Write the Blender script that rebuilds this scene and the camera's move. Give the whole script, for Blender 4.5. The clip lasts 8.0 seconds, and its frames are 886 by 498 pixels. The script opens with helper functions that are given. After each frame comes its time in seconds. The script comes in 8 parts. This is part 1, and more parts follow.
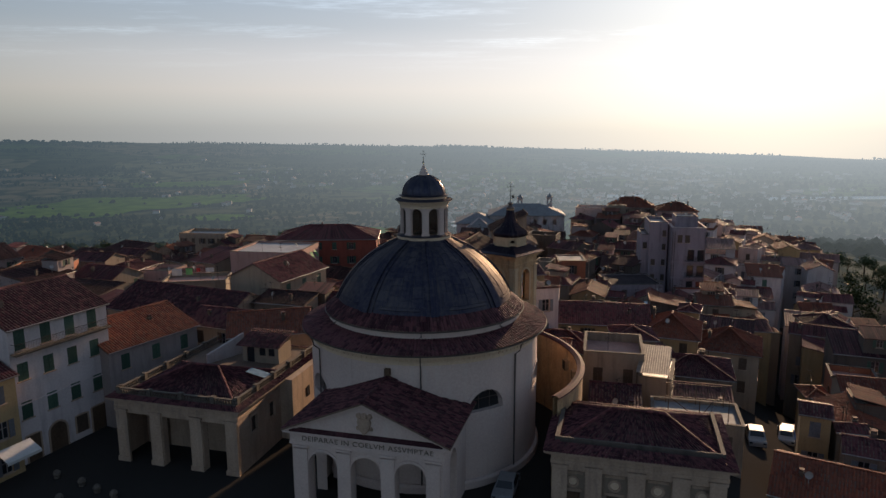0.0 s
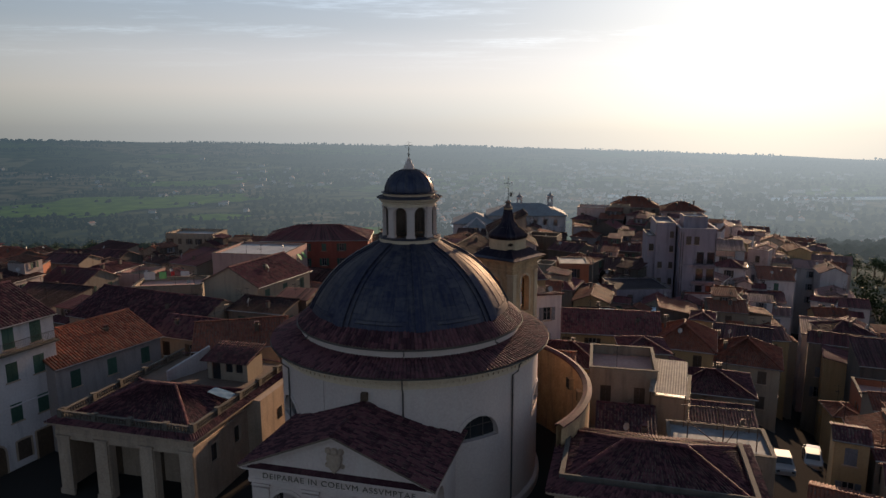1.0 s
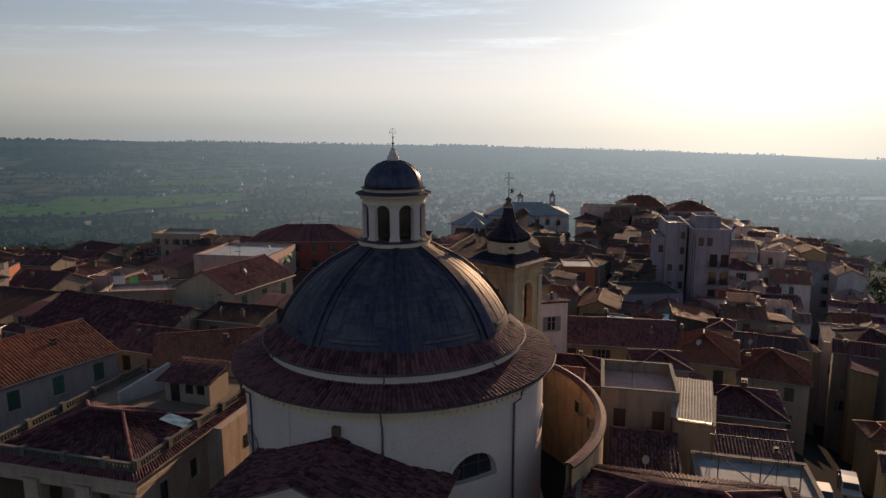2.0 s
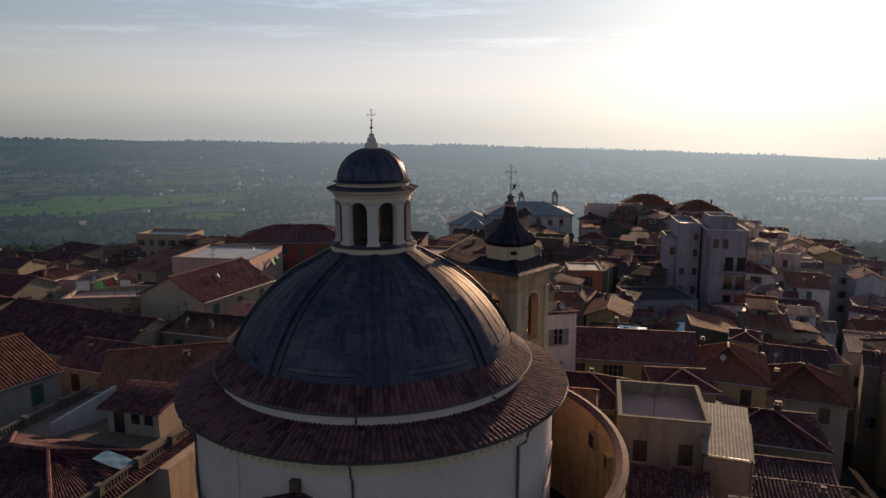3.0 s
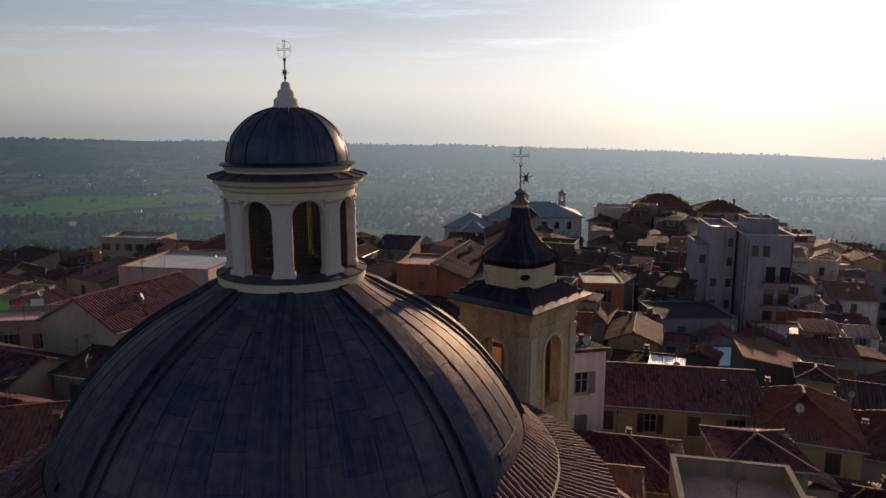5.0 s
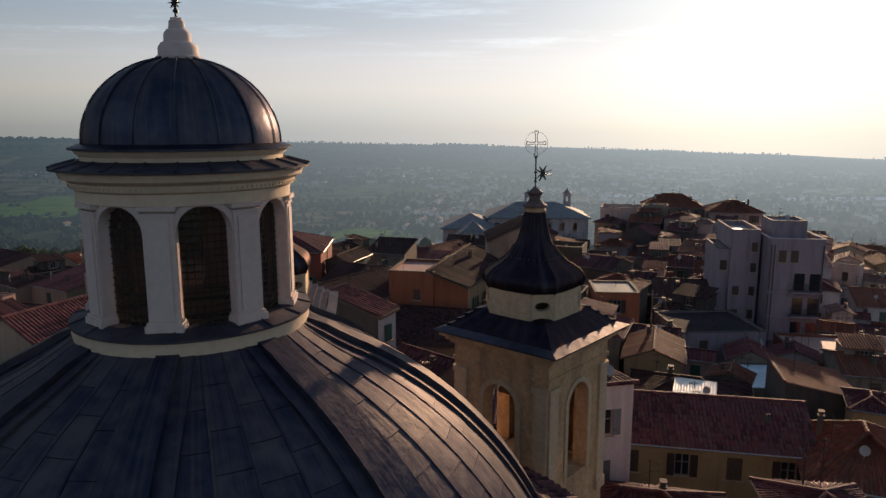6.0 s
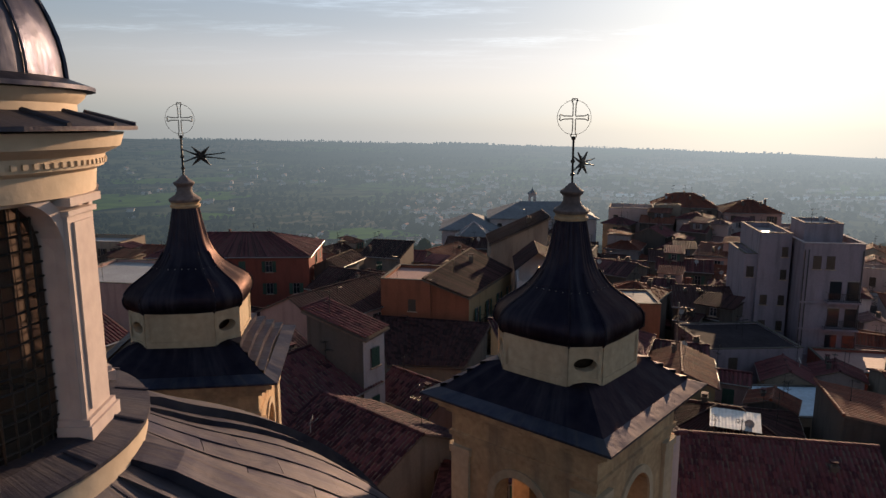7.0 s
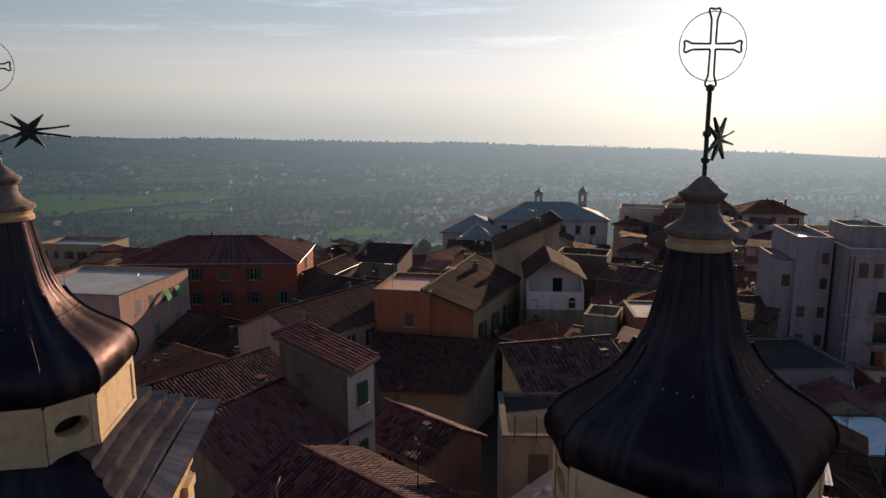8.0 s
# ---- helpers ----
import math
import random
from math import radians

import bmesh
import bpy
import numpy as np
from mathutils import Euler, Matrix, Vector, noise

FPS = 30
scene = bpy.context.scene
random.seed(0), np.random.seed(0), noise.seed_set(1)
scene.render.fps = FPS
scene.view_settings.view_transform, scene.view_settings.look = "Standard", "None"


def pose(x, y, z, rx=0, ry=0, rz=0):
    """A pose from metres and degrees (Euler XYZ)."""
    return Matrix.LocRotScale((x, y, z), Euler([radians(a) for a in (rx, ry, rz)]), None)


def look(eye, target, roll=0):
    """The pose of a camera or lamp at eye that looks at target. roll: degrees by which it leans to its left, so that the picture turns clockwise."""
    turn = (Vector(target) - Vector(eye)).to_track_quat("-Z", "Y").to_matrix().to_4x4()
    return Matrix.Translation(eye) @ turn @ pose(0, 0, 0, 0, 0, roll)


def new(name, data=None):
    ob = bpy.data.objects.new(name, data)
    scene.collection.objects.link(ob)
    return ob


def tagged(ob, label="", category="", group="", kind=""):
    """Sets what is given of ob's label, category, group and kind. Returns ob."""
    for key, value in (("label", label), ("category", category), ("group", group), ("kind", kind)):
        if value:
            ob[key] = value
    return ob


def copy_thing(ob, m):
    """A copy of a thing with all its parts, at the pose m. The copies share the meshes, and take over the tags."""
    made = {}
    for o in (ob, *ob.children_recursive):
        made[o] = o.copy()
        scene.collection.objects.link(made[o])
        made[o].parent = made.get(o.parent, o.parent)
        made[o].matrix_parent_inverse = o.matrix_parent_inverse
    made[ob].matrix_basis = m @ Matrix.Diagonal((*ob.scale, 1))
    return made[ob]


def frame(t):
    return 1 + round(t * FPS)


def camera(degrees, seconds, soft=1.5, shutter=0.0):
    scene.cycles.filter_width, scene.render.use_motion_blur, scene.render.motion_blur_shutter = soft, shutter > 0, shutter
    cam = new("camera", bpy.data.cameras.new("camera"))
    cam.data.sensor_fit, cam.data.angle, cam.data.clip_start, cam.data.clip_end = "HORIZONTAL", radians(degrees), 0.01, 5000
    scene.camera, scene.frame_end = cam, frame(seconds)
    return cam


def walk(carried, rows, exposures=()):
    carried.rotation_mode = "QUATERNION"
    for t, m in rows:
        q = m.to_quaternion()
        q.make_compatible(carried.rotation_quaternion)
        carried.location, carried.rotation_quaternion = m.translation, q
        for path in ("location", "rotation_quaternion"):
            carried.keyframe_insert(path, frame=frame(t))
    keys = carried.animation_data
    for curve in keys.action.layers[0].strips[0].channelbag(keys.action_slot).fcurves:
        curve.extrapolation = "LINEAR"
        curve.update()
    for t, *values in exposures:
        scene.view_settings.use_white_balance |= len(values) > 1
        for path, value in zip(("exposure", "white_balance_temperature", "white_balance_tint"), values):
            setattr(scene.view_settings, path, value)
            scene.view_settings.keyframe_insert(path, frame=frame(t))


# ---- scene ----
cam = camera(66.0, 8.0)
EYE = 29.4
ROWS = [
    (0.0, 0.000, 0.000, 0.000, -0.034, -10.257, 0.28),
    (0.5, 0.510, 3.664, -0.497, -0.034, -10.257, 0.24),
    (1.0, 0.933, 7.392, -0.998, -0.042, -10.257, 0.20),
    (1.5, 1.314, 11.171, -1.512, -0.017, -10.282, 0.18),
    (3.0, 2.268, 22.852, -3.097, 0.000, -10.282, 0.11),
    (3.5, 2.568, 26.802, -3.608, -0.000, -10.265, 0.12),
    (4.0, 2.885, 30.753, -4.066, 0.008, -10.257, 0.13),
    (4.5, 3.174, 34.767, -4.532, 0.017, -10.223, 0.12),
    (6.0, 3.779, 46.924, -5.730, 0.042, -10.265, 0.11),
    (6.5, 3.940, 51.020, -6.146, 0.034, -10.282, 0.11),
    (7.0, 3.983, 55.098, -6.529, 0.059, -10.341, 0.07),
    (7.5, 3.955, 59.201, -6.907, 0.067, -10.357, 0.06),
    (8.0, 3.869, 63.272, -7.285, 0.075, -10.382, 0.09),
]
walk(cam, [(t, pose(x, y, EYE + z, 90 + pitch, roll, yaw)) for t, x, y, z, yaw, pitch, roll in ROWS], exposures=[(0.0, 0.47, 6650, 16), (8.0, 0.47, 6650, 16)])

# ---- light ----
SUN_AZ, SUN_EL = 25.0, 12.0
HAZE = (2.5, 2.5, 2.55)
scene.view_settings.exposure = 0.0
world = bpy.data.worlds.new("world")
scene.world = world
world.use_nodes = True
wn, wl = world.node_tree.nodes, world.node_tree.links
wn.clear()
w_out = wn.new("ShaderNodeOutputWorld")
w_bg = wn.new("ShaderNodeBackground")
w_sky = wn.new("ShaderNodeTexSky")
w_sky.sky_type = "NISHITA"
w_sky.sun_disc = False
w_sky.sun_elevation = radians(SUN_EL)
w_sky.sun_rotation = radians(SUN_AZ)
w_sky.altitude = 400
w_sky.air_density, w_sky.dust_density, w_sky.ozone_density = 1.0, 0.75, 1.6
w_bg.inputs["Strength"].default_value = 0.12
# thin high cloud in streaks, more of it towards the horizon
w_tc = wn.new("ShaderNodeTexCoord")
w_map = wn.new("ShaderNodeMapping")
w_map.inputs["Scale"].default_value = (0.55, 1.0, 1.0)
w_map.inputs["Rotation"].default_value = (0, 0, radians(-9))
w_noise = wn.new("ShaderNodeTexNoise")
w_noise.inputs["Scale"].default_value = 0.85
w_noise.inputs["Detail"].default_value = 7
w_noise.inputs["Roughness"].default_value = 0.62
w_ramp = wn.new("ShaderNodeValToRGB")
w_ramp.color_ramp.elements[0].position = 0.50
w_ramp.color_ramp.elements[1].position = 0.70
w_hs = wn.new("ShaderNodeHueSaturation")
w_hs.inputs["Saturation"].default_value = 0.9
w_gm = wn.new("ShaderNodeGamma")
w_gm.inputs["Gamma"].default_value = 0.82
# the cloud brightens the sky that it veils
w_fac = wn.new("ShaderNodeMath")
w_fac.operation = "MULTIPLY_ADD"
w_fac.inputs[1].default_value, w_fac.inputs[2].default_value = 0.7, 0.96
w_mul = wn.new("ShaderNodeVectorMath")
w_mul.operation = "SCALE"
# the veil is a flat layer high up: its pattern is laid out over direction / height
w_s0 = wn.new("ShaderNodeSeparateXYZ")
wl.new(w_tc.outputs["Generated"], w_s0.inputs[0])
w_up = wn.new("ShaderNodeMath")
w_up.operation = "MAXIMUM"
w_up.inputs[1].default_value = 0.03
wl.new(w_s0.outputs["Z"], w_up.inputs[0])
w_iv = wn.new("ShaderNodeMath")
w_iv.operation = "DIVIDE"
w_iv.inputs[0].default_value = 1.0
wl.new(w_up.outputs[0], w_iv.inputs[1])
w_pl = wn.new("ShaderNodeVectorMath")
w_pl.operation = "SCALE"
wl.new(w_tc.outputs["Generated"], w_pl.inputs[0])
wl.new(w_iv.outputs[0], w_pl.inputs["Scale"])
wl.new(w_pl.outputs["Vector"], w_map.inputs["Vector"])
wl.new(w_map.outputs["Vector"], w_noise.inputs["Vector"])
wl.new(w_noise.outputs["Fac"], w_ramp.inputs["Fac"])
# fine ripples in the veil
w_rip = wn.new("ShaderNodeTexNoise")
w_rip.inputs["Scale"].default_value, w_rip.inputs["Detail"].default_value = 11.0, 6
wl.new(w_map.outputs["Vector"], w_rip.inputs["Vector"])
w_rr = wn.new("ShaderNodeMapRange")
w_rr.inputs["From Min"].default_value, w_rr.inputs["From Max"].default_value = 0.38, 0.62
w_rr.inputs["To Min"].default_value = 0.25
wl.new(w_rip.outputs["Fac"], w_rr.inputs["Value"])
w_cl = wn.new("ShaderNodeMath")
w_cl.operation = "MULTIPLY"
wl.new(w_ramp.outputs["Color"], w_cl.inputs[0])
wl.new(w_rr.outputs["Result"], w_cl.inputs[1])
w_lo = wn.new("ShaderNodeMapRange")
w_lo.inputs["From Min"].default_value, w_lo.inputs["From Max"].default_value = 0.07, 0.13
wl.new(w_s0.outputs["Z"], w_lo.inputs["Value"])
w_c2 = wn.new("ShaderNodeMath")
w_c2.operation = "MULTIPLY"
wl.new(w_cl.outputs[0], w_c2.inputs[0])
wl.new(w_lo.outputs["Result"], w_c2.inputs[1])
wl.new(w_c2.outputs[0], w_fac.inputs[0])
wl.new(w_sky.outputs["Color"], w_gm.inputs["Color"])
wl.new(w_gm.outputs["Color"], w_hs.inputs["Color"])
w_tl = wn.new("ShaderNodeVectorMath")
w_tl.operation = "MULTIPLY"
w_tl.inputs[1].default_value = (0.915, 1.0, 1.03)
wl.new(w_hs.outputs["Color"], w_tl.inputs[0])
wl.new(w_tl.outputs["Vector"], w_mul.inputs[0])
# dims the low sky in view; the higher sky keeps its fill light
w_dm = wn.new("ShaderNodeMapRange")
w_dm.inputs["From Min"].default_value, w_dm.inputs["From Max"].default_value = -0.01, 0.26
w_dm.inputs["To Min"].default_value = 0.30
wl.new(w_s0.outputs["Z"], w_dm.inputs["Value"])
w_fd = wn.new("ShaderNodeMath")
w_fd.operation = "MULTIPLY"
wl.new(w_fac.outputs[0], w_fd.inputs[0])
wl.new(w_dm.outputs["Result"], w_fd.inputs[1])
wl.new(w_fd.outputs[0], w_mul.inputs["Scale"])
# haze low over the land, scattering forwards from the sun
w_sep = wn.new("ShaderNodeSeparateXYZ")
wl.new(w_tc.outputs["Generated"], w_sep.inputs[0])
w_hr = wn.new("ShaderNodeValToRGB")
w_he = w_hr.color_ramp.elements
for w_p, w_c in ((0.018, (0.74, 0.81, 0.86)), (0.05, (1.12, 0.95, 0.86)), (0.09, (0.95, 0.81, 0.74)), (0.135, (0.42, 0.38, 0.37)), (0.2, (0.10, 0.12, 0.14))):
    w_he.new(w_p).color = (*w_c, 1)
w_he[0].color = (0.60, 0.72, 0.79, 1)
w_he[len(w_he) - 1].color = (0, 0, 0, 1)
wl.new(w_sep.outputs["Z"], w_hr.inputs["Fac"])
w_dot = wn.new("ShaderNodeVectorMath")
w_dot.operation = "DOT_PRODUCT"
w_dot.inputs[1].default_value = (math.sin(radians(SUN_AZ)), math.cos(radians(SUN_AZ)), 0.15)
wl.new(w_tc.outputs["Generated"], w_dot.inputs[0])
w_fw = wn.new("ShaderNodeMapRange")
w_fw.inputs["From Min"].default_value, w_fw.inputs["From Max"].default_value = 0.4, 1.0
w_fw.inputs["To Min"].default_value, w_fw.inputs["To Max"].default_value = 0.36, 1.66
wl.new(w_dot.outputs["Value"], w_fw.inputs["Value"])
w_hm = wn.new("ShaderNodeVectorMath")
w_hm.operation = "MULTIPLY"
w_hm.inputs[1].default_value = HAZE
wl.new(w_hr.outputs["Color"], w_hm.inputs[0])
w_hc = wn.new("ShaderNodeVectorMath")
w_hc.operation = "SCALE"
wl.new(w_hm.outputs["Vector"], w_hc.inputs[0])
wl.new(w_fw.outputs["Result"], w_hc.inputs["Scale"])
w_add = wn.new("ShaderNodeVectorMath")
w_add.operation = "ADD"
wl.new(w_mul.outputs["Vector"], w_add.inputs[0])
wl.new(w_hc.outputs["Vector"], w_add.inputs[1])
# the glare round the sun levels off
w_k = wn.new("ShaderNodeVectorMath")
w_k.operation = "MULTIPLY_ADD"
w_k.inputs[1].default_value, w_k.inputs[2].default_value = (0.062, 0.052, 0.040), (1, 1, 1)
wl.new(w_add.outputs["Vector"], w_k.inputs[0])
w_lim = wn.new("ShaderNodeVectorMath")
w_lim.operation = "DIVIDE"
wl.new(w_add.outputs["Vector"], w_lim.inputs[0])
wl.new(w_k.outputs["Vector"], w_lim.inputs[1])
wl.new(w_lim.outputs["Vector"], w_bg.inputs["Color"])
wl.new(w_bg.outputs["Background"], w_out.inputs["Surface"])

sun_data = bpy.data.lights.new("sun", "SUN")
sun_data.energy = 5.0
sun_data.angle = radians(0.6)
sun_data.color = (1.0, 0.71, 0.44)
sun = new("sun", sun_data)
az, el = radians(SUN_AZ), radians(SUN_EL)
sun_dir = Vector((math.sin(az) * math.cos(el), math.cos(az) * math.cos(el), math.sin(el)))
sun.matrix_world = look(sun_dir * 300, (0, 0, 0))

# ---- materials ----
def ramp_node(nt, stops):
    r = nt.nodes.new("ShaderNodeValToRGB")
    e = r.color_ramp.elements
    while len(e) < len(stops):
        e.new(0.5)
    for i, (p, c) in enumerate(stops):
        e[i].position, e[i].color = p, (*c, 1)
    return r


def surface(name, dark, light, rough=0.85, metal=0.0, big=0.35, small=6.0, stains=None, stain_amt=0.5, bump=0.3, stretch=(1, 1, 1), island=0.0, obj=0.0, spec=0.3, tint=None):
    """A weathered surface: two noises mix dark and light, streaky stains lie over them, fine bump."""
    m = bpy.data.materials.new(name)
    m.use_nodes = True
    nt = m.node_tree
    n, l = nt.nodes, nt.links
    bsdf = n["Principled BSDF"]
    geo = n.new("ShaderNodeNewGeometry")
    mp = n.new("ShaderNodeMapping")
    mp.inputs["Scale"].default_value = stretch
    l.new(geo.outputs["Position"], mp.inputs["Vector"])
    n1 = n.new("ShaderNodeTexNoise")
    n1.inputs["Scale"].default_value, n1.inputs["Detail"].default_value = big, 5
    n2 = n.new("ShaderNodeTexNoise")
    n2.inputs["Scale"].default_value, n2.inputs["Detail"].default_value = small, 4
    l.new(mp.outputs["Vector"], n1.inputs["Vector"])
    l.new(mp.outputs["Vector"], n2.inputs["Vector"])
    add = n.new("ShaderNodeMath")
    add.operation = "ADD"
    l.new(n1.outputs["Fac"], add.inputs[0])
    l.new(n2.outputs["Fac"], add.inputs[1])
    half = n.new("ShaderNodeMath")
    half.operation = "MULTIPLY"
    half.inputs[1].default_value = 0.5
    l.new(add.outputs[0], half.inputs[0])
    fac = half.outputs[0]
    for amount, src in ((island, geo.outputs["Random Per Island"]), (obj, None)):
        if amount:
            if src is None:
                src = n.new("ShaderNodeObjectInfo").outputs["Random"]
            mr = n.new("ShaderNodeMapRange")
            mr.inputs["To Min"].default_value, mr.inputs["To Max"].default_value = -amount, amount
            l.new(src, mr.inputs["Value"])
            a2 = n.new("ShaderNodeMath")
            a2.operation = "ADD"
            l.new(fac, a2.inputs[0])
            l.new(mr.outputs["Result"], a2.inputs[1])
            fac = a2.outputs[0]
    r = ramp_node(nt, [(0.36, dark), (0.64, light)])
    l.new(fac, r.inputs["Fac"])
    col = r.outputs["Color"]
    if stains:
        mp2 = n.new("ShaderNodeMapping")
        mp2.inputs["Scale"].default_value = (1.6, 1.6, 0.22)
        l.new(geo.outputs["Position"], mp2.inputs["Vector"])
        n3 = n.new("ShaderNodeTexNoise")
        n3.inputs["Scale"].default_value, n3.inputs["Detail"].default_value = 1.0, 6
        l.new(mp2.outputs["Vector"], n3.inputs["Vector"])
        r3 = ramp_node(nt, [(0.5, (0, 0, 0)), (0.72, (stain_amt,) * 3)])
        l.new(n3.outputs["Fac"], r3.inputs["Fac"])
        mx = n.new("ShaderNodeMix")
        mx.data_type = "RGBA"
        l.new(r3.outputs["Color"], mx.inputs["Factor"])
        l.new(col, mx.inputs["A"])
        mx.inputs["B"].default_value = (*stains, 1)
        col = mx.outputs["Result"]
    l.new(col, bsdf.inputs["Base Color"])
    bsdf.inputs["Roughness"].default_value = rough
    bsdf.inputs["Metallic"].default_value = metal
    bsdf.inputs["Specular IOR Level"].default_value = spec
    if tint:
        bsdf.inputs["Specular Tint"].default_value = (*tint, 1)
    if bump:
        b = n.new("ShaderNodeBump")
        b.inputs["Strength"].default_value, b.inputs["Distance"].default_value = bump, 0.05
        l.new(n2.outputs["Fac"], b.inputs["Height"])
        l.new(b.outputs["Normal"], bsdf.inputs["Normal"])
    return m


def plaster(name, c, amt=0.45):
    d = tuple(v * 0.82 for v in c)
    return surface(name, d, c, 0.9, stains=tuple(v * 0.45 for v in c), stain_amt=amt, bump=0.15, obj=0.05)


M = {}
M["church_white"] = surface("church_white", (0.44, 0.345, 0.315), (0.54, 0.43, 0.39), 0.85, stains=(0.5, 0.46, 0.42), stain_amt=0.35, bump=0.12)
M["stone"] = surface("travertine", (0.285, 0.20, 0.15), (0.405, 0.298, 0.228), 0.85, stains=(0.20, 0.15, 0.12), stain_amt=0.7, bump=0.3)
M["old_stone"] = surface("dark_stone", (0.055, 0.046, 0.040), (0.13, 0.108, 0.09), 0.9, stains=(0.09, 0.08, 0.07), stain_amt=0.7, bump=0.3)
M["cream"] = surface("cream_trim", (0.50, 0.38, 0.275), (0.61, 0.475, 0.35), 0.85, stains=(0.42, 0.35, 0.26), stain_amt=0.4, bump=0.15)
M["ochre"] = surface("ochre_plaster", (0.34, 0.205, 0.11), (0.54, 0.36, 0.20), 0.9, big=0.8, stains=(0.17, 0.12, 0.085), stain_amt=0.75, bump=0.25)


def streaked_lead(name, dark, light, pale, rough, metal, spec, tint, turns=26.0, amount=0.5, wash=0.8, groove=0.35):
    """Weathered lead: blotches, rain streaks that run down from the axis of the dome, a pale streak colour and worn
    gloss.
    """
    m = surface(name, dark, light, rough, metal, big=0.5, small=3.0, bump=0.0, obj=0.08, spec=spec, tint=tint)
    nt = m.node_tree
    n, l = nt.nodes, nt.links
    bsdf = n["Principled BSDF"]
    col = bsdf.inputs["Base Color"].links[0].from_socket
    tc = n.new("ShaderNodeTexCoord")
    sp = n.new("ShaderNodeSeparateXYZ")
    l.new(tc.outputs["Object"], sp.inputs[0])
    at = n.new("ShaderNodeMath")
    at.operation = "ARCTAN2"
    l.new(sp.outputs["X"], at.inputs[0])
    l.new(sp.outputs["Y"], at.inputs[1])
    cb = n.new("ShaderNodeCombineXYZ")
    l.new(at.outputs[0], cb.inputs["X"])
    l.new(sp.outputs["Z"], cb.inputs["Y"])
    mp = n.new("ShaderNodeMapping")
    mp.inputs["Scale"].default_value = (turns, 0.35, 1.0)
    l.new(cb.outputs[0], mp.inputs["Vector"])
    nz = n.new("ShaderNodeTexNoise")
    nz.inputs["Scale"].default_value, nz.inputs["Detail"].default_value, nz.inputs["Roughness"].default_value = 1.0, 7, 0.65
    l.new(mp.outputs[0], nz.inputs["Vector"])
    r1 = ramp_node(nt, [(0.50, (0, 0, 0)), (0.74, (amount,) * 3)])
    l.new(nz.outputs["Fac"], r1.inputs["Fac"])
    mx = n.new("ShaderNodeMix")
    mx.data_type = "RGBA"
    l.new(r1.outputs["Color"], mx.inputs["Factor"])
    l.new(col, mx.inputs["A"])
    mx.inputs["B"].default_value = (*pale, 1)
    r2 = ramp_node(nt, [(0.28, (0.35, 0.35, 0.35)), (0.46, (1, 1, 1))])
    l.new(nz.outputs["Fac"], r2.inputs["Fac"])
    mu = n.new("ShaderNodeMix")
    mu.data_type, mu.blend_type = "RGBA", "MULTIPLY"
    mu.inputs["Factor"].default_value = wash
    l.new(mx.outputs["Result"], mu.inputs["A"])
    l.new(r2.outputs["Color"], mu.inputs["B"])
    l.new(mu.outputs["Result"], bsdf.inputs["Base Color"])
    rr = n.new("ShaderNodeMapRange")
    rr.inputs["From Min"].default_value, rr.inputs["From Max"].default_value = 0.3, 0.7
    rr.inputs["To Min"].default_value, rr.inputs["To Max"].default_value = rough - 0.14, rough + 0.14
    l.new(nz.outputs["Fac"], rr.inputs["Value"])
    l.new(rr.outputs["Result"], bsdf.inputs["Roughness"])
    # dents of hand-dressed sheets
    n4 = n.new("ShaderNodeTexNoise")
    n4.inputs["Scale"].default_value, n4.inputs["Detail"].default_value = 2.2, 3
    l.new(tc.outputs["Object"], n4.inputs["Vector"])
    ad = n.new("ShaderNodeMath")
    ad.operation = "MULTIPLY_ADD"
    ad.inputs[1].default_value = groove
    l.new(nz.outputs["Fac"], ad.inputs[0])
    l.new(n4.outputs["Fac"], ad.inputs[2])
    b = n.new("ShaderNodeBump")
    b.inputs["Strength"].default_value, b.inputs["Distance"].default_value = 0.5, 0.05
    l.new(ad.outputs[0], b.inputs["Height"])
    l.new(b.outputs["Normal"], bsdf.inputs["Normal"])
    return m


M["tower_cream"] = surface("tower_cream_plaster", (0.40, 0.29, 0.185), (0.53, 0.40, 0.265), 0.88, stains=(0.27, 0.20, 0.13), stain_amt=0.5, bump=0.2)
M["lead"] = streaked_lead("lead_sheet", (0.030, 0.033, 0.060), (0.085, 0.079, 0.092), (0.175, 0.142, 0.108), 0.60, 0.70, 0.22, (0.56, 0.50, 0.42), 55.0, 0.38)
M["lead_cap"] = streaked_lead("grey_violet_lead_sheet", (0.026, 0.030, 0.056), (0.066, 0.068, 0.088), (0.17, 0.145, 0.12), 0.42, 0.76, 0.22, (0.46, 0.42, 0.39), 14.0, 0.35, 0.45, 0.15)
# its pale streaks put the sky's reflection into the colour
M["lead_dark"] = streaked_lead("dark_lead_sheet", (0.014, 0.012, 0.022), (0.032, 0.026, 0.034), (0.13, 0.115, 0.125), 0.43, 0.76, 0.22, (0.50, 0.41, 0.34), 5.0, 0.36, 0.3, 0.10)
M["tile"] = surface("clay_tile", (0.052, 0.015, 0.019), (0.148, 0.047, 0.050), 0.76, big=0.25, small=5.0, stains=(0.075, 0.045, 0.038), stain_amt=0.55, bump=0.2, island=0.2, obj=0.10, spec=0.17)
M["tile_old"] = surface("old_clay_tile", (0.037, 0.013, 0.018), (0.121, 0.046, 0.051), 0.80, big=0.3, small=5.0, stains=(0.078, 0.044, 0.042), stain_amt=0.6, bump=0.2, island=0.26, obj=0.16, spec=0.15)
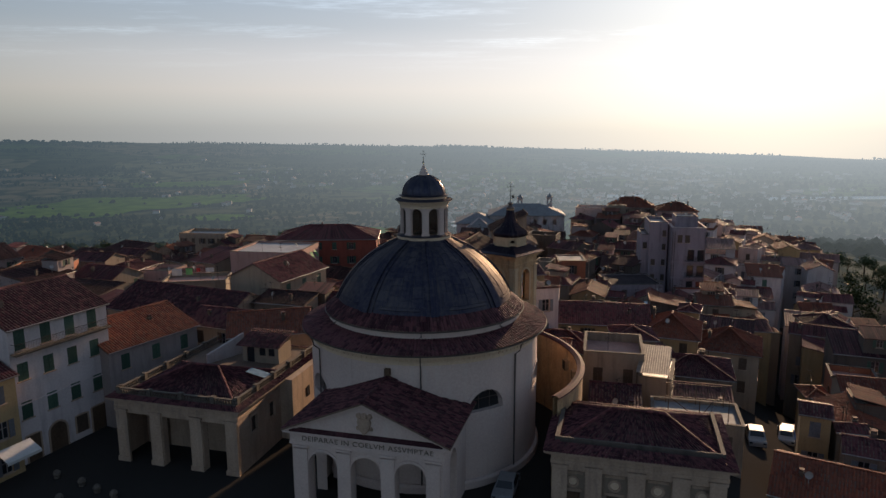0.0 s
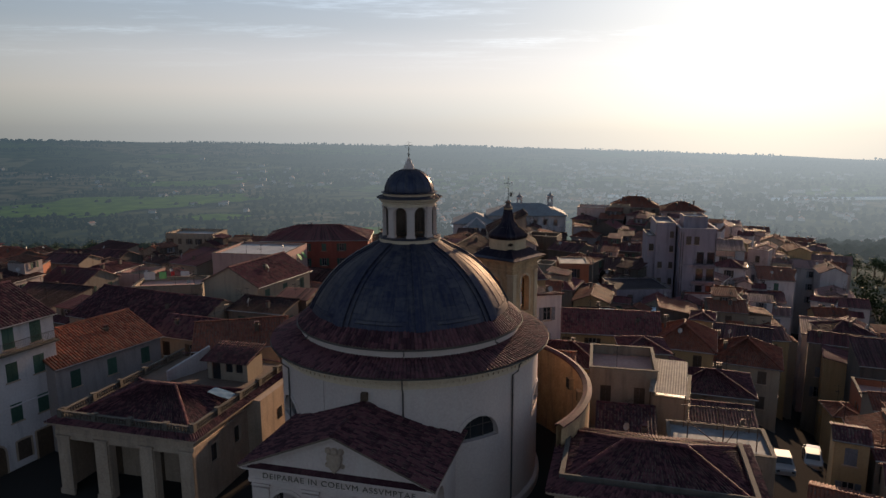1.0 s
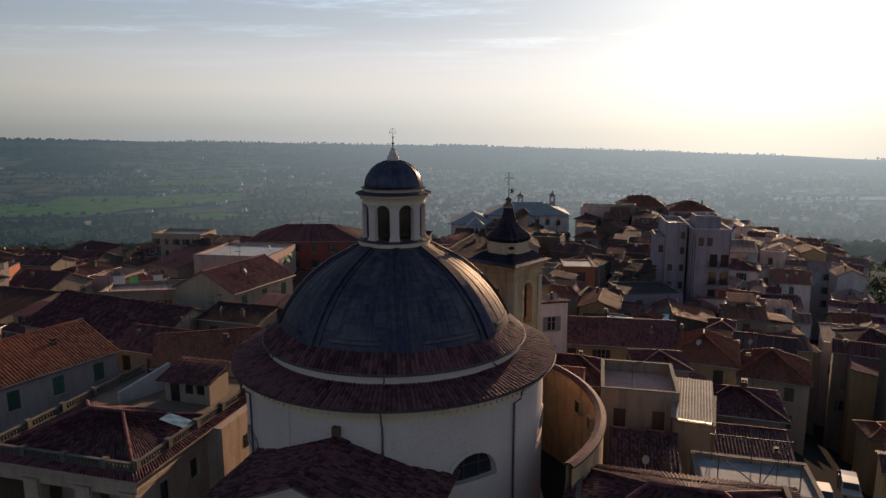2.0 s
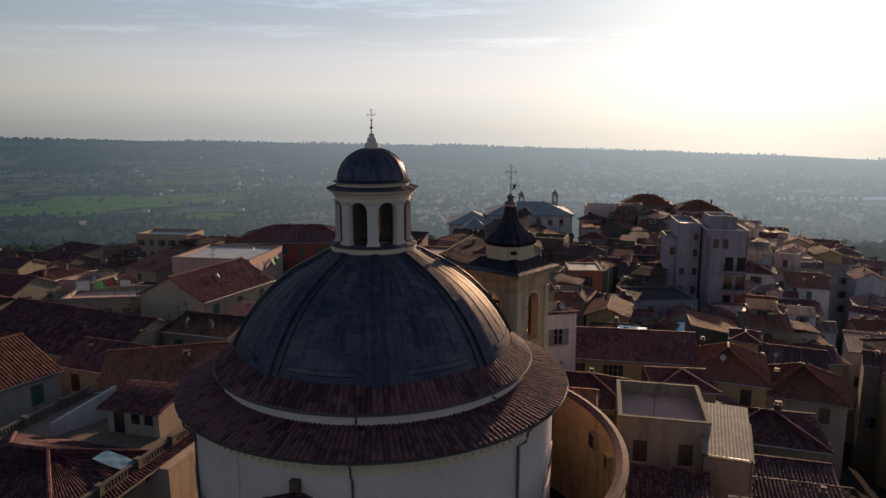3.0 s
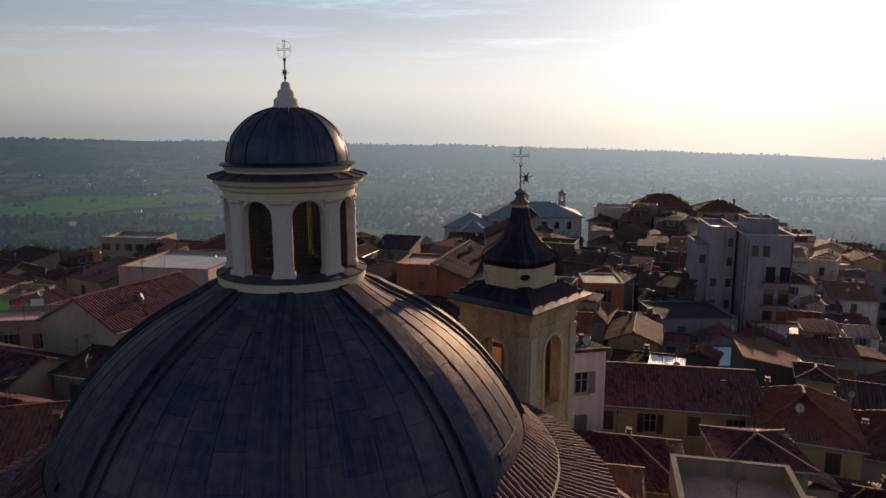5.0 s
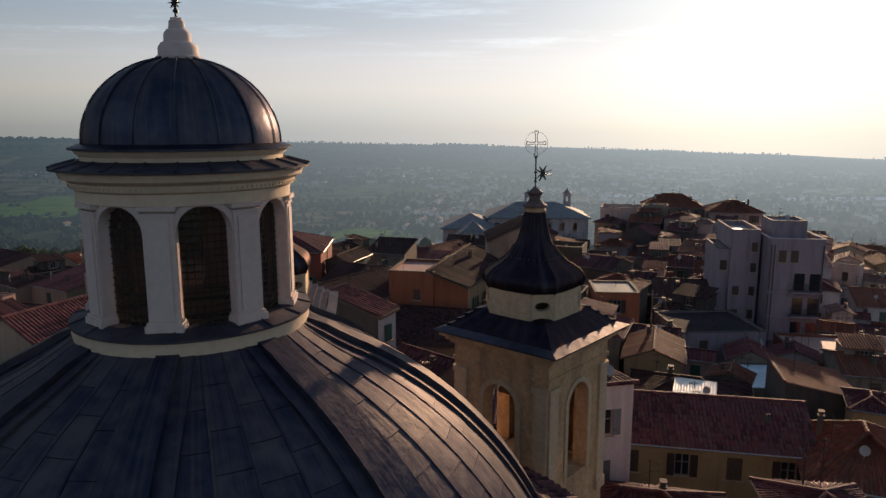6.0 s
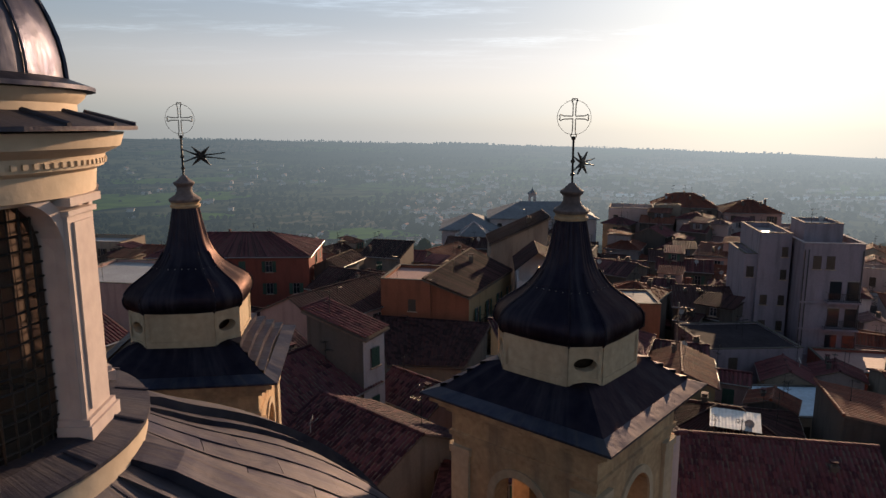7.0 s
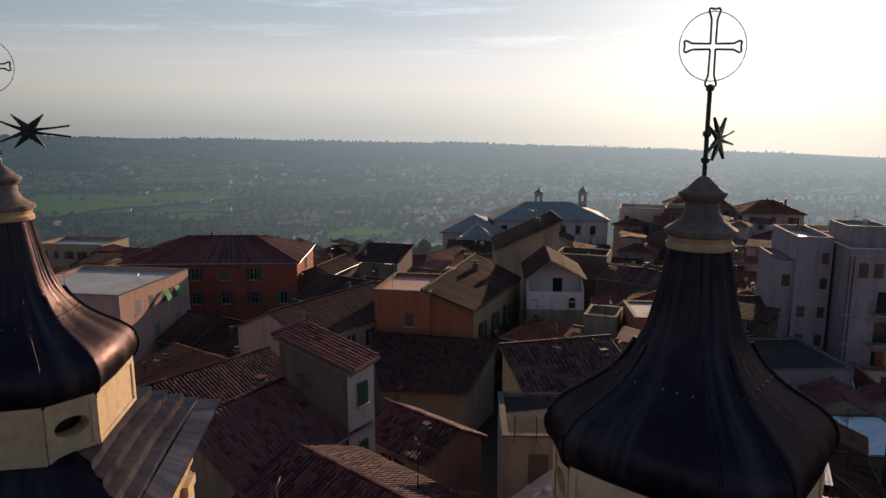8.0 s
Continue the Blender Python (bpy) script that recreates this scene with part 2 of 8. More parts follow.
M["tile_red"] = surface("red_clay_tile", (0.100, 0.030, 0.020), (0.205, 0.066, 0.040), 0.76, big=0.25, small=5.0, stains=(0.12, 0.075, 0.05), stain_amt=0.45, bump=0.2, island=0.16, obj=0.10, spec=0.17)
# paler than the near tiles: distance haze put into the colour
M["tile_pale"] = surface("haze_pale_clay_tile", (0.110, 0.056, 0.053), (0.24, 0.130, 0.118), 0.70, big=0.25, small=5.0, stains=(0.12, 0.085, 0.075), stain_amt=0.55, bump=0.2, island=0.22, obj=0.1, spec=0.20)
M["tile_brown"] = surface("dark_brown_clay_tile", (0.021, 0.010, 0.010), (0.064, 0.028, 0.027), 0.82, big=0.3, small=5.0, stains=(0.05, 0.03, 0.028), stain_amt=0.6, bump=0.2, island=0.24, obj=0.14, spec=0.13)
M["roof_felt"] = surface("dark_roof_felt", (0.020, 0.016, 0.019), (0.045, 0.036, 0.041), 0.95, stains=(0.06, 0.05, 0.05), stain_amt=0.4, spec=0.08)
M["finial_stone"] = surface("pinkish_weathered_stone", (0.085, 0.058, 0.054), (0.20, 0.145, 0.13), 0.8, small=9, stains=(0.05, 0.038, 0.035), stain_amt=0.7)
M["bright_sheet"] = surface("bright_metal_sheet", (0.42, 0.42, 0.40), (0.62, 0.60, 0.56), 0.35, 0.5, small=3)
M["pale_sheet"] = surface("pale_blue_roof_sheet", (0.34, 0.43, 0.50), (0.48, 0.57, 0.64), 0.6, small=3, stains=(0.25, 0.27, 0.28), stain_amt=0.4)
M["gutter"] = surface("grey_metal_gutter", (0.18, 0.16, 0.15), (0.34, 0.31, 0.29), 0.35, 0.8, small=3, obj=0.15)
M["slate"] = surface("blue_slate", (0.12, 0.125, 0.135), (0.19, 0.20, 0.21), 0.8, small=2)
M["mortar"] = surface("roof_mortar", (0.10, 0.07, 0.055), (0.17, 0.12, 0.095), 0.95)
# the shade of unlit house walls is put into this dark plaster
M["dark_wall"] = plaster("shade_dark_plaster", (0.10, 0.082, 0.072), 0.8)
# grime, plus the shade of camera-facing walls, in one colour
M["old_wall"] = plaster("grimy_shaded_plaster", (0.24, 0.19, 0.15), 0.7)
# pale paints that lift far houses as haze would; grey also coats near walls
M["pale_pink"] = plaster("haze_pale_pink_plaster", (0.48, 0.35, 0.32))
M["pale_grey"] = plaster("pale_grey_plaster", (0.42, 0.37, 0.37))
M["cream_wall"] = plaster("haze_pale_cream_plaster", (0.46, 0.36, 0.27))
M["white"] = plaster("white_plaster", (0.52, 0.455, 0.455))
M["grey"] = plaster("grey_plaster", (0.29, 0.24, 0.235))
M["yellow"] = plaster("yellow_plaster", (0.36, 0.245, 0.13))
M["beige"] = plaster("beige_plaster", (0.30, 0.235, 0.18))
M["orange"] = plaster("orange_plaster", (0.29, 0.10, 0.055))
M["red"] = plaster("red_plaster", (0.24, 0.065, 0.045))
M["pink"] = plaster("pink_plaster", (0.42, 0.26, 0.23))
M["lilac"] = plaster("apartment_plaster", (0.27, 0.22, 0.25), 0.55)
M["asphalt"] = surface("asphalt", (0.04, 0.04, 0.042), (0.075, 0.072, 0.07), 0.9, small=9)
M["paving"] = surface("basalt_paving", (0.09, 0.085, 0.08), (0.16, 0.15, 0.14), 0.85, small=4)
M["terrace"] = surface("terrace_floor", (0.28, 0.15, 0.13), (0.40, 0.24, 0.20), 0.7, small=4)
M["flat_roof"] = surface("flat_roof_sheet", (0.22, 0.21, 0.205), (0.36, 0.35, 0.345), 0.5, stains=(0.18, 0.17, 0.16))
M["blue_sheet"] = surface("blue_plastic_sheet", (0.05, 0.12, 0.20), (0.09, 0.18, 0.27), 0.8, small=3)
M["metal_sheet"] = surface("corrugated_metal", (0.10, 0.082, 0.07), (0.20, 0.165, 0.14), 0.7, 0.0, small=3)
M["iron"] = surface("wrought_iron", (0.02, 0.018, 0.017), (0.05, 0.04, 0.035), 0.5, 0.7, small=20)
M["pipe"] = surface("brown_drainpipe", (0.05, 0.04, 0.038), (0.09, 0.075, 0.07), 0.6, 0.2, small=8)
M["wood"] = surface("dark_wood", (0.05, 0.03, 0.02), (0.11, 0.07, 0.045), 0.7, small=8)
M["green_shutter"] = surface("green_shutter_paint", (0.025, 0.055, 0.04), (0.05, 0.095, 0.07), 0.6, obj=0.2)
M["brown_shutter"] = surface("brown_shutter_paint", (0.045, 0.03, 0.022), (0.09, 0.06, 0.045), 0.65, obj=0.2)
M["bright_green"] = surface("bright_green_awning", (0.10, 0.30, 0.10), (0.16, 0.42, 0.16), 0.7)
M["grey_shutter"] = surface("grey_shutter_paint", (0.10, 0.10, 0.115), (0.18, 0.18, 0.20), 0.65, obj=0.2)
M["car_silver"] = surface("silver_car_paint", (0.15, 0.155, 0.165), (0.20, 0.205, 0.215), 0.5, 0.2, bump=0)
M["car_white"] = surface("white_car_paint", (0.24, 0.24, 0.245), (0.29, 0.29, 0.295), 0.45, 0.0, bump=0)
M["car_blue"] = surface("blue_car_paint", (0.07, 0.10, 0.17), (0.10, 0.14, 0.22), 0.3, 0.3, bump=0)
M["rubber"] = surface("tyre_rubber", (0.015, 0.015, 0.015), (0.03, 0.03, 0.03), 0.9)
M["canvas"] = surface("white_canvas", (0.42, 0.41, 0.40), (0.52, 0.50, 0.49), 0.85)
M["laundry_red"] = surface("red_cloth", (0.40, 0.03, 0.03), (0.50, 0.06, 0.06), 0.9)
M["leaf"] = surface("evergreen_leaf", (0.022, 0.038, 0.014), (0.06, 0.085, 0.03), 0.8, big=0.6, small=3, island=0.2)
M["bark"] = surface("tree_bark", (0.06, 0.045, 0.03), (0.12, 0.09, 0.06), 0.95, small=8)

glass = bpy.data.materials.new("window_glass")
glass.use_nodes = True
gb = glass.node_tree.nodes["Principled BSDF"]
gb.inputs["Base Color"].default_value = (0.02, 0.022, 0.026, 1)
gb.inputs["Roughness"].default_value = 0.08
gb.inputs["Specular IOR Level"].default_value = 0.6
M["glass"] = glass
amber = bpy.data.materials.new("old_leaded_glass")
amber.use_nodes = True
ab = amber.node_tree.nodes["Principled BSDF"]
ab.inputs["Base Color"].default_value = (0.12, 0.095, 0.08, 1)
ab.inputs["Roughness"].default_value = 0.12
ab.inputs["Transmission Weight"].default_value = 0.7
ab.inputs["IOR"].default_value = 1.1
M["old_glass"] = amber

# ---- building helpers ----
def link_mesh(name, bm, mats, smooth=False, angle=35):
    me = bpy.data.meshes.new(name)
    bm.to_mesh(me)
    bm.free()
    for m in (mats if isinstance(mats, (list, tuple)) else [mats]):
        me.materials.append(M[m])
    if smooth:
        me.polygons.foreach_set("use_smooth", [True] * len(me.polygons))
        me.set_sharp_from_angle(angle=radians(angle))
    return me


def part(name, bm, mats, parent=None, label="", m=None, smooth=False, kind=""):
    """One mesh object under a thing or a part; bm may be a bmesh or a finished mesh."""
    me = bm if isinstance(bm, bpy.types.Mesh) else link_mesh(name, bm, mats, smooth)
    ob = new(name, me)
    if parent is not None:
        ob.parent = parent
    if m is not None:
        ob.matrix_basis = m
    return tagged(ob, label=label, kind=kind)


def thing(name, m, label, category, group="", kind=""):
    ob = new(name)
    ob.matrix_basis = m
    return tagged(ob, label, category, group, kind)


def quad(bm, pts, mi=0):
    f = bm.faces.new([bm.verts.new(p) for p in pts])
    f.material_index = mi
    return f


def box(bm, x0, x1, y0, y1, z0, z1, mi=0, m=None):
    v = [Vector((x, y, z)) for z in (z0, z1) for x, y in ((x0, y0), (x1, y0), (x1, y1), (x0, y1))]
    if m is not None:
        v = [m @ p for p in v]
    v = [bm.verts.new(p) for p in v]
    for ids in ((0, 3, 2, 1), (4, 5, 6, 7), (0, 1, 5, 4), (1, 2, 6, 5), (2, 3, 7, 6), (3, 0, 4, 7)):
        f = bm.faces.new([v[i] for i in ids])
        f.material_index = mi
    return v


def rev(bm, prof, n=64, a0=0.0, a1=360.0, mi=0, ph=0.0, m=None):
    """A profile of (radius, z) turned about the z axis; angles from local +y clockwise."""
    full = abs(a1 - a0) > 359.9
    k = n if full else n + 1
    rings = []
    for r, z in prof:
        ring = []
        for i in range(k):
            a = radians(a0 + (a1 - a0) * i / n + ph)
            p = Vector((r * math.sin(a), r * math.cos(a), z))
            ring.append(bm.verts.new(m @ p if m is not None else p))
        rings.append(ring)
    for a, b in zip(rings, rings[1:]):
        for i in range(n):
            j = (i + 1) % k
            f = bm.faces.new((a[i], b[i], b[j], a[j]))
            f.material_index = mi


def tube(bm, pts, r, n=6, mi=0):
    """A round bar along points."""
    pts = [Vector(p) for p in pts]
    rings = []
    for i, p in enumerate(pts):
        d = (pts[min(i + 1, len(pts) - 1)] - pts[max(i - 1, 0)]).normalized()
        s = d.cross(Vector((0, 0, 1)) if abs(d.z) < 0.9 else Vector((1, 0, 0))).normalized()
        t = d.cross(s)
        rings.append([bm.verts.new(p + r * (math.cos(a) * s + math.sin(a) * t)) for a in (2 * math.pi * j / n for j in range(n))])
    for a, b in zip(rings, rings[1:]):
        for i in range(n):
            f = bm.faces.new((a[i], a[(i + 1) % n], b[(i + 1) % n], b[i]))
            f.material_index = mi
    for ring in (rings[0], rings[-1]):
        bm.faces.new(ring).material_index = mi


def arch_z(op, u):
    """The top of an opening (centre, half width, sill, spring, rise) at u."""
    uc, hw, sill, spring, rise = op
    return spring + rise * math.sqrt(max(0.0, 1 - ((u - uc) / hw) ** 2))


def pierced(bm, f, u0, u1, v0, v1, ops, depth, extra=0, seg=8, mi=0):
    """A wall face over u0..u1, v0..v1 with openings (centre, half width, sill, spring, rise) cut through it, and their reveals.
    f(u, v, d) gives the place d metres behind the face."""
    cuts = {u0, u1}
    for i in range(extra + 1):
        cuts.add(u0 + (u1 - u0) * i / (extra + 1))
    for uc, hw, s, sp, rise in ops:
        k = seg if rise > 0 else 1
        for i in range(k + 1):
            x = -1 + 2 * i / k if rise <= 0 else -math.cos(math.pi * i / k)
            cuts.add(uc + hw * x)
    us = sorted(cuts)
    us = [u for i, u in enumerate(us) if i == 0 or u - us[i - 1] > 1e-5]
    for a, b in zip(us, us[1:]):
        mid = (a + b) / 2
        inside = sorted((o for o in ops if abs(mid - o[0]) < o[1]), key=lambda o: o[2])
        la = lb = v0
        for o in inside:
            if o[2] > la + 1e-4:
                quad(bm, (f(a, la, 0), f(b, lb, 0), f(b, o[2], 0), f(a, o[2], 0)), mi)
            la, lb = arch_z(o, a), arch_z(o, b)
            quad(bm, (f(a, o[2], 0), f(b, o[2], 0), f(b, o[2], depth), f(a, o[2], depth)), mi)
            quad(bm, (f(a, la, 0), f(a, la, depth), f(b, lb, depth), f(b, lb, 0)), mi)
        quad(bm, (f(a, la, 0), f(b, lb, 0), f(b, v1, 0), f(a, v1, 0)), mi)
    for o in ops:
        for s in (-1, 1):
            u = o[0] + s * o[1]
            quad(bm, (f(u, o[2], 0), f(u, o[3], 0), f(u, o[3], depth), f(u, o[2], depth)), mi)


def filling(bm, f, op, d, seg=8, mi=0):
    """The pane that fills an opening, d metres behind the face."""
    uc, hw, s, sp, rise = op
    k = seg if rise > 0 else 1
    us = [uc + hw * (-math.cos(math.pi * i / k) if rise > 0 else -1 + 2 * i / k) for i in range(k + 1)]
    for a, b in zip(us, us[1:]):
        quad(bm, (f(a, s, d), f(b, s, d), f(b, arch_z(op, b), d), f(a, arch_z(op, a), d)), mi)


def band(bm, f, op, wide, out, deep=0.0, seg=10, sill=False, mi=0):
    """A raised surround along the edge of an opening."""
    uc, hw, s, sp, rise = op
    inner = [(uc - hw, s)] + [(uc - hw * math.cos(math.pi * i / seg), sp + rise * math.sin(math.pi * i / seg)) for i in range(seg + 1)] + [(uc + hw, s)]
    ow, orise = hw + wide, rise + wide
    outer = [(uc - ow, s)] + [(uc - ow * math.cos(math.pi * i / seg), sp + orise * math.sin(math.pi * i / seg)) for i in range(seg + 1)] + [(uc + ow, s)]
    for (a, b), (c, d) in zip(zip(inner, inner[1:]), zip(outer, outer[1:])):
        quad(bm, (f(*a, -out), f(*b, -out), f(*d, -out), f(*c, -out)), mi)
        quad(bm, (f(*c, -out), f(*d, -out), f(*d, 0.01), f(*c, 0.01)), mi)
        quad(bm, (f(*a, -out), f(*a, deep), f(*b, deep), f(*b, -out)), mi)
    if sill:
        quad(bm, (f(uc - ow, s, -out), f(uc + ow, s, -out), f(uc + ow, s - 0.12, -out), f(uc - ow, s - 0.12, -out)), mi)
        quad(bm, (f(uc - ow, s, -out), f(uc - ow, s, deep), f(uc + ow, s, deep), f(uc + ow, s, -out)), mi)
        quad(bm, (f(uc - ow, s - 0.12, -out), f(uc + ow, s - 0.12, -out), f(uc + ow, s - 0.12, 0.01), f(uc - ow, s - 0.12, 0.01)), mi)


def plane_map(o, ux, n):
    """f(u, v, d) for an upright flat wall from o along ux, with outward normal n."""
    o, ux, n = Vector(o), Vector(ux), Vector(n)
    return lambda u, v, d: o + ux * u + Vector((0, 0, v)) - n * d


def cyl_map(r):
    """f(u, v, d) for a round wall of radius r; u in metres along it, from local -y, growing to the local right."""
    def f(u, v, d):
        a = u / r
        return Vector(((r - d) * math.sin(a), -(r - d) * math.cos(a), v))
    return f


def tile_sheet(bm, p00, p10, p01, p11, wide=0.26, row=0.0, high=0.075, rng=random, mi=0):
    """Round clay cover tiles over a roof slope. p00 to p10 is the eave, p01 to p11 the top. row: the length of a tile, 0 for one run."""
    p00, p10, p01, p11 = (Vector(p) for p in (p00, p10, p01, p11))
    n = max(3, int((p10 - p00).length / wide))
    up = (p10 - p00).cross(p01 - p00).normalized()
    if up.z < 0:
        up = -up
    rows = max(1, int(((p01 - p00).length + (p11 - p10).length) / 2 / row)) if row else 1
    prof = ((0.04, 0.0), (0.16, 0.75), (0.36, 1.0), (0.56, 0.75), (0.68, 0.0), (0.82, -0.2), (1.04, 0.0)) if row else ((0.0, 0.0), (0.2, 0.85), (0.5, 0.85), (0.7, 0.0), (1.0, 0.0))
    for i in range(n):
        for r in range(rows):
            jit = rng.uniform(-0.012, 0.012) if row else 0
            a, b = r / rows, min(1.0, (r + 1.12) / rows)
            lo, hi = [], []
            for x, h in prof:
                u = (i + x) / n
                e0, e1 = p00.lerp(p10, u), p01.lerp(p11, u)
                lift = 0.022 if row else 0.0
                lo.append(bm.verts.new(e0.lerp(e1, a) + up * (h * high + lift + jit)))
                hi.append(bm.verts.new(e0.lerp(e1, b) + up * (h * high * 0.85 + jit)))
            for j in range(len(prof) - 1):
                bm.faces.new((lo[j], lo[j + 1], hi[j + 1], hi[j])).material_index = mi

# ---- the church ----
AXIS = 15.0
CX, CY = -1.73, 61.6
church = thing("church", pose(CX, CY, 0, 0, 0, -AXIS), "round white baroque church with a blue-grey lead dome and lantern", "church")
DR = 10.4

# drum with half-round windows
drum_ops = [(DR * radians(a), 1.68, 6.48, 6.58, 1.68) for a in (-135, -90, -45, 45, 90, 135)]
fd = cyl_map(DR)
bm = bmesh.new()
pierced(bm, fd, -math.pi * DR, math.pi * DR, 0.0, 11.3, drum_ops, 0.7, extra=95, seg=10)
drum = part("drum", bm, "church_white", church, smooth=True)
bm = bmesh.new()
rev(bm, [(DR + 0.02, -0.6), (DR + 0.28, -0.6), (DR + 0.28, 0.55), (DR + 0.14, 0.7), (DR + 0.0, 0.72)], 96)
part("plinth", bm, "church_white", church, smooth=True)
bm = bmesh.new()
rev(bm, [(DR - 0.1, 10.75), (DR + 0.05, 10.8), (DR + 0.08, 11.1), (DR + 0.28, 11.2), (DR + 0.32, 11.4), (DR + 0.55, 11.5), (DR + 0.58, 11.68), (DR - 0.1, 11.7)], 96)
part("cornice", bm, "cream", church, smooth=True)
bm = bmesh.new()
for i in range(150):
    a = radians(i * 2.4)
    m = Matrix.Rotation(a, 4, "Z")
    box(bm, -0.08, 0.08, -(DR + 0.40), -(DR + 0.02), 11.22, 11.40, m=m)
part("modillion_band", bm, "cream", church, kind="stuff")
for op in drum_ops:
    win = part("window", (lambda b: (band(b, fd, op, 0.28, 0.07, 0.0, sill=True), b)[1])(bmesh.new()), "church_white", church)
    bm = bmesh.new()
    filling(bm, fd, op, 0.45, 10)
    part("pane", bm, "glass", win)
    bm = bmesh.new()
    for k in (-0.55, 0.55):
        x = op[0] + k
        h = arch_z(op, x)
        quad(bm, (fd(x - 0.04, op[2], 0.36), fd(x + 0.04, op[2], 0.36), fd(x + 0.04, h, 0.36), fd(x - 0.04, h, 0.36)))
    quad(bm, (fd(op[0] - 1.4, 7.35, 0.36), fd(op[0] + 1.4, 7.35, 0.36), fd(op[0] + 1.4, 7.42, 0.36), fd(op[0] - 1.4, 7.42, 0.36)))
    part("glazing_bar", bm, "pipe", win)
# shallow pilaster strips on the drum
for a in (-157.5, -112.5, -67.5, -22.5, 22.5, 67.5, 112.5, 157.5):
    bm = bmesh.new()
    u = DR * radians(a)
    for k in range(4):
        a0, a1 = u - 0.7 + 0.35 * k, u - 0.35 + 0.35 * k
        quad(bm, (fd(a0, 0.7, -0.05), fd(a1, 0.7, -0.05), fd(a1, 10.8, -0.05), fd(a0, 10.8, -0.05)))
    for e in (-0.7, 0.7):
        quad(bm, (fd(u + e, 0.7, -0.05), fd(u + e, 10.8, -0.05), fd(u + e, 10.8, 0.01), fd(u + e, 0.7, 0.01)))
    part("pilaster_strip", bm, "church_white", church)
# drainpipes
for a in (-43, 14.5, 62, 118, -100):
    m = Matrix.Rotation(radians(a), 4, "Z")
    bm = bmesh.new()
    r = -(DR + 0.12)
    tube(bm, [m @ Vector(p) for p in ((0, -11.25, 11.68), (0, -11.1, 11.5), (0, r - 0.55, 11.3), (0, r - 0.5, 11.05), (0, r, 10.6), (0, r, 0.3))], 0.06, 8)
    for z in (3.0, 6.0, 9.0):
        tube(bm, [m @ Vector((0, r, z)), m @ Vector((0, r, z + 0.07))], 0.085, 8)
    part("drainpipe", bm, "pipe", church, "dark brown metal drainpipe")

# tiled skirts and the white band between them
SK = ((8.85, 12.44, 11.18, 11.82), (7.95, 14.05, 9.08, 13.12))
for nm, (ri, zi, ro, zo) in zip(("lower_roof", "upper_roof"), SK):
    bm = bmesh.new()
    rev(bm, [(ri, zi), (ro, zo), (ro, zo - 0.08), (ri, zi - 0.5)], 120)
    sk = part(nm, bm, "mortar", church, smooth=True)
    bm = bmesh.new()
    rev(bm, [(ro - 0.02, zo - 0.01), (ro + 0.09, zo - 0.01), (ro + 0.10, zo - 0.07), (ro + 0.04, zo - 0.10), (ro - 0.05, zo - 0.08)], 120)
    part("gutter", bm, "pipe", sk, smooth=True)
bm = bmesh.new()
rev(bm, [(8.84, 12.2), (8.84, 13.0), (8.9, 13.02), (8.9, 13.1)], 120)
part("white_band", bm, "church_white", church, smooth=True)
for a in (14.5, -43, 62, -95, 110):
    m = Matrix.Rotation(radians(a), 4, "Z")
    bm = bmesh.new()
    tube(bm, [m @ Vector(p) for p in ((0, -9.15, 13.05), (0, -8.9, 12.95), (0, -8.9, 12.75), (0, -9.15, 12.68))], 0.05, 6)
    part("spout", bm, "pipe", church)

# dome of lead sheets between raised ribs
def dome_z(r):
    return 10.0 + 9.5 * math.sqrt(max(0.0, 1 - (r / 8.78) ** 2))


def dome_lift(r):
    """The lead sweeps up a little to the lantern's foot."""
    k = min(1.0, max(0.0, (3.6 - r) / 1.3))
    return 0.30 * k * k


def dome_pt(a, s, lift=0.0):
    """a: degrees from local +y; s: 0 at the lantern, 1 at the eave."""
    t0, t1 = math.asin(2.2 / 8.78), math.asin(8.0 / 8.78)
    t = t0 + (t1 - t0) * s
    r, z = (8.78 + lift) * math.sin(t), 10.0 + (9.5 + lift) * math.cos(t)
    z += dome_lift(r)
    return Vector((r * math.sin(radians(a)), r * math.cos(radians(a)), z))


bm = bmesh.new()
prof = []
for i in range(29):
    t0, t1 = math.asin(2.2 / 8.78), math.asin(8.15 / 8.78)
    t = t0 + (t1 - t0) * i / 28
    prof.append((8.78 * math.sin(t), 10.0 + 9.5 * math.cos(t) + dome_lift(8.78 * math.sin(t))))
rev(bm, prof, 128)
dome = part("dome", bm, "lead", church, smooth=True)
# ribs: pairs of rolled seams either side of a raised strip, at the eight piers and between them
def strip(bm, a, half, s0, s1, lift, n=24):
    """A raised strip up the dome, half: half its width in metres."""
    prev = None
    for i in range(n + 1):
        s = s0 + (s1 - s0) * i / n
        r = math.hypot(*dome_pt(a, s).xy)
        w = math.degrees(half / r) * (0.45 + 0.55 * r / 8.2)
        up = lift * min(1.0, 0.1 + s / 0.09)
        row = [dome_pt(a - w, s, -0.03), dome_pt(a - w, s, up), dome_pt(a + w, s, up), dome_pt(a + w, s, -0.03)]
        row = [bm.verts.new(p) for p in row]
        if prev:
            for j in range(3):
                bm.faces.new((prev[j], row[j], row[j + 1], prev[j + 1]))
        prev = row
    bm.faces.new(prev)


for k in range(8):
    a = 22.5 + 45 * k
    bm = bmesh.new()
    strip(bm, a, 0.78, 0.0, 0.985, 0.09)
    rib = part("rib", bm, "lead", dome)
    bm = bmesh.new()
    strip(bm, a, 0.34, 0.0, 0.99, 0.20)
    part("rib_roll", bm, "lead", rib)


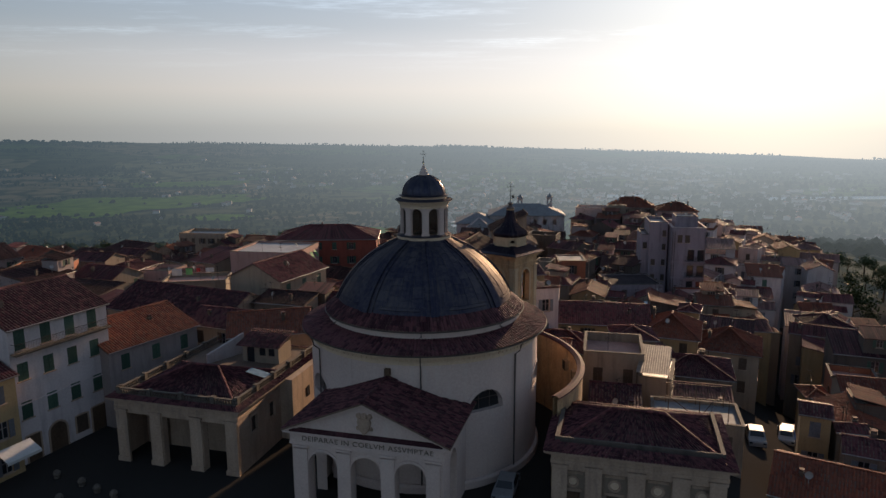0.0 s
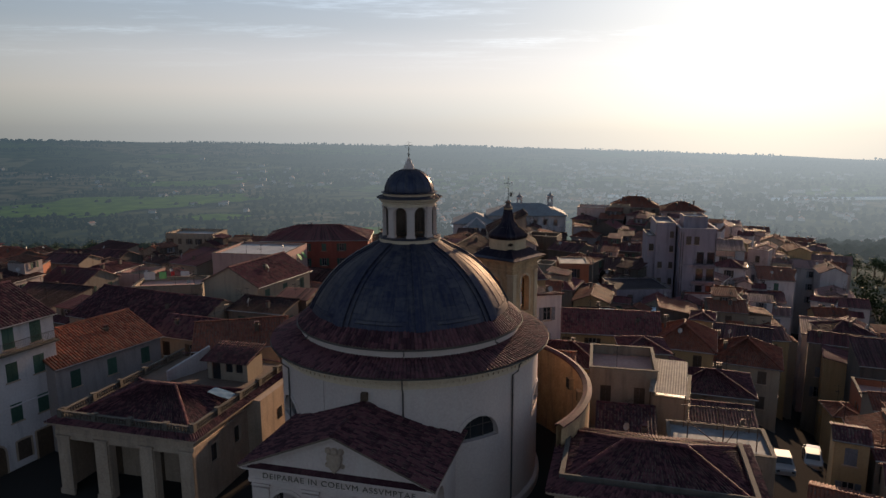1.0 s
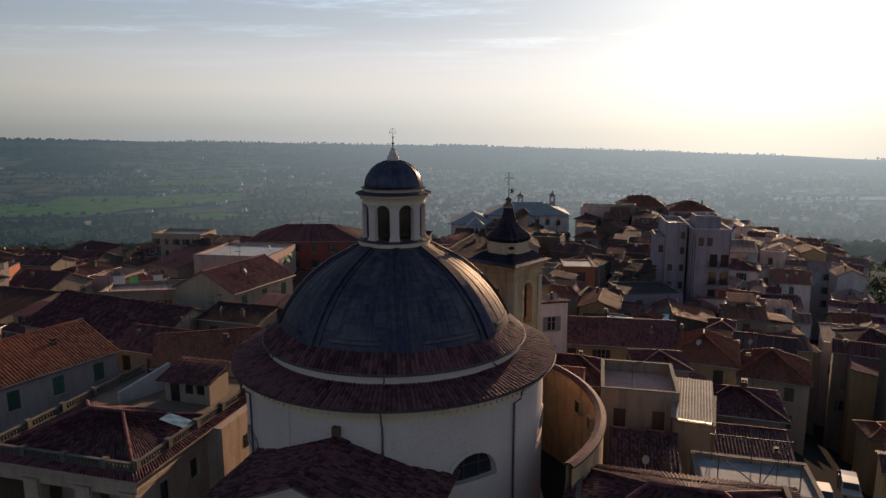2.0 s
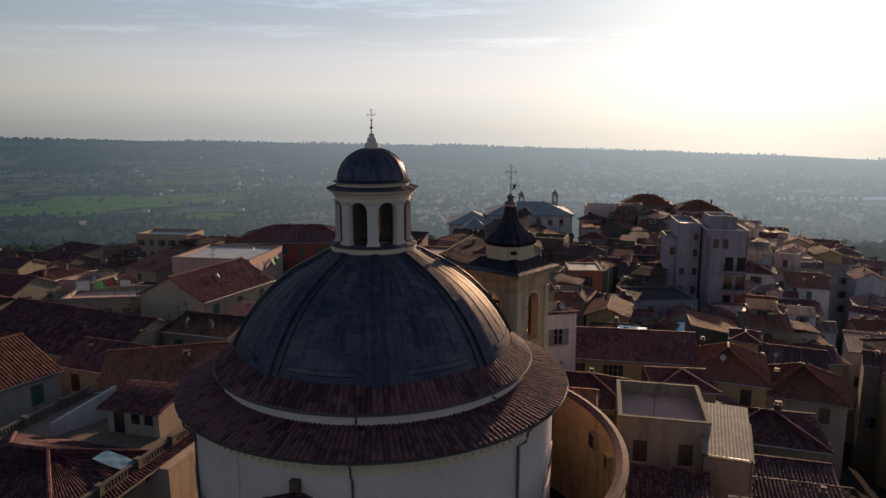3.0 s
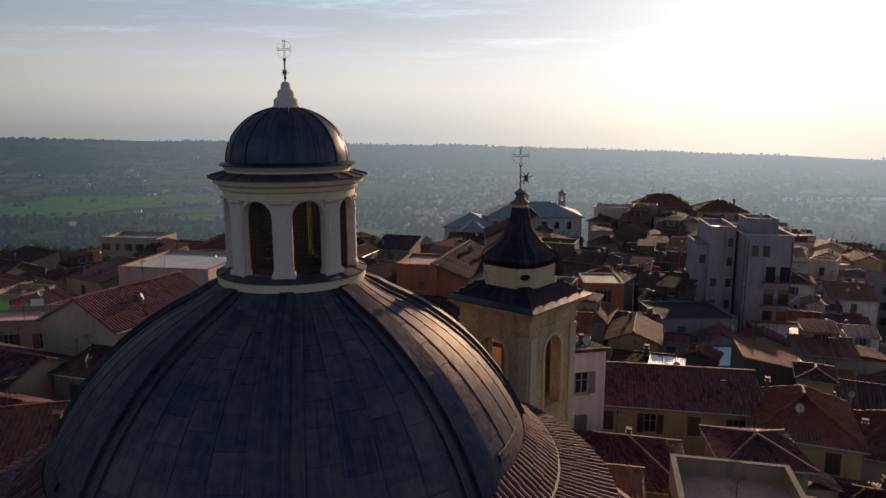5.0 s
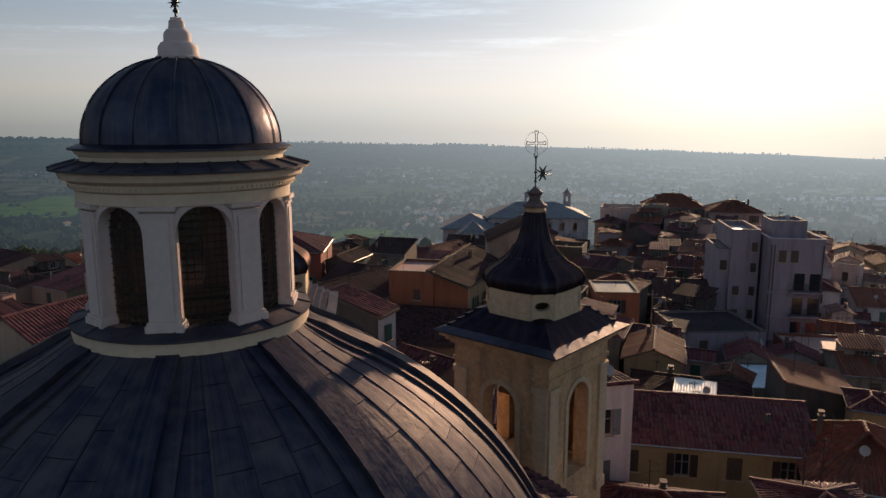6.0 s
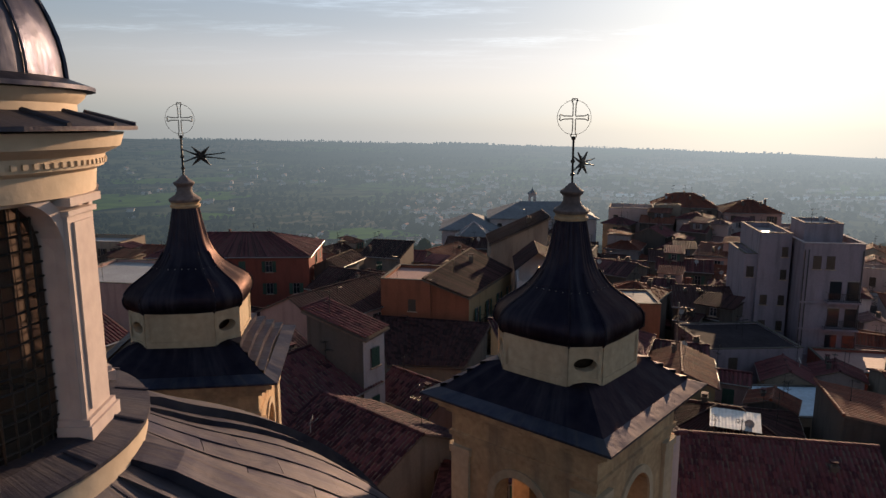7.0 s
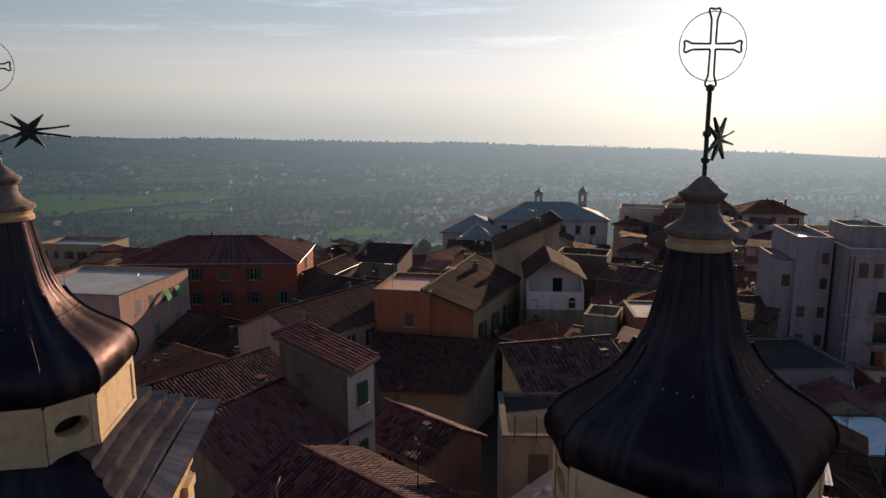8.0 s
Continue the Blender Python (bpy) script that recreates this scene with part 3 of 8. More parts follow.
# lead sheets, each lapped over the next below
def sheet_mesh(a0, a1, s0, s1):
    bm = bmesh.new()
    n = 4
    grid = []
    for i in range(4):
        s_ = s0 + (s1 - s0) * i / 3
        lift = 0.012 + 0.008 * i / 3
        grid.append([bm.verts.new(dome_pt(a0 + (a1 - a0) * j / n, s_, lift)) for j in range(n + 1)])
    for i in range(3):
        for j in range(n):
            bm.faces.new((grid[i][j], grid[i + 1][j], grid[i + 1][j + 1], grid[i][j + 1]))
    for row, s_ in ((grid[0], s0), (grid[3], s1)):
        low = [bm.verts.new(dome_pt(a0 + (a1 - a0) * j / n, s_, -0.01)) for j in range(n + 1)]
        for j in range(n):
            bm.faces.new((row[j], row[j + 1], low[j + 1], low[j]))
    for j, a_ in ((0, a0), (n, a1)):
        low = [bm.verts.new(dome_pt(a_, s0 + (s1 - s0) * i / 3, -0.01)) for i in range(4)]
        for i in range(3):
            bm.faces.new((grid[i][j], grid[i + 1][j], low[i + 1], low[i]))
    return link_mesh("lead_sheet", bm, "lead", smooth=True)


JR = random.Random(4)
COLS, ROWSN = 4, 8
half_w = 45 / 2 - 6.0
for c in range(COLS):
    a0 = -half_w + 2 * half_w * c / COLS + 0.12
    a1 = -half_w + 2 * half_w * (c + 1) / COLS - 0.12
    cuts = [0.01] + [0.01 + 0.885 * (i + (0.5 if c % 2 else 0.0) + JR.uniform(-0.12, 0.12)) / ROWSN for i in range(1, ROWSN)] + [0.895]
    for s0, s1 in zip(cuts, cuts[1:]):
        me = sheet_mesh(a0, a1, s0, s1 - 0.002)
        for k in range(8):
            part("lead_sheet", me, None, dome, m=pose(0, 0, 0, 0, 0, 45 * k))
for k in range(8):
    for c in range(1, COLS):
        bm = bmesh.new()
        strip(bm, 45 * k - half_w + 2 * half_w * c / COLS, 0.03, 0.02, 0.90, 0.035, 18)
        part("seam", bm, "lead", dome)
# raised frame round the foot of each panel
for k in range(8):
    bm = bmesh.new()
    prev = None
    for i in range(13):
        a0 = 45 * k - 13 + 26 * i / 12
        row = [bm.verts.new(dome_pt(a0, s, l)) for s, l in ((0.90, -0.01), (0.905, 0.06), (0.93, 0.06), (0.935, -0.01))]
        if prev:
            for j in range(3):
                bm.faces.new((prev[j], prev[j + 1], row[j + 1], row[j]))
        prev = row
    part("panel_foot", bm, "lead", dome)

# lantern
bm = bmesh.new()
rev(bm, [(2.46, 19.0), (2.44, 19.34), (2.44, 19.40), (2.46, 19.46), (2.46, 19.62), (2.48, 19.65)], 64)
lantern = part("lantern", bm, "cream", church, smooth=True, m=pose(0, 0, 0, 0, 0, -2.5))
bm = bmesh.new()
rev(bm, [(2.40, 19.655), (2.50, 19.66), (2.50, 19.70), (2.1, 19.82), (1.5, 19.84)], 64)
for i in range(16):
    m = Matrix.Rotation(radians(22.5 * i + 5), 4, "Z")
    tube(bm, [m @ Vector((0, -2.5, 19.71)), m @ Vector((0, -2.15, 19.81))], 0.022, 5)
part("lead_sill", bm, "lead", lantern)
LR = 2.06
fl = cyl_map(LR)
lop = (0.51, 19.76, 21.68, 0.51)
lops = [(LR * radians(45 * k), *lop) for k in range(-4, 4)]
bm = bmesh.new()
shift = LR * radians(22.5)
pierced(bm, fl, -math.pi * LR - shift, math.pi * LR - shift, 19.7, 22.5, lops, 0.30, extra=63, seg=12)
# inner face of the wall
rev(bm, [(LR - 0.62, 22.3), (LR - 0.3, 22.4), (LR - 0.3, 22.6)], 32)
part("lantern_wall", bm, "church_white", lantern, smooth=True)
for k in range(8):
    bm = bmesh.new()
    m = Matrix.Rotation(radians(22.5 + 45 * k), 4, "Z")
    for hw, y0, z0, z1 in ((0.36, 2.20, 19.76, 19.92), (0.33, 2.17, 19.92, 19.98), (0.29, 2.13, 19.98, 22.02), (0.32, 2.16, 22.02, 22.07), (0.35, 2.20, 22.12, 22.2)):
        box(bm, -hw, hw, -y0, -1.86, z0, z1, m=m)
    box(bm, -0.20, 0.20, -2.155, -1.9, 20.05, 21.95, m=m)
    part("pilaster", bm, "church_white", lantern)
for op in lops:
    bm = bmesh.new()
    band(bm, fl, op, 0.12, 0.05, 0.0, 12)
    win = part("lantern_window", bm, "church_white", lantern)
    bm = bmesh.new()
    filling(bm, fl, op, 0.20, 12)
    pane = part("pane", bm, "old_glass", win)
    pane.visible_shadow = False
    bm = bmesh.new()
    for i in range(1, 7):
        x = op[0] - op[1] + 2 * op[1] * i / 7
        tube(bm, [fl(x, op[2], 0.17), fl(x, arch_z(op, x), 0.17)], 0.013, 4)
    for i in range(1, 17):
        z = op[2] + 2.4 * i / 17
        hw = op[1] if z < op[3] else op[1] * math.sqrt(max(0, 1 - ((z - op[3]) / op[4]) ** 2))
        tube(bm, [fl(op[0] - hw, z, 0.17), fl(op[0], z, 0.16), fl(op[0] + hw, z, 0.17)], 0.012, 4)
    part("lattice", bm, "iron", win)
bm = bmesh.new()
rev(bm, [(LR, 22.16), (LR + 0.08, 22.2), (LR + 0.10, 22.42), (LR + 0.18, 22.46), (LR + 0.20, 22.58), (LR + 0.36, 22.66), (LR + 0.40, 22.80), (LR, 22.82)], 64)
part("lantern_cornice", bm, "cream", lantern, smooth=True)
bm = bmesh.new()
for i in range(128):
    m = Matrix.Rotation(radians(360 * i / 128), 4, "Z")
    box(bm, -0.026, 0.026, -2.27, -2.15, 22.49, 22.54, m=m)
part("dentil_band", bm, "cream", lantern, kind="stuff")
bm = bmesh.new()
rev(bm, [(2.5, 22.82), (2.60, 22.82), (2.60, 22.86), (2.1, 23.0), (2.0, 23.0)], 64)
for i in range(24):
    m = Matrix.Rotation(radians(15 * i + 4), 4, "Z")
    tube(bm, [m @ Vector((0, -2.6, 22.87)), m @ Vector((0, -2.12, 23.0))], 0.03, 5)
part("lead_ledge", bm, "lead", lantern)
bm = bmesh.new()
rev(bm, [(2.02, 22.9), (2.03, 23.08), (2.1, 23.14), (2.13, 23.2), (2.0, 23.22)], 64)
part("upper_cornice", bm, "cream", lantern, smooth=True)
bm = bmesh.new()
rev(bm, [(2.1, 23.21), (2.22, 23.21), (2.22, 23.25), (2.0, 23.33)] + [(1.98 * math.cos(t), 23.33 + 1.74 * math.sin(t)) for t in (math.pi / 2 * i / 16 for i in range(16))] + [(0.2, 25.06)], 64)
cap = part("lantern_dome", bm, "lead_cap", lantern, smooth=True)
for k in range(16):
    m = Matrix.Rotation(radians(22.5 * k + 11.25), 4, "Z")
    bm = bmesh.new()
    tube(bm, [m @ Vector((0, -1.995 * math.cos(t), 23.33 + 1.755 * math.sin(t))) for t in (math.pi / 2 * i / 14 for i in range(14))], 0.026 if k % 2 else 0.012, 5)
    part("dome_rib", bm, "lead_cap", lantern)


def star_cross(parent, z, scale=1.0, star_on_rod=False, star_turn=0.0, star_up=0.0):
    """An openwork iron cross in a thin ring over a star, on a rod; the star is a comet-like vane unless it sits on the rod."""
    s = scale
    bm = bmesh.new()
    tube(bm, [(0, 0, z), (0, 0, z + 1.25 * s)], 0.028, 6)
    for zz in (0.28, 0.62, 1.2):
        rev(bm, [(0.03, z + zz * s - 0.04), (0.055, z + zz * s - 0.02), (0.055, z + zz * s + 0.02), (0.03, z + zz * s + 0.04)], 8)
    part("rod", bm, "iron", parent)
    bm = bmesh.new()
    spin = Matrix.Rotation(radians(star_turn), 3, "Z")
    if star_on_rod:
        c = Vector((0, -0.02, z + 0.55 * s))
        outline = [(0.27 * s * (0.30 if i % 2 else 1.0 if i % 4 == 0 else 0.85), 22.5 * i) for i in range(16)]
    else:
        # four short rays, two that reach the rod and two long ones for the tail
        c = Vector((0, 0, z + 0.52 + star_up)) + spin @ Vector((0.53, 0, 0))
        outline = [(0.12, 0), (0.69, 7.5), (0.12, 24), (0.38, 46), (0.11, 90), (0.38, 134), (0.12, 150), (0.555, 161), (0.12, 180), (0.555, 199), (0.12, 210), (0.38, 226), (0.11, 270), (0.38, 314), (0.12, 336), (0.69, 352.5)]
    flat = [(r * math.cos(radians(a)), r * math.sin(radians(a))) for r, a in outline]
    n = len(flat)
    for y0, flip in ((-0.018, False), (0.018, True)):
        vs = [bm.verts.new(c + spin @ Vector((x, y0, zz))) for x, zz in flat]
        mid = bm.verts.new(c + spin @ Vector((0, y0 * 1.8, 0)))
        for i in range(n):
            tri_ = (vs[i], vs[(i + 1) % n], mid)
            bm.faces.new(tri_[::-1] if flip else tri_)
    vs = list(bm.verts)
    for i in range(n):
        j = (i + 1) % n
        bm.faces.new((vs[i], vs[j], vs[n + 1 + j], vs[n + 1 + i]))
    if not star_on_rod:
        for r, a in (outline[1], outline[15], outline[7], outline[9]):
            tip = Vector((r * math.cos(radians(a)), 0, r * math.sin(radians(a))))
            tube(bm, [c + spin @ (tip * 0.3), c + spin @ tip], 0.016, 5)
    part("star", bm, "iron", parent, "black iron star")
    bm = bmesh.new()
    zc = z + 1.72 * s
    A, w, e = 0.37 * s, 0.035 * s, 0.075 * s
    B = 0.47 * s
    out = []
    for q in range(4):
        L = (A, B, A, B)[q]
        if q == 3:
            L = 0.5 * s
        arm = [(w, w), (w * 1.1, L * 0.72), (e, L * 0.93), (e * 0.75, L), (0, L * 0.97), (-e * 0.75, L), (-e, L * 0.93), (-w * 1.1, L * 0.72), (-w, w)]
        rot = (-90, 0, 90, 180)[q]
        for x, y_ in arm:
            a = radians(rot)
            out.append(Vector((x * math.cos(a) - y_ * math.sin(a), 0, zc + x * math.sin(a) + y_ * math.cos(a))))
    for i in range(len(out)):
        tube(bm, [out[i], out[(i + 1) % len(out)]], 0.014 * s, 5)
    part("cross", bm, "iron", parent, "openwork iron cross")
    bm = bmesh.new()
    ring = [Vector((0.43 * s * math.cos(2 * math.pi * i / 40), 0, zc + 0.43 * s * math.sin(2 * math.pi * i / 40))) for i in range(41)]
    tube(bm, ring, 0.006 * s, 4)
    part("ring", bm, "iron", parent)


bm = bmesh.new()
rev(bm, [(0.42, 24.9), (0.46, 25.02), (0.46, 25.08), (0.41, 25.1), (0.40, 25.28), (0.34, 25.36), (0.28, 25.38), (0.27, 25.55), (0.22, 25.62), (0.17, 25.64), (0.15, 25.8), (0.12, 25.82), (0.12, 25.86), (0.0, 25.88)], 12)
finial = part("finial", bm, "church_white", lantern, smooth=True)
star_cross(lantern, 25.82, 0.62, star_on_rod=True)

# portico with pediment
PF, PB, PW = -15.6, -6.5, 5.9
porch = part("portico_wall", (lambda b: (pierced(b, plane_map((-PW, PF, 0), (1, 0, 0), (0, -1, 0)), 0, 2 * PW, -0.3, 6.35, [(PW + k * 3.44, 1.18, -0.29, 4.28, 1.16) for k in (-1, 0, 1)], 0.9, seg=14), b)[1])(bmesh.new()), "church_white", church)
bm = bmesh.new()
for s in (-1, 1):
    f = plane_map((s * PW, PF if s > 0 else PB, 0), (0, s, 0), (s, 0, 0))
    pierced(bm, f, 0, PB - PF, -0.3, 6.35, [(2.9 if s > 0 else PB - PF - 2.9, 1.05, -0.29, 4.45, 1.05)], 0.9, seg=12)
f = plane_map((-PW + 0.9, PF + 0.9, 0), (1, 0, 0), (0, 1, 0))
pierced(bm, plane_map((PW - 0.9, PF + 0.9, 0), (-1, 0, 0), (0, 1, 0)), 0, 2 * PW - 1.8, -0.3, 6.35, [(PW - 0.9 + k * 3.44, 1.18, -0.29, 4.28, 1.16) for k in (-1, 0, 1)], 0.0, seg=14)
part("porch_wall", bm, "church_white", church)
bm = bmesh.new()
box(bm, -PW + 0.9, PW - 0.9, PF + 0.9, -9.6, 5.9, 6.1)
box(bm, -PW + 0.5, PW - 0.5, -9.62, -9.5, -0.3, 6.0)
part("porch_vault", bm, "church_white", church)
bm = bmesh.new()
box(bm, -1.0, 1.0, -9.75, -9.62, -0.2, 3.6)
for s in (-1, 1):
    box(bm, s * 0.5 - 0.4, s * 0.5 + 0.4, -9.80, -9.75, 0.2, 3.3)
part("church_door", bm, "wood", church, "dark wooden church door")
for k in (-1.5, -0.5, 0.5, 1.5):
    bm = bmesh.new()
    x = k * 3.44
    wd = 0.52
    box(bm, x - wd, x + wd, PF - 0.14, PF + 0.0, -0.3, 5.5)
    box(bm, x - wd - 0.08, x + wd + 0.08, PF - 0.22, PF, -0.3, 0.5)
    box(bm, x - wd - 0.06, x + wd + 0.06, PF - 0.20, PF, 5.5, 5.62)
    box(bm, x - wd - 0.10, x + wd + 0.10, PF - 0.24, PF, 5.74, 5.9)
    part("pilaster", bm, "church_white", church)
for k in (-1, 0, 1):
    bm = bmesh.new()
    band(bm, plane_map((0, PF, 0), (1, 0, 0), (0, -1, 0)), (k * 3.44, 1.18, -0.29, 4.28, 1.16), 0.22, 0.06, 0.0, 14)
    part("archivolt", bm, "church_white", church)
bm = bmesh.new()
for y0, y1, x1, z0, z1 in ((PF - 0.16, PB, PW + 0.14, 5.92, 6.18), (PF - 0.12, PB, PW + 0.10, 6.18, 6.78), (PF - 0.22, PB, PW + 0.22, 6.78, 6.88), (PF - 0.42, PB, PW + 0.42, 6.88, 7.02)):
    box(bm, -x1, x1, y0, y1, z0, z1)
part("entablature", bm, "church_white", church)
bm = bmesh.new()
quad(bm, ((-5.95, PF - 0.41, 7.028), (5.95, PF - 0.41, 7.028), (5.95, PF - 0.05, 7.26), (-5.95, PF - 0.05, 7.26)))
quad(bm, ((-5.95, PF - 0.41, 7.024), (-5.95, PF - 0.41, 7.028), (-5.95, PF - 0.05, 7.26), (-5.95, PF - 0.05, 7.024)))
quad(bm, ((5.95, PF - 0.41, 7.024), (5.95, PF - 0.41, 7.028), (5.95, PF - 0.05, 7.26), (5.95, PF - 0.05, 7.024)))
part("ledge_cover", bm, "tile_old", church, "dark weathered tile cover on the cornice")
RZ, EZ, EW = 9.85, 7.15, 6.55
bm = bmesh.new()
v = [bm.verts.new(p) for p in ((-EW + 0.5, PF - 0.05, 7.02), (EW - 0.5, PF - 0.05, 7.02), (0, PF - 0.05, RZ - 0.42))]
bm.faces.new(v)
part("tympanum", bm, "church_white", church)
bm = bmesh.new()
for s in (-1, 1):
    for y0, t0, t1 in ((PF - 0.46, -0.02, -0.16), (PF - 0.30, -0.16, -0.30), (PF - 0.16, -0.30, -0.42)):
        p = [Vector((s * EW, y0, EZ + t0)), Vector((0, y0, RZ + t0)), Vector((0, y0, RZ + t1)), Vector((s * EW, y0, EZ + t1))]
        q = [Vector((a.x, PF + 0.0, a.z)) for a in p]
        for i in range(4):
            j = (i + 1) % 4
            quad(bm, (p[i], p[j], q[j], q[i]))
        quad(bm, p)
part("raking_cornice", bm, "church_white", church)
# carved shield in the pediment
bm = bmesh.new()
sh = [(-0.42, 0.55), (-0.5, 0.2), (-0.36, -0.35), (0, -0.75), (0.36, -0.35), (0.5, 0.2), (0.42, 0.55), (0, 0.45)]
fr = [bm.verts.new((x, PF - 0.26, 8.05 + z)) for x, z in sh]
bk = [bm.verts.new((x * 1.1, PF - 0.04, 8.05 + z * 1.08)) for x, z in sh]
bm.faces.new(fr)
for i in range(8):
    bm.faces.new((fr[i], fr[(i + 1) % 8], bk[(i + 1) % 8], bk[i]))
for s in (-1, 1):
    rev(bm, [(0.01, 0.16), (0.16, 0.14), (0.22, 0.05), (0.2, -0.06)], 10, m=Matrix.Translation((s * 0.42, PF - 0.06, 8.72)) @ Matrix.Rotation(radians(90), 4, "X"))
    rev(bm, [(0.01, 0.12), (0.12, 0.10), (0.17, 0.0)], 10, m=Matrix.Translation((s * 0.50, PF - 0.06, 7.75)) @ Matrix.Rotation(radians(90), 4, "X"))
rev(bm, [(0.01, 0.2), (0.2, 0.16), (0.28, 0.0)], 10, m=Matrix.Translation((0, PF - 0.08, 8.68)) @ Matrix.Rotation(radians(90), 4, "X"))
part("coat_of_arms", bm, "stone", church, "carved stone shield")
# porch roof
bm = bmesh.new()
for s in (-1, 1):
    p = [Vector((s * EW, PF - 0.5, EZ)), Vector((s * EW, -7.0, EZ)), Vector((0, -9.0, RZ)), Vector((0, PF - 0.5, RZ))]
    lo = [bm.verts.new(a - Vector((0, 0, 0.12))) for a in p]
    hi = [bm.verts.new(a + Vector((0, 0, 0.004))) for a in p]
    bm.faces.new(hi)
    bm.faces.new(lo)
    for i in range(4):
        bm.faces.new((lo[i], lo[(i + 1) % 4], hi[(i + 1) % 4], hi[i]))
proof = part("porch_roof", bm, "mortar", church)
bm = bmesh.new()
for s in (-1, 1):
    e = [(s * EW, PF - 0.5, EZ), (s * EW, -7.0, EZ), (0, PF - 0.5, RZ), (0, -9.0, RZ)]
    if s < 0:
        e = [e[1], e[0], e[3], e[2]]
    tile_sheet(bm, *e, row=0.42, wide=0.25)
part("porch_tiles", bm, "tile_old", proof, kind="stuff")
bm = bmesh.new()
for i in range(17):
    tube(bm, [(0, PF - 0.5 + 0.42 * i, RZ + 0.05), (0, PF - 0.5 + 0.42 * (i + 1.06), RZ + 0.03)], 0.13, 7)
part("ridge_tiles", bm, "tile_old", proof)
bm = bmesh.new()
box(bm, -0.22, 0.22, -10.75, -10.35, 9.95, 10.5)
part("roof_hatch", bm, "wood", church)
# inscription
fc = bpy.data.curves.new("inscription", "FONT")
fc.body = "DEIPARAE IN COELVM ASSVMPTAE"
fc.size, fc.extrude, fc.align_x = 0.62, 0.012, "CENTER"
fc.space_character = 1.12
tmp = bpy.data.objects.new("tmp", fc)
scene.collection.objects.link(tmp)
me = bpy.data.meshes.new_from_object(tmp.evaluated_get(bpy.context.evaluated_depsgraph_get()))
bpy.data.objects.remove(tmp)
me.materials.clear()
me.materials.append(M["old_stone"])
xs = [v.co.x for v in me.vertices]
wid = max(xs) - min(xs)
ins = part("inscription", me, None, church, "dark carved Latin lettering")
ins.matrix_basis = Matrix.Translation((0.1, PF - 0.135, 6.28)) @ Matrix.Rotation(radians(90), 4, "X") @ Matrix.Diagonal((10.2 / wid, 0.86, 1, 1))

# ---- bell towers ----
def smooth01(x):
    x = min(1.0, max(0.0, x))
    return x * x * (3 - 2 * x)


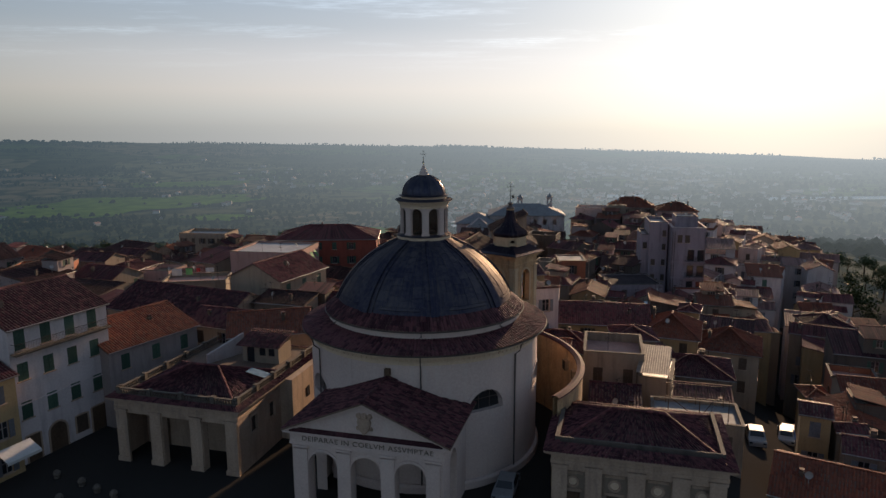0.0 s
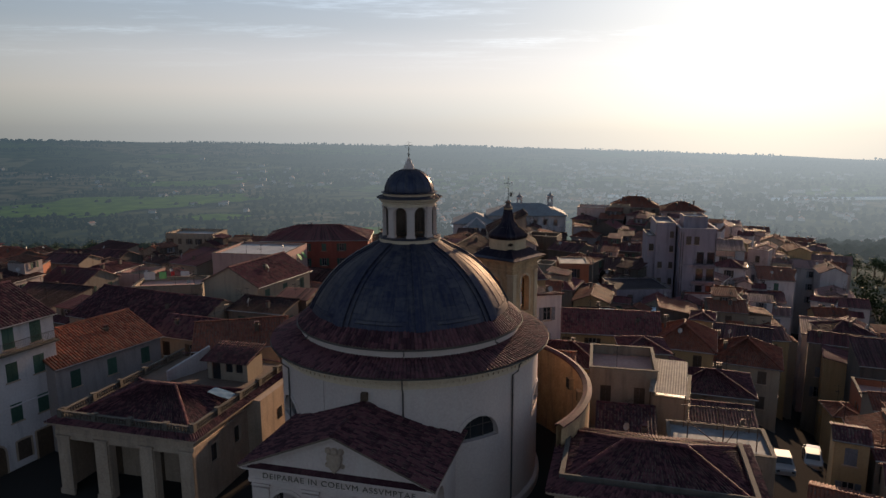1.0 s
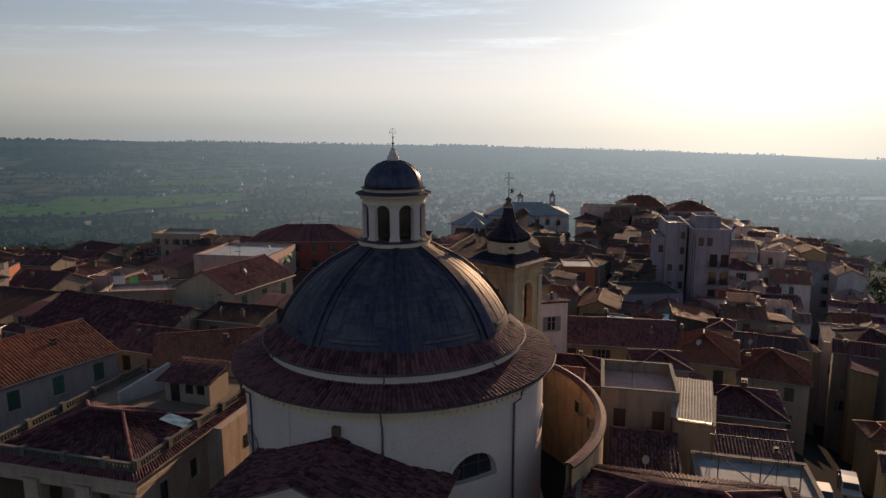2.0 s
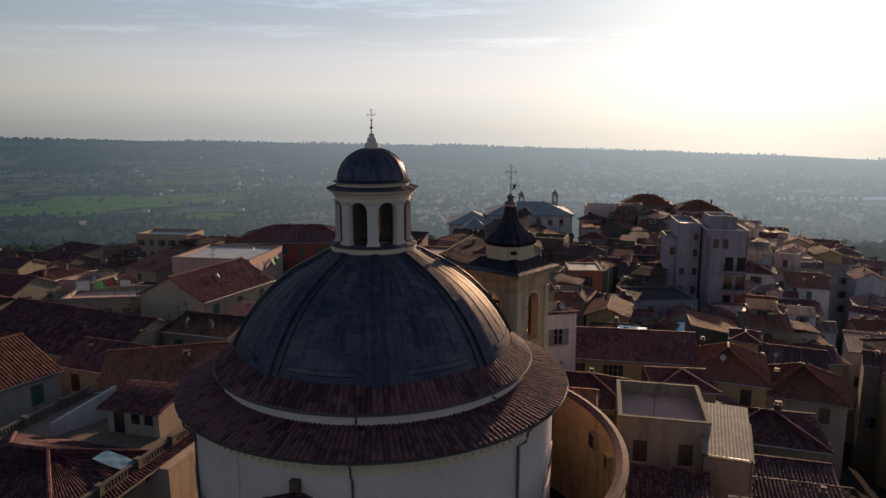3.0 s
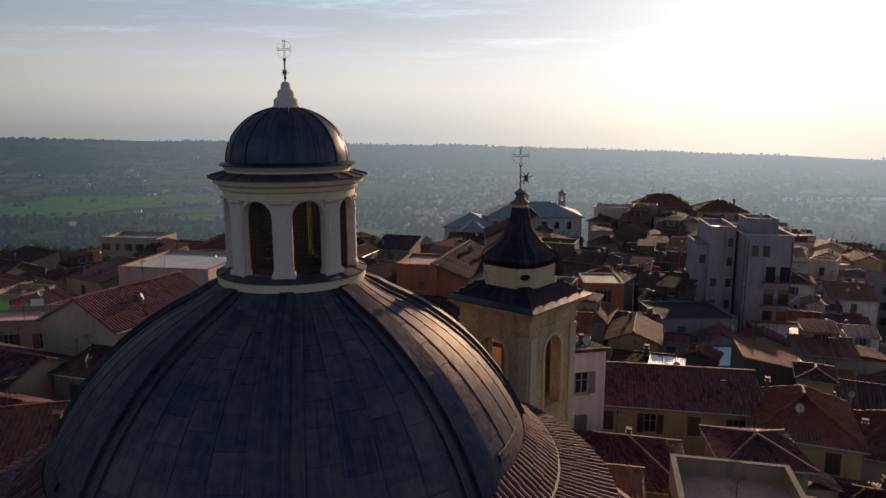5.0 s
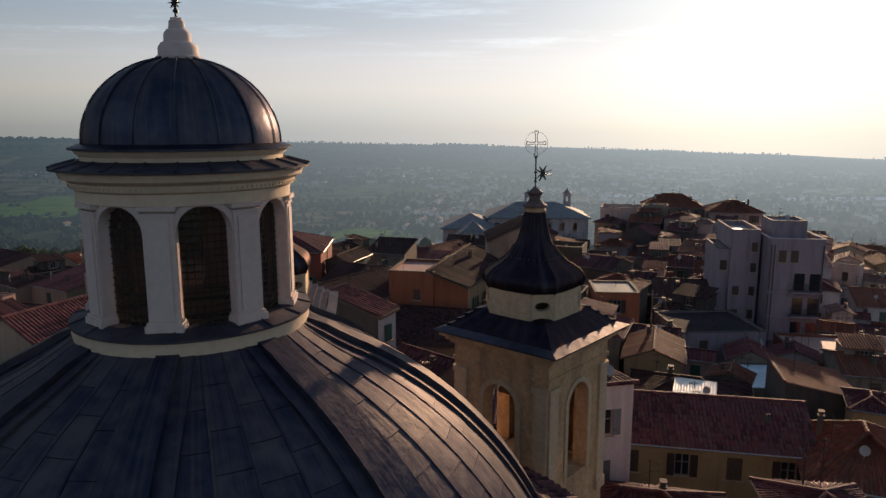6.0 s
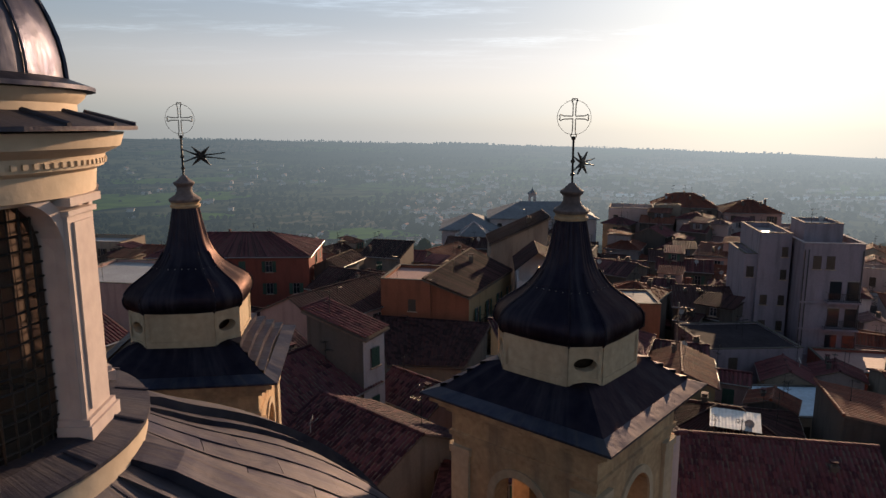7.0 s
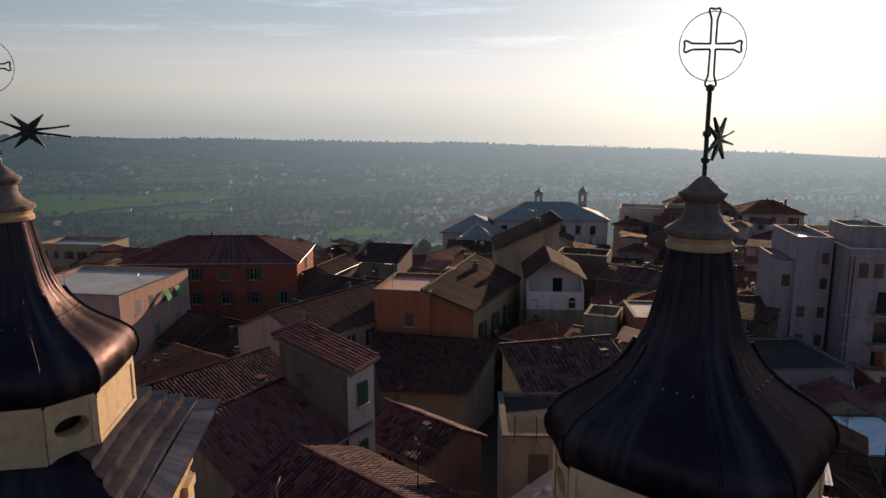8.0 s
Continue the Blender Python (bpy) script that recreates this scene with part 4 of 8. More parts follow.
def bell_tower(x, y, turn, label, star_turn=0.0, star_up=0.0, sloped=(0, 1)):
    t = thing("bell_tower", pose(x, y, 0, 0, 0, turn), label, "bell tower", "church bell towers")
    hs, he = 2.05, 2.02
    fs = [plane_map((-hs, -hs, 0), (1, 0, 0), (0, -1, 0)), plane_map((hs, -hs, 0), (0, 1, 0), (1, 0, 0)), plane_map((hs, hs, 0), (-1, 0, 0), (0, 1, 0)), plane_map((-hs, hs, 0), (0, -1, 0), (-1, 0, 0))]
    op = (hs, 0.72, 10.9, 13.75, 0.72)
    bm = bmesh.new()
    for f in fs:
        pierced(bm, f, 0, 2 * hs, -4, 15.3, [op], 0.55, seg=12)
    part("shaft", bm, "ochre", t)
    bm = bmesh.new()
    box(bm, -hs + 0.55, hs - 0.55, -hs + 0.55, hs - 0.55, 10.5, 10.85)
    part("belfry_floor", bm, "ochre", t)
    bm = bmesh.new()
    box(bm, -hs + 0.55, hs - 0.55, -hs + 0.55, hs - 0.55, 14.7, 14.9)
    part("belfry_ceiling", bm, "ochre", t)
    for f in fs:
        bm = bmesh.new()
        band(bm, f, op, 0.20, 0.06, 0.0, 12)
        for u in (0.28, 2 * hs - 0.28):
            a, b = f(u - 0.27, 0, -0.09), f(u + 0.27, 0, -0.09)
            for z0, z1, g, o in ((10.0, 14.55, 0, 0.09), (14.55, 14.75, 0.05, 0.13), (9.6, 10.0, 0.05, 0.14)):
                p = [f(u - 0.27 - g, z0, -o), f(u + 0.27 + g, z0, -o), f(u + 0.27 + g, z1, -o), f(u - 0.27 - g, z1, -o)]
                q = [f(u - 0.27 - g, z0, 0.0), f(u + 0.27 + g, z0, 0.0), f(u + 0.27 + g, z1, 0.0), f(u - 0.27 - g, z1, 0.0)]
                quad(bm, p)
                for i in range(4):
                    quad(bm, (p[i], p[(i + 1) % 4], q[(i + 1) % 4], q[i]))
        part("arch_surround", bm, "tower_cream", t)
    # bell and its beam
    bm = bmesh.new()
    rev(bm, [(0.02, 13.2), (0.16, 13.18), (0.22, 12.9), (0.28, 12.5), (0.42, 12.25), (0.40, 12.22), (0.2, 12.6)], 16)
    part("bell", bm, "lead_dark", t, "dark bronze bell")
    bm = bmesh.new()
    box(bm, -1.5, 1.5, -0.09, 0.09, 13.2, 13.38)
    part("bell_beam", bm, "wood", t)
    # entablature and cornice
    bm = bmesh.new()
    prof = [(2.0, 14.85), (2.08, 14.85), (2.08, 15.0), (2.14, 15.0), (2.14, 15.12), (2.08, 15.14), (2.08, 15.62), (2.2, 15.64), (2.2, 15.74), (2.34, 15.78), (2.34, 15.86), (2.5, 15.92), (2.5, 16.05), (2.58, 16.07), (2.58, 16.16), (1.0, 16.17)]
    rev(bm, [(h * math.sqrt(2), z) for h, z in prof], 4, ph=45)
    part("cornice", bm, "ochre", t)
    # lead roof in low steps up to the octagon
    def oc(a, r, soft=0.45):
        """A square with cut corners: r is its reach at the corners."""
        c, s_ = abs(math.sin(a)), abs(math.cos(a))
        k = 1 / max(max(c, s_) / (0.90 * r), (c + s_) * 0.70711 / (1.03 * r))
        k += soft * (0.97 * r - k)
        return math.sin(a) * k, math.cos(a) * k

    bm = bmesh.new()
    h0, h1, z0, z1 = 2.68, 2.3, 16.16, 16.30
    for k in range(4):
        m = Matrix.Rotation(radians(90 * k), 4, "Z")
        quad(bm, [m @ Vector(p) for p in ((-h0, -h0, z0), (h0, -h0, z0), (h1, -h1, z1), (-h1, -h1, z1))])
        quad(bm, [m @ Vector(p) for p in ((-h0, -h0, z0 - 0.05), (h0, -h0, z0 - 0.05), (h0, -h0, z0), (-h0, -h0, z0))])
    part("lead_slab", bm, "lead_cap", t)
    for i, h in enumerate((2.30, 2.06, 1.82, 1.58)):
        bm = bmesh.new()
        z = 16.2 + 0.185 * i
        for k in range(4):
            if k in sloped:
                continue
            m = Matrix.Rotation(radians(90 * k), 4, "Z")
            # each tread dips a little towards the middle of its side
            for s0, s1 in ((-1, 0), (0, 1)):
                d0, d1 = (0, 0.06) if s0 < 0 else (0.06, 0)
                quad(bm, [m @ Vector(p) for p in ((s0 * h, -h + d0, z), (s1 * h, -h + d1, z), (s1 * h, -h + d1, z + 0.185), (s0 * h, -h + d0, z + 0.185))])
                quad(bm, [m @ Vector(p) for p in ((s0 * h, -h + d0, z + 0.185), (s1 * h, -h + d1, z + 0.185), (s1 * 1.0, -1.0, z + 0.21), (s0 * 1.0, -1.0, z + 0.21))])
        part("lead_step", bm, "lead_cap", t)
    for k in sloped:
        # smooth lead on camera-facing sides, sagging into the steps; darker to paint their shade
        m = Matrix.Rotation(radians(90 * k), 4, "Z")
        bm = bmesh.new()
        pr = [(2.34, 16.27), (2.22, 16.33), (2.02, 16.50), (1.80, 16.66), (1.60, 16.84), (1.42, 16.95), (1.0, 17.0)]
        grid = [[bm.verts.new(m @ Vector((h * u, -h + 0.05 * (1 - u * u), z - 0.02 * (1 - u * u)))) for u in (-1, -0.5, 0, 0.5, 1)] for h, z in pr]
        for a, b in zip(grid, grid[1:]):
            for i in range(4):
                bm.faces.new((a[i], a[i + 1], b[i + 1], b[i]))
        part("lead_slope", bm, "lead_dark", t, smooth=True)
    # eight-sided base with oval openings in its cut corners
    bm = bmesh.new()
    am, adg = 0.90 * 1.64, 1.03 * 1.64
    q = adg * math.sqrt(2) - am
    fo = []
    for k in range(8):
        a = math.pi / 4 * k
        nrm = Vector((math.sin(a), -math.cos(a), 0))
        ux = Vector((math.cos(a), math.sin(a), 0))
        wide = 2 * q if k % 2 == 0 else (am - q) * math.sqrt(2)
        fo.append((plane_map(nrm * (am if k % 2 == 0 else adg) - ux * wide / 2, ux, nrm), wide))
    for k, (f, side) in enumerate(fo):
        if k % 2 == 1:
            # an oval, as two half arches
            us = [side / 2 - 0.27 * math.cos(math.pi * i / 12) for i in range(13)]
            hs_ = [0.165 * math.sin(math.pi * i / 12) for i in range(13)]
            quad(bm, (f(0, 16.85, 0), f(us[0], 16.85, 0), f(us[0], 17.85, 0), f(0, 17.85, 0)))
            quad(bm, (f(us[-1], 16.85, 0), f(side, 16.85, 0), f(side, 17.85, 0), f(us[-1], 17.85, 0)))
            zc = 17.38
            for i in range(12):
                quad(bm, (f(us[i], 16.85, 0), f(us[i + 1], 16.85, 0), f(us[i + 1], zc - hs_[i + 1], 0), f(us[i], zc - hs_[i], 0)))
                quad(bm, (f(us[i], zc + hs_[i], 0), f(us[i + 1], zc + hs_[i + 1], 0), f(us[i + 1], 17.85, 0), f(us[i], 17.85, 0)))
                quad(bm, (f(us[i], zc - hs_[i], 0), f(us[i + 1], zc - hs_[i + 1], 0), f(us[i + 1], zc - hs_[i + 1], 0.3), f(us[i], zc - hs_[i], 0.3)))
                quad(bm, (f(us[i], zc + hs_[i], 0), f(us[i + 1], zc + hs_[i + 1], 0), f(us[i + 1], zc + hs_[i + 1], 0.3), f(us[i], zc + hs_[i], 0.3)))
        else:
            quad(bm, (f(0, 16.85, 0), f(side, 16.85, 0), f(side, 17.85, 0), f(0, 17.85, 0)))
        for u0, u1, z0, z1 in ((0.0, side, 16.85, 17.02), (0.0, 0.1, 17.02, 17.72), (side - 0.1, side, 17.02, 17.72), (0.0, side, 17.72, 17.86)):
            quad(bm, (f(u0, z0, -0.03), f(u1, z0, -0.03), f(u1, z1, -0.03), f(u0, z1, -0.03)))
            quad(bm, (f(u0, z1, -0.03), f(u1, z1, -0.03), f(u1, z1, 0.0), f(u0, z1, 0.0)))
            quad(bm, (f(u0, z0, -0.03), f(u1, z0, -0.03), f(u1, z0, 0.0), f(u0, z0, 0.0)))
    part("octagon", bm, "tower_cream", t)
    bm = bmesh.new()
    rev(bm, [(1.2, 16.9), (1.2, 17.8)], 16)
    part("dark_core", bm, "wood", t)
    # bulb roof: eight-sided onion of lead, ribbed
    prof = [(1.60, 17.80), (1.72, 17.81), (1.81, 17.90), (1.85, 18.02), (1.85, 18.14), (1.81, 18.27), (1.72, 18.40), (1.58, 18.52), (1.41, 18.63), (1.24, 18.74), (1.08, 18.86), (0.94, 19.0), (0.82, 19.16), (0.72, 19.34), (0.63, 19.55), (0.56, 19.80), (0.50, 20.05), (0.44, 20.35), (0.38, 20.64)]
    bm = bmesh.new()
    rings = []
    NB = 224
    for r, z in prof:
        pleat = 0.075 * smooth01((z - 18.95) / 0.7)
        ring = []
        for i in range(NB):
            a = 2 * math.pi * i / NB
            px, py = oc(a, r * 0.968, 0.14)
            k = 1 - pleat * (abs(math.sin(14 * a + 0.5 * math.sin(3 * a))) ** 0.6) * (0.7 + 0.3 * math.sin(5 * a + 1))
            ring.append(bm.verts.new((px * k, py * k, z)))
        rings.append(ring)
    for a, b in zip(rings, rings[1:]):
        for i in range(NB):
            j = (i + 1) % NB
            bm.faces.new((a[i], a[j], b[j], b[i]))
    bulb = part("bulb_roof", bm, "lead_dark", t, "dark lead onion roof", smooth=True)
    corner = math.atan2(q, am)
    for k in range(8):
        a = math.pi / 2 * (k // 2) + (corner if k % 2 else -corner)
        bm = bmesh.new()
        tube(bm, [(*oc(a, r * 0.968 + 0.006, 0.14), z) for r, z in prof[1:14]], 0.026, 6)
        part("rib", bm, "lead_dark", bulb)
    # lapped joint between the bowl and the neck, with its nails
    bm = bmesh.new()
    lap = [(*oc(2 * math.pi * i / 64, 0.952 * 0.968, 0.14), 18.985) for i in range(65)]
    tube(bm, lap, 0.014, 4)
    part("lap_joint", bm, "lead_dark", bulb)
    bm = bmesh.new()
    for i in range(0, 64, 2):
        x_, y_ = oc(2 * math.pi * i / 64, 1.02 * 0.968, 0.14)
        box(bm, x_ - 0.012, x_ + 0.012, y_ - 0.012, y_ + 0.012, 18.91, 18.935)
    part("nail", bm, "gutter", bulb, kind="stuff")
    bm = bmesh.new()
    rev(bm, [(0.30, 20.54), (0.41, 20.56), (0.42, 20.62), (0.38, 20.66), (0.40, 20.72), (0.30, 20.73)], 24)
    part("collar", bm, "ochre", t, "ochre moulded collar", smooth=True)
    bm = bmesh.new()
    rev(bm, [(0.36, 20.70), (0.44, 20.74), (0.45, 20.80), (0.36, 20.86), (0.27, 20.92), (0.215, 21.02), (0.21, 21.14), (0.25, 21.18), (0.29, 21.23), (0.29, 21.27), (0.20, 21.32), (0.10, 21.42), (0.06, 21.46), (0.0, 21.48)], 16)
    part("finial", bm, "finial_stone", t, "weathered stone finial", smooth=True)
    m = Matrix.Rotation(radians(-turn), 4, "Z")
    iron = new("weathervane")
    iron.parent = t
    iron.matrix_basis = m
    star_cross(iron, 21.40, 0.95, star_turn=star_turn, star_up=star_up)
    return t


bell_tower(7.13, 71.85, -40.8, "ochre bell tower with a dark lead onion roof and iron cross", 53.0)
bell_tower(-3.4, 74.5, 7.0, "ochre bell tower with a dark lead onion roof, behind the dome", 0.0, 0.09, (0, 3))

# ---- curved ochre wall round the back of the church ----
ring_wall = thing("curved_wall", pose(CX, CY, 0, 0, 0, -AXIS), "tall curved ochre wall round the church, with small windows", "wall")
bm = bmesh.new()
cm = cyl_map(14.6)
pierced(bm, cyl_map(14.2), 14.2 * radians(63), 14.2 * radians(165), -4, 7.7, [(14.2 * radians(a), 0.4, 5.6, 6.6, 0.0) for a in (68, 80, 92, 104, 116)], 0.4, extra=40)
pierced(bm, cm, 14.6 * radians(63), 14.6 * radians(165), -6, 7.7, [], 0.4, extra=40)
part("wall", bm, "ochre", ring_wall, smooth=True)
bm = bmesh.new()
rev(bm, [(14.1, 7.65), (14.05, 7.7), (14.05, 7.82), (14.4, 7.95), (14.75, 7.82), (14.75, 7.7), (14.6, 7.65)], 48, 15, 117)
part("coping", bm, "tile_old", ring_wall)
for a in (68, 80, 92, 104, 116):
    bm = bmesh.new()
    filling(bm, cyl_map(14.2), (14.2 * radians(a), 0.4, 5.6, 6.6, 0.0), 0.35)
    part("window", bm, "glass", ring_wall)

# ---- the two palazzi with porticoes ----
bm = bmesh.new()
rev(bm, [(0.07, 6.22), (0.05, 6.27), (0.10, 6.40), (0.045, 6.58), (0.07, 6.66)], 6)
BALUSTER = link_mesh("baluster", bm, "old_stone")


def palazzo(side, label):
    """Local x from the church outwards, y back; front at local y = -12.8."""
    t = thing("palazzo", pose(CX, CY, 0, 0, 0, -AXIS), label, "palazzo", "twin palazzi")
    X0, X1 = (13.2, 25.3) if side > 0 else (-25.3, -13.2)
    Y0, Y1 = (-11.4, 4.5) if side < 0 else (-11.85, -3.2)
    W, D = X1 - X0, Y1 - Y0
    bays = 3 if side < 0 else 4
    bw = W / bays
    zt = 4.7
    if side < 0:
        ops = [(bw * (i + 0.5), bw * 0.5 - 0.62, -0.3, zt - 0.15, 0.0) for i in range(bays)]
    else:
        ops = [(bw * (i + 0.5), bw * 0.5 - 0.62, -0.3, zt - 0.25, 0.0) for i in range(bays)]
    bm = bmesh.new()
    pierced(bm, plane_map((X0, Y0, 0), (1, 0, 0), (0, -1, 0)), 0, W, -0.4, 5.3, ops, 0.7)
    sw = [(2.6 + 3.2 * i, 0.5, 2.9, 4.4, 0.0) for i in range(2)]
    pierced(bm, plane_map((X1, Y0, 0), (0, 1, 0), (1, 0, 0)), 0, D, -0.4, 5.3, sw, 0.25)
    pierced(bm, plane_map((X0, Y1, 0), (0, -1, 0), (-1, 0, 0)), 0, D, -0.4, 5.3, sw, 0.25)
    pierced(bm, plane_map((X1, Y1, 0), (-1, 0, 0), (0, 1, 0)), 0, W, -0.4, 5.3, [], 0.25)
    if side < 0:
        quad(bm, ((X0 + 0.1, Y0 + 3.6, -0.4), (X1 - 0.1, Y0 + 3.6, -0.4), (X1 - 0.1, Y0 + 3.6, 5.2), (X0 + 0.1, Y0 + 3.6, 5.2)))
        quad(bm, ((X0 + 0.1, Y0 + 0.1, 5.0), (X1 - 0.1, Y0 + 0.1, 5.0), (X1 - 0.1, Y0 + 3.7, 5.0), (X0 + 0.1, Y0 + 3.7, 5.0)))
    part("palazzo_body", bm, "stone", t)
    for f, lst in ((plane_map((X1, Y0, 0), (0, 1, 0), (1, 0, 0)), sw), (plane_map((X0, Y1, 0), (0, -1, 0), (-1, 0, 0)), sw)):
        for op in lst:
            bm = bmesh.new()
            uc, hw, s, sp, _ = op
            filling(bm, f, op, 0.18, mi=1)
            for a, b, c, d in ((uc - hw - .18, uc - hw, s, sp), (uc + hw, uc + hw + .18, s, sp), (uc - hw - .18, uc + hw + .18, sp, sp + .2), (uc - hw - .22, uc + hw + .22, s - .16, s), (uc - hw - .24, uc + hw + .24, sp + .26, sp + .36)):
                quad(bm, (f(a, c, -.06), f(b, c, -.06), f(b, d, -.06), f(a, d, -.06)))
                quad(bm, (f(a, d, -.06), f(b, d, -.06), f(b, d, 0), f(a, d, 0)))
                quad(bm, (f(a, c, -.06), f(a, d, -.06), f(a, d, 0), f(a, c, 0)))
                quad(bm, (f(b, c, -.06), f(b, d, -.06), f(b, d, 0), f(b, c, 0)))
            part("window", bm, ["stone", "glass"], t)
    if side < 0:
        for i in range(bays):
            x = X0 + bw * (i + 0.5)
            bm = bmesh.new()
            box(bm, x - 0.6, x + 0.6, Y0 + 3.52, Y0 + 3.6, -0.3, 2.6)
            part("door", bm, "wood", t)
    else:
        for i in range(bays):
            op = ops[i]
            f = plane_map((X0, Y0, 0), (1, 0, 0), (0, -1, 0))
            # darker plaster stands in for the shade of the deep bay
            bm = bmesh.new()
            filling(bm, f, op, 0.5)
            part("bay_panel", bm, "old_wall", t, "recessed wall between the pilasters, darkened for shade")
            x, yb = X0 + bw * (i + 0.5), Y0 + 0.5
            bm = bmesh.new()
            box(bm, x - 0.55, x + 0.55, yb - 0.06, yb - 0.004, -0.3, 2.5)
            part("door", bm, "wood", t)
            # round niche and panel over the door
            bm = bmesh.new()
            box(bm, x - 0.72, x + 0.72, yb - 0.12, yb - 0.004, 2.6, 2.8)
            box(bm, x - 0.72, x + 0.72, yb - 0.10, yb - 0.004, 4.0, 4.2)
            rev(bm, [(0.30, 0.0), (0.32, 0.08), (0.46, 0.08), (0.50, 0.0)], 20, m=Matrix.Translation((x, yb, 3.35)) @ Matrix.Rotation(radians(90), 4, "X"))
            part("overdoor", bm, "stone", t)
            bm = bmesh.new()
            rev(bm, [(0.0, 0.01), (0.30, 0.01)], 20, m=Matrix.Translation((x, yb, 3.35)) @ Matrix.Rotation(radians(90), 4, "X"))
            part("roundel", bm, "cream", t, "pale oval plaque")
    for i in range(bays + 1):
        x = X0 + bw * i + (0.58 if i == 0 else -0.58 if i == bays else 0)
        bm = bmesh.new()
        box(bm, x - 0.56, x + 0.56, Y0 - 0.14, Y0, -0.4, zt)
        box(bm, x - 0.64, x + 0.64, Y0 - 0.22, Y0, -0.4, 0.4)
        box(bm, x - 0.64, x + 0.64, Y0 - 0.22, Y0, zt, zt + 0.2)
        part("pilaster", bm, "stone", t)
    if side < 0:
        # the rear wing stands a little proud of the side wall
        bm = bmesh.new()
        box(bm, X1 - 0.2, X1 + 1.3, -4.0, Y1 - 0.1, -0.4, 5.98)
        part("rear_wing", bm, "stone", t)
        bm = bmesh.new()
        box(bm, X1 + 1.29, X1 + 1.34, -1.2, -0.5, 3.2, 4.2)
        part("window", bm, "glass", t)
    bm = bmesh.new()
    loops = []
    YC = -4.6 if side < 0 else Y1
    for o, z in ((0.0, 4.95), (0.12, 4.95), (0.12, 5.2), (0.08, 5.22), (0.08, 5.62), (0.26, 5.66), (0.26, 5.72), (0.46, 5.78), (0.46, 5.86), (0.58, 5.9), (0.58, 6.0), (-1.0, 6.01)):
        loops.append([bm.verts.new(p) for p in ((X0 - o, Y0 - o, z), (X1 + o, Y0 - o, z), (X1 + o, YC + o, z), (X0 - o, YC + o, z))])
    for p, q in zip(loops, loops[1:]):
        for i in range(4):
            j = (i + 1) % 4
            bm.faces.new((p[i], p[j], q[j], q[i]))
    part("cornice", bm, "stone", t)
    # tiled ledge, balustrade, hipped roof behind it
    bm = bmesh.new()
    e = 0.62
    c = [Vector(p) for p in ((X0 - e, Y0 - e, 6.02), (X1 + e, Y0 - e, 6.02), (X1 + e, Y1 + e, 6.02), (X0 - e, Y1 + e, 6.02))]
    gi, gz = (0.1, 6.2) if side < 0 else (0.5, 6.36)
    g = [Vector(p) for p in ((X0 + gi, Y0 + gi, gz), (X1 - gi, Y0 + gi, gz), (X1 - gi, Y1 - gi, gz), (X0 + gi, Y1 - gi, gz))]
    for i in range(4):
        tile_sheet(bm, c[i], c[(i + 1) % 4], g[i], g[(i + 1) % 4], row=0.4, wide=0.25)
    part("ledge_tiles", bm, "tile_old", t, kind="stuff")
    if side > 0:
        # low kerb instead of a balustrade
        for x0, x1, y0, y1 in ((X0 + 0.1, X1 - 0.1, Y0 + 0.85, Y0 + 1.0), (X0 + 0.1, X0 + 0.4, Y0 + 1.0, Y1 - 0.3), (X1 - 0.4, X1 - 0.1, Y0 + 1.0, Y1 - 0.3)):
            bm = bmesh.new()
            box(bm, x0, x1, y0, y1, 6.1, 6.6)
            part("kerb", bm, "dark_wall", t)
    for x0, x1, y0, y1 in () if side > 0 else ((X0 + .16, X1 - .16, Y0 + .16, Y0 + .36), (X0 + .16, X0 + .36, Y0 + .36, Y1 - .16), (X1 - .36, X1 - .16, Y0 + .36, Y1 - .16)):
        for nm, z0, z1, o in (("balustrade_foot", 6.0, 6.22, 0.0), ("balustrade_rail", 6.66, 6.75, 0.02)):
            bm = bmesh.new()
            box(bm, x0 - o, x1 + o, y0 - o, y1 + o, z0, z1)
            part(nm, bm, "old_stone", t)
    runs = [((X0 + .26, Y0 + .26), (X1 - .26, Y0 + .26)), ((X0 + .26, Y0 + .5), (X0 + .26, Y1 - .3)), ((X1 - .26, Y0 + .5), (X1 - .26, Y1 - .3))]
    posts = []
    for a, b in () if side > 0 else runs:
        L = math.dist(a, b)
        n = int(L / 0.26)
        for i in range(n):
            x, y = a[0] + (b[0] - a[0]) * i / n, a[1] + (b[1] - a[1]) * i / n
            if i % 12 == 0:
                posts.append((x, y))
                continue
            part("baluster", BALUSTER, None, t, m=Matrix.Translation((x, y, 0)))
    for x, y in posts:
        bm = bmesh.new()
        box(bm, x - .2, x + .2, y - .2, y + .2, 6.22, 6.86)
        part("baluster_post", bm, "old_stone", t)
    inset = 0.75 if side < 0 else 0.5
    x0, x1, y0, y1 = X0 + inset, X1 - inset, Y0 + (inset if side < 0 else 1.0), Y1 - inset
    if side < 0:
        # the back half is an open terrace
        y1 = Y0 + 8.6
    hd = min(x1 - x0, y1 - y0) / 2
    top = 6.1 + hd * 0.42
    bm = bmesh.new()
    cc = [Vector(p) for p in ((x0, y0, 6.22), (x1, y0, 6.22), (x1, y1, 6.22), (x0, y1, 6.22))]
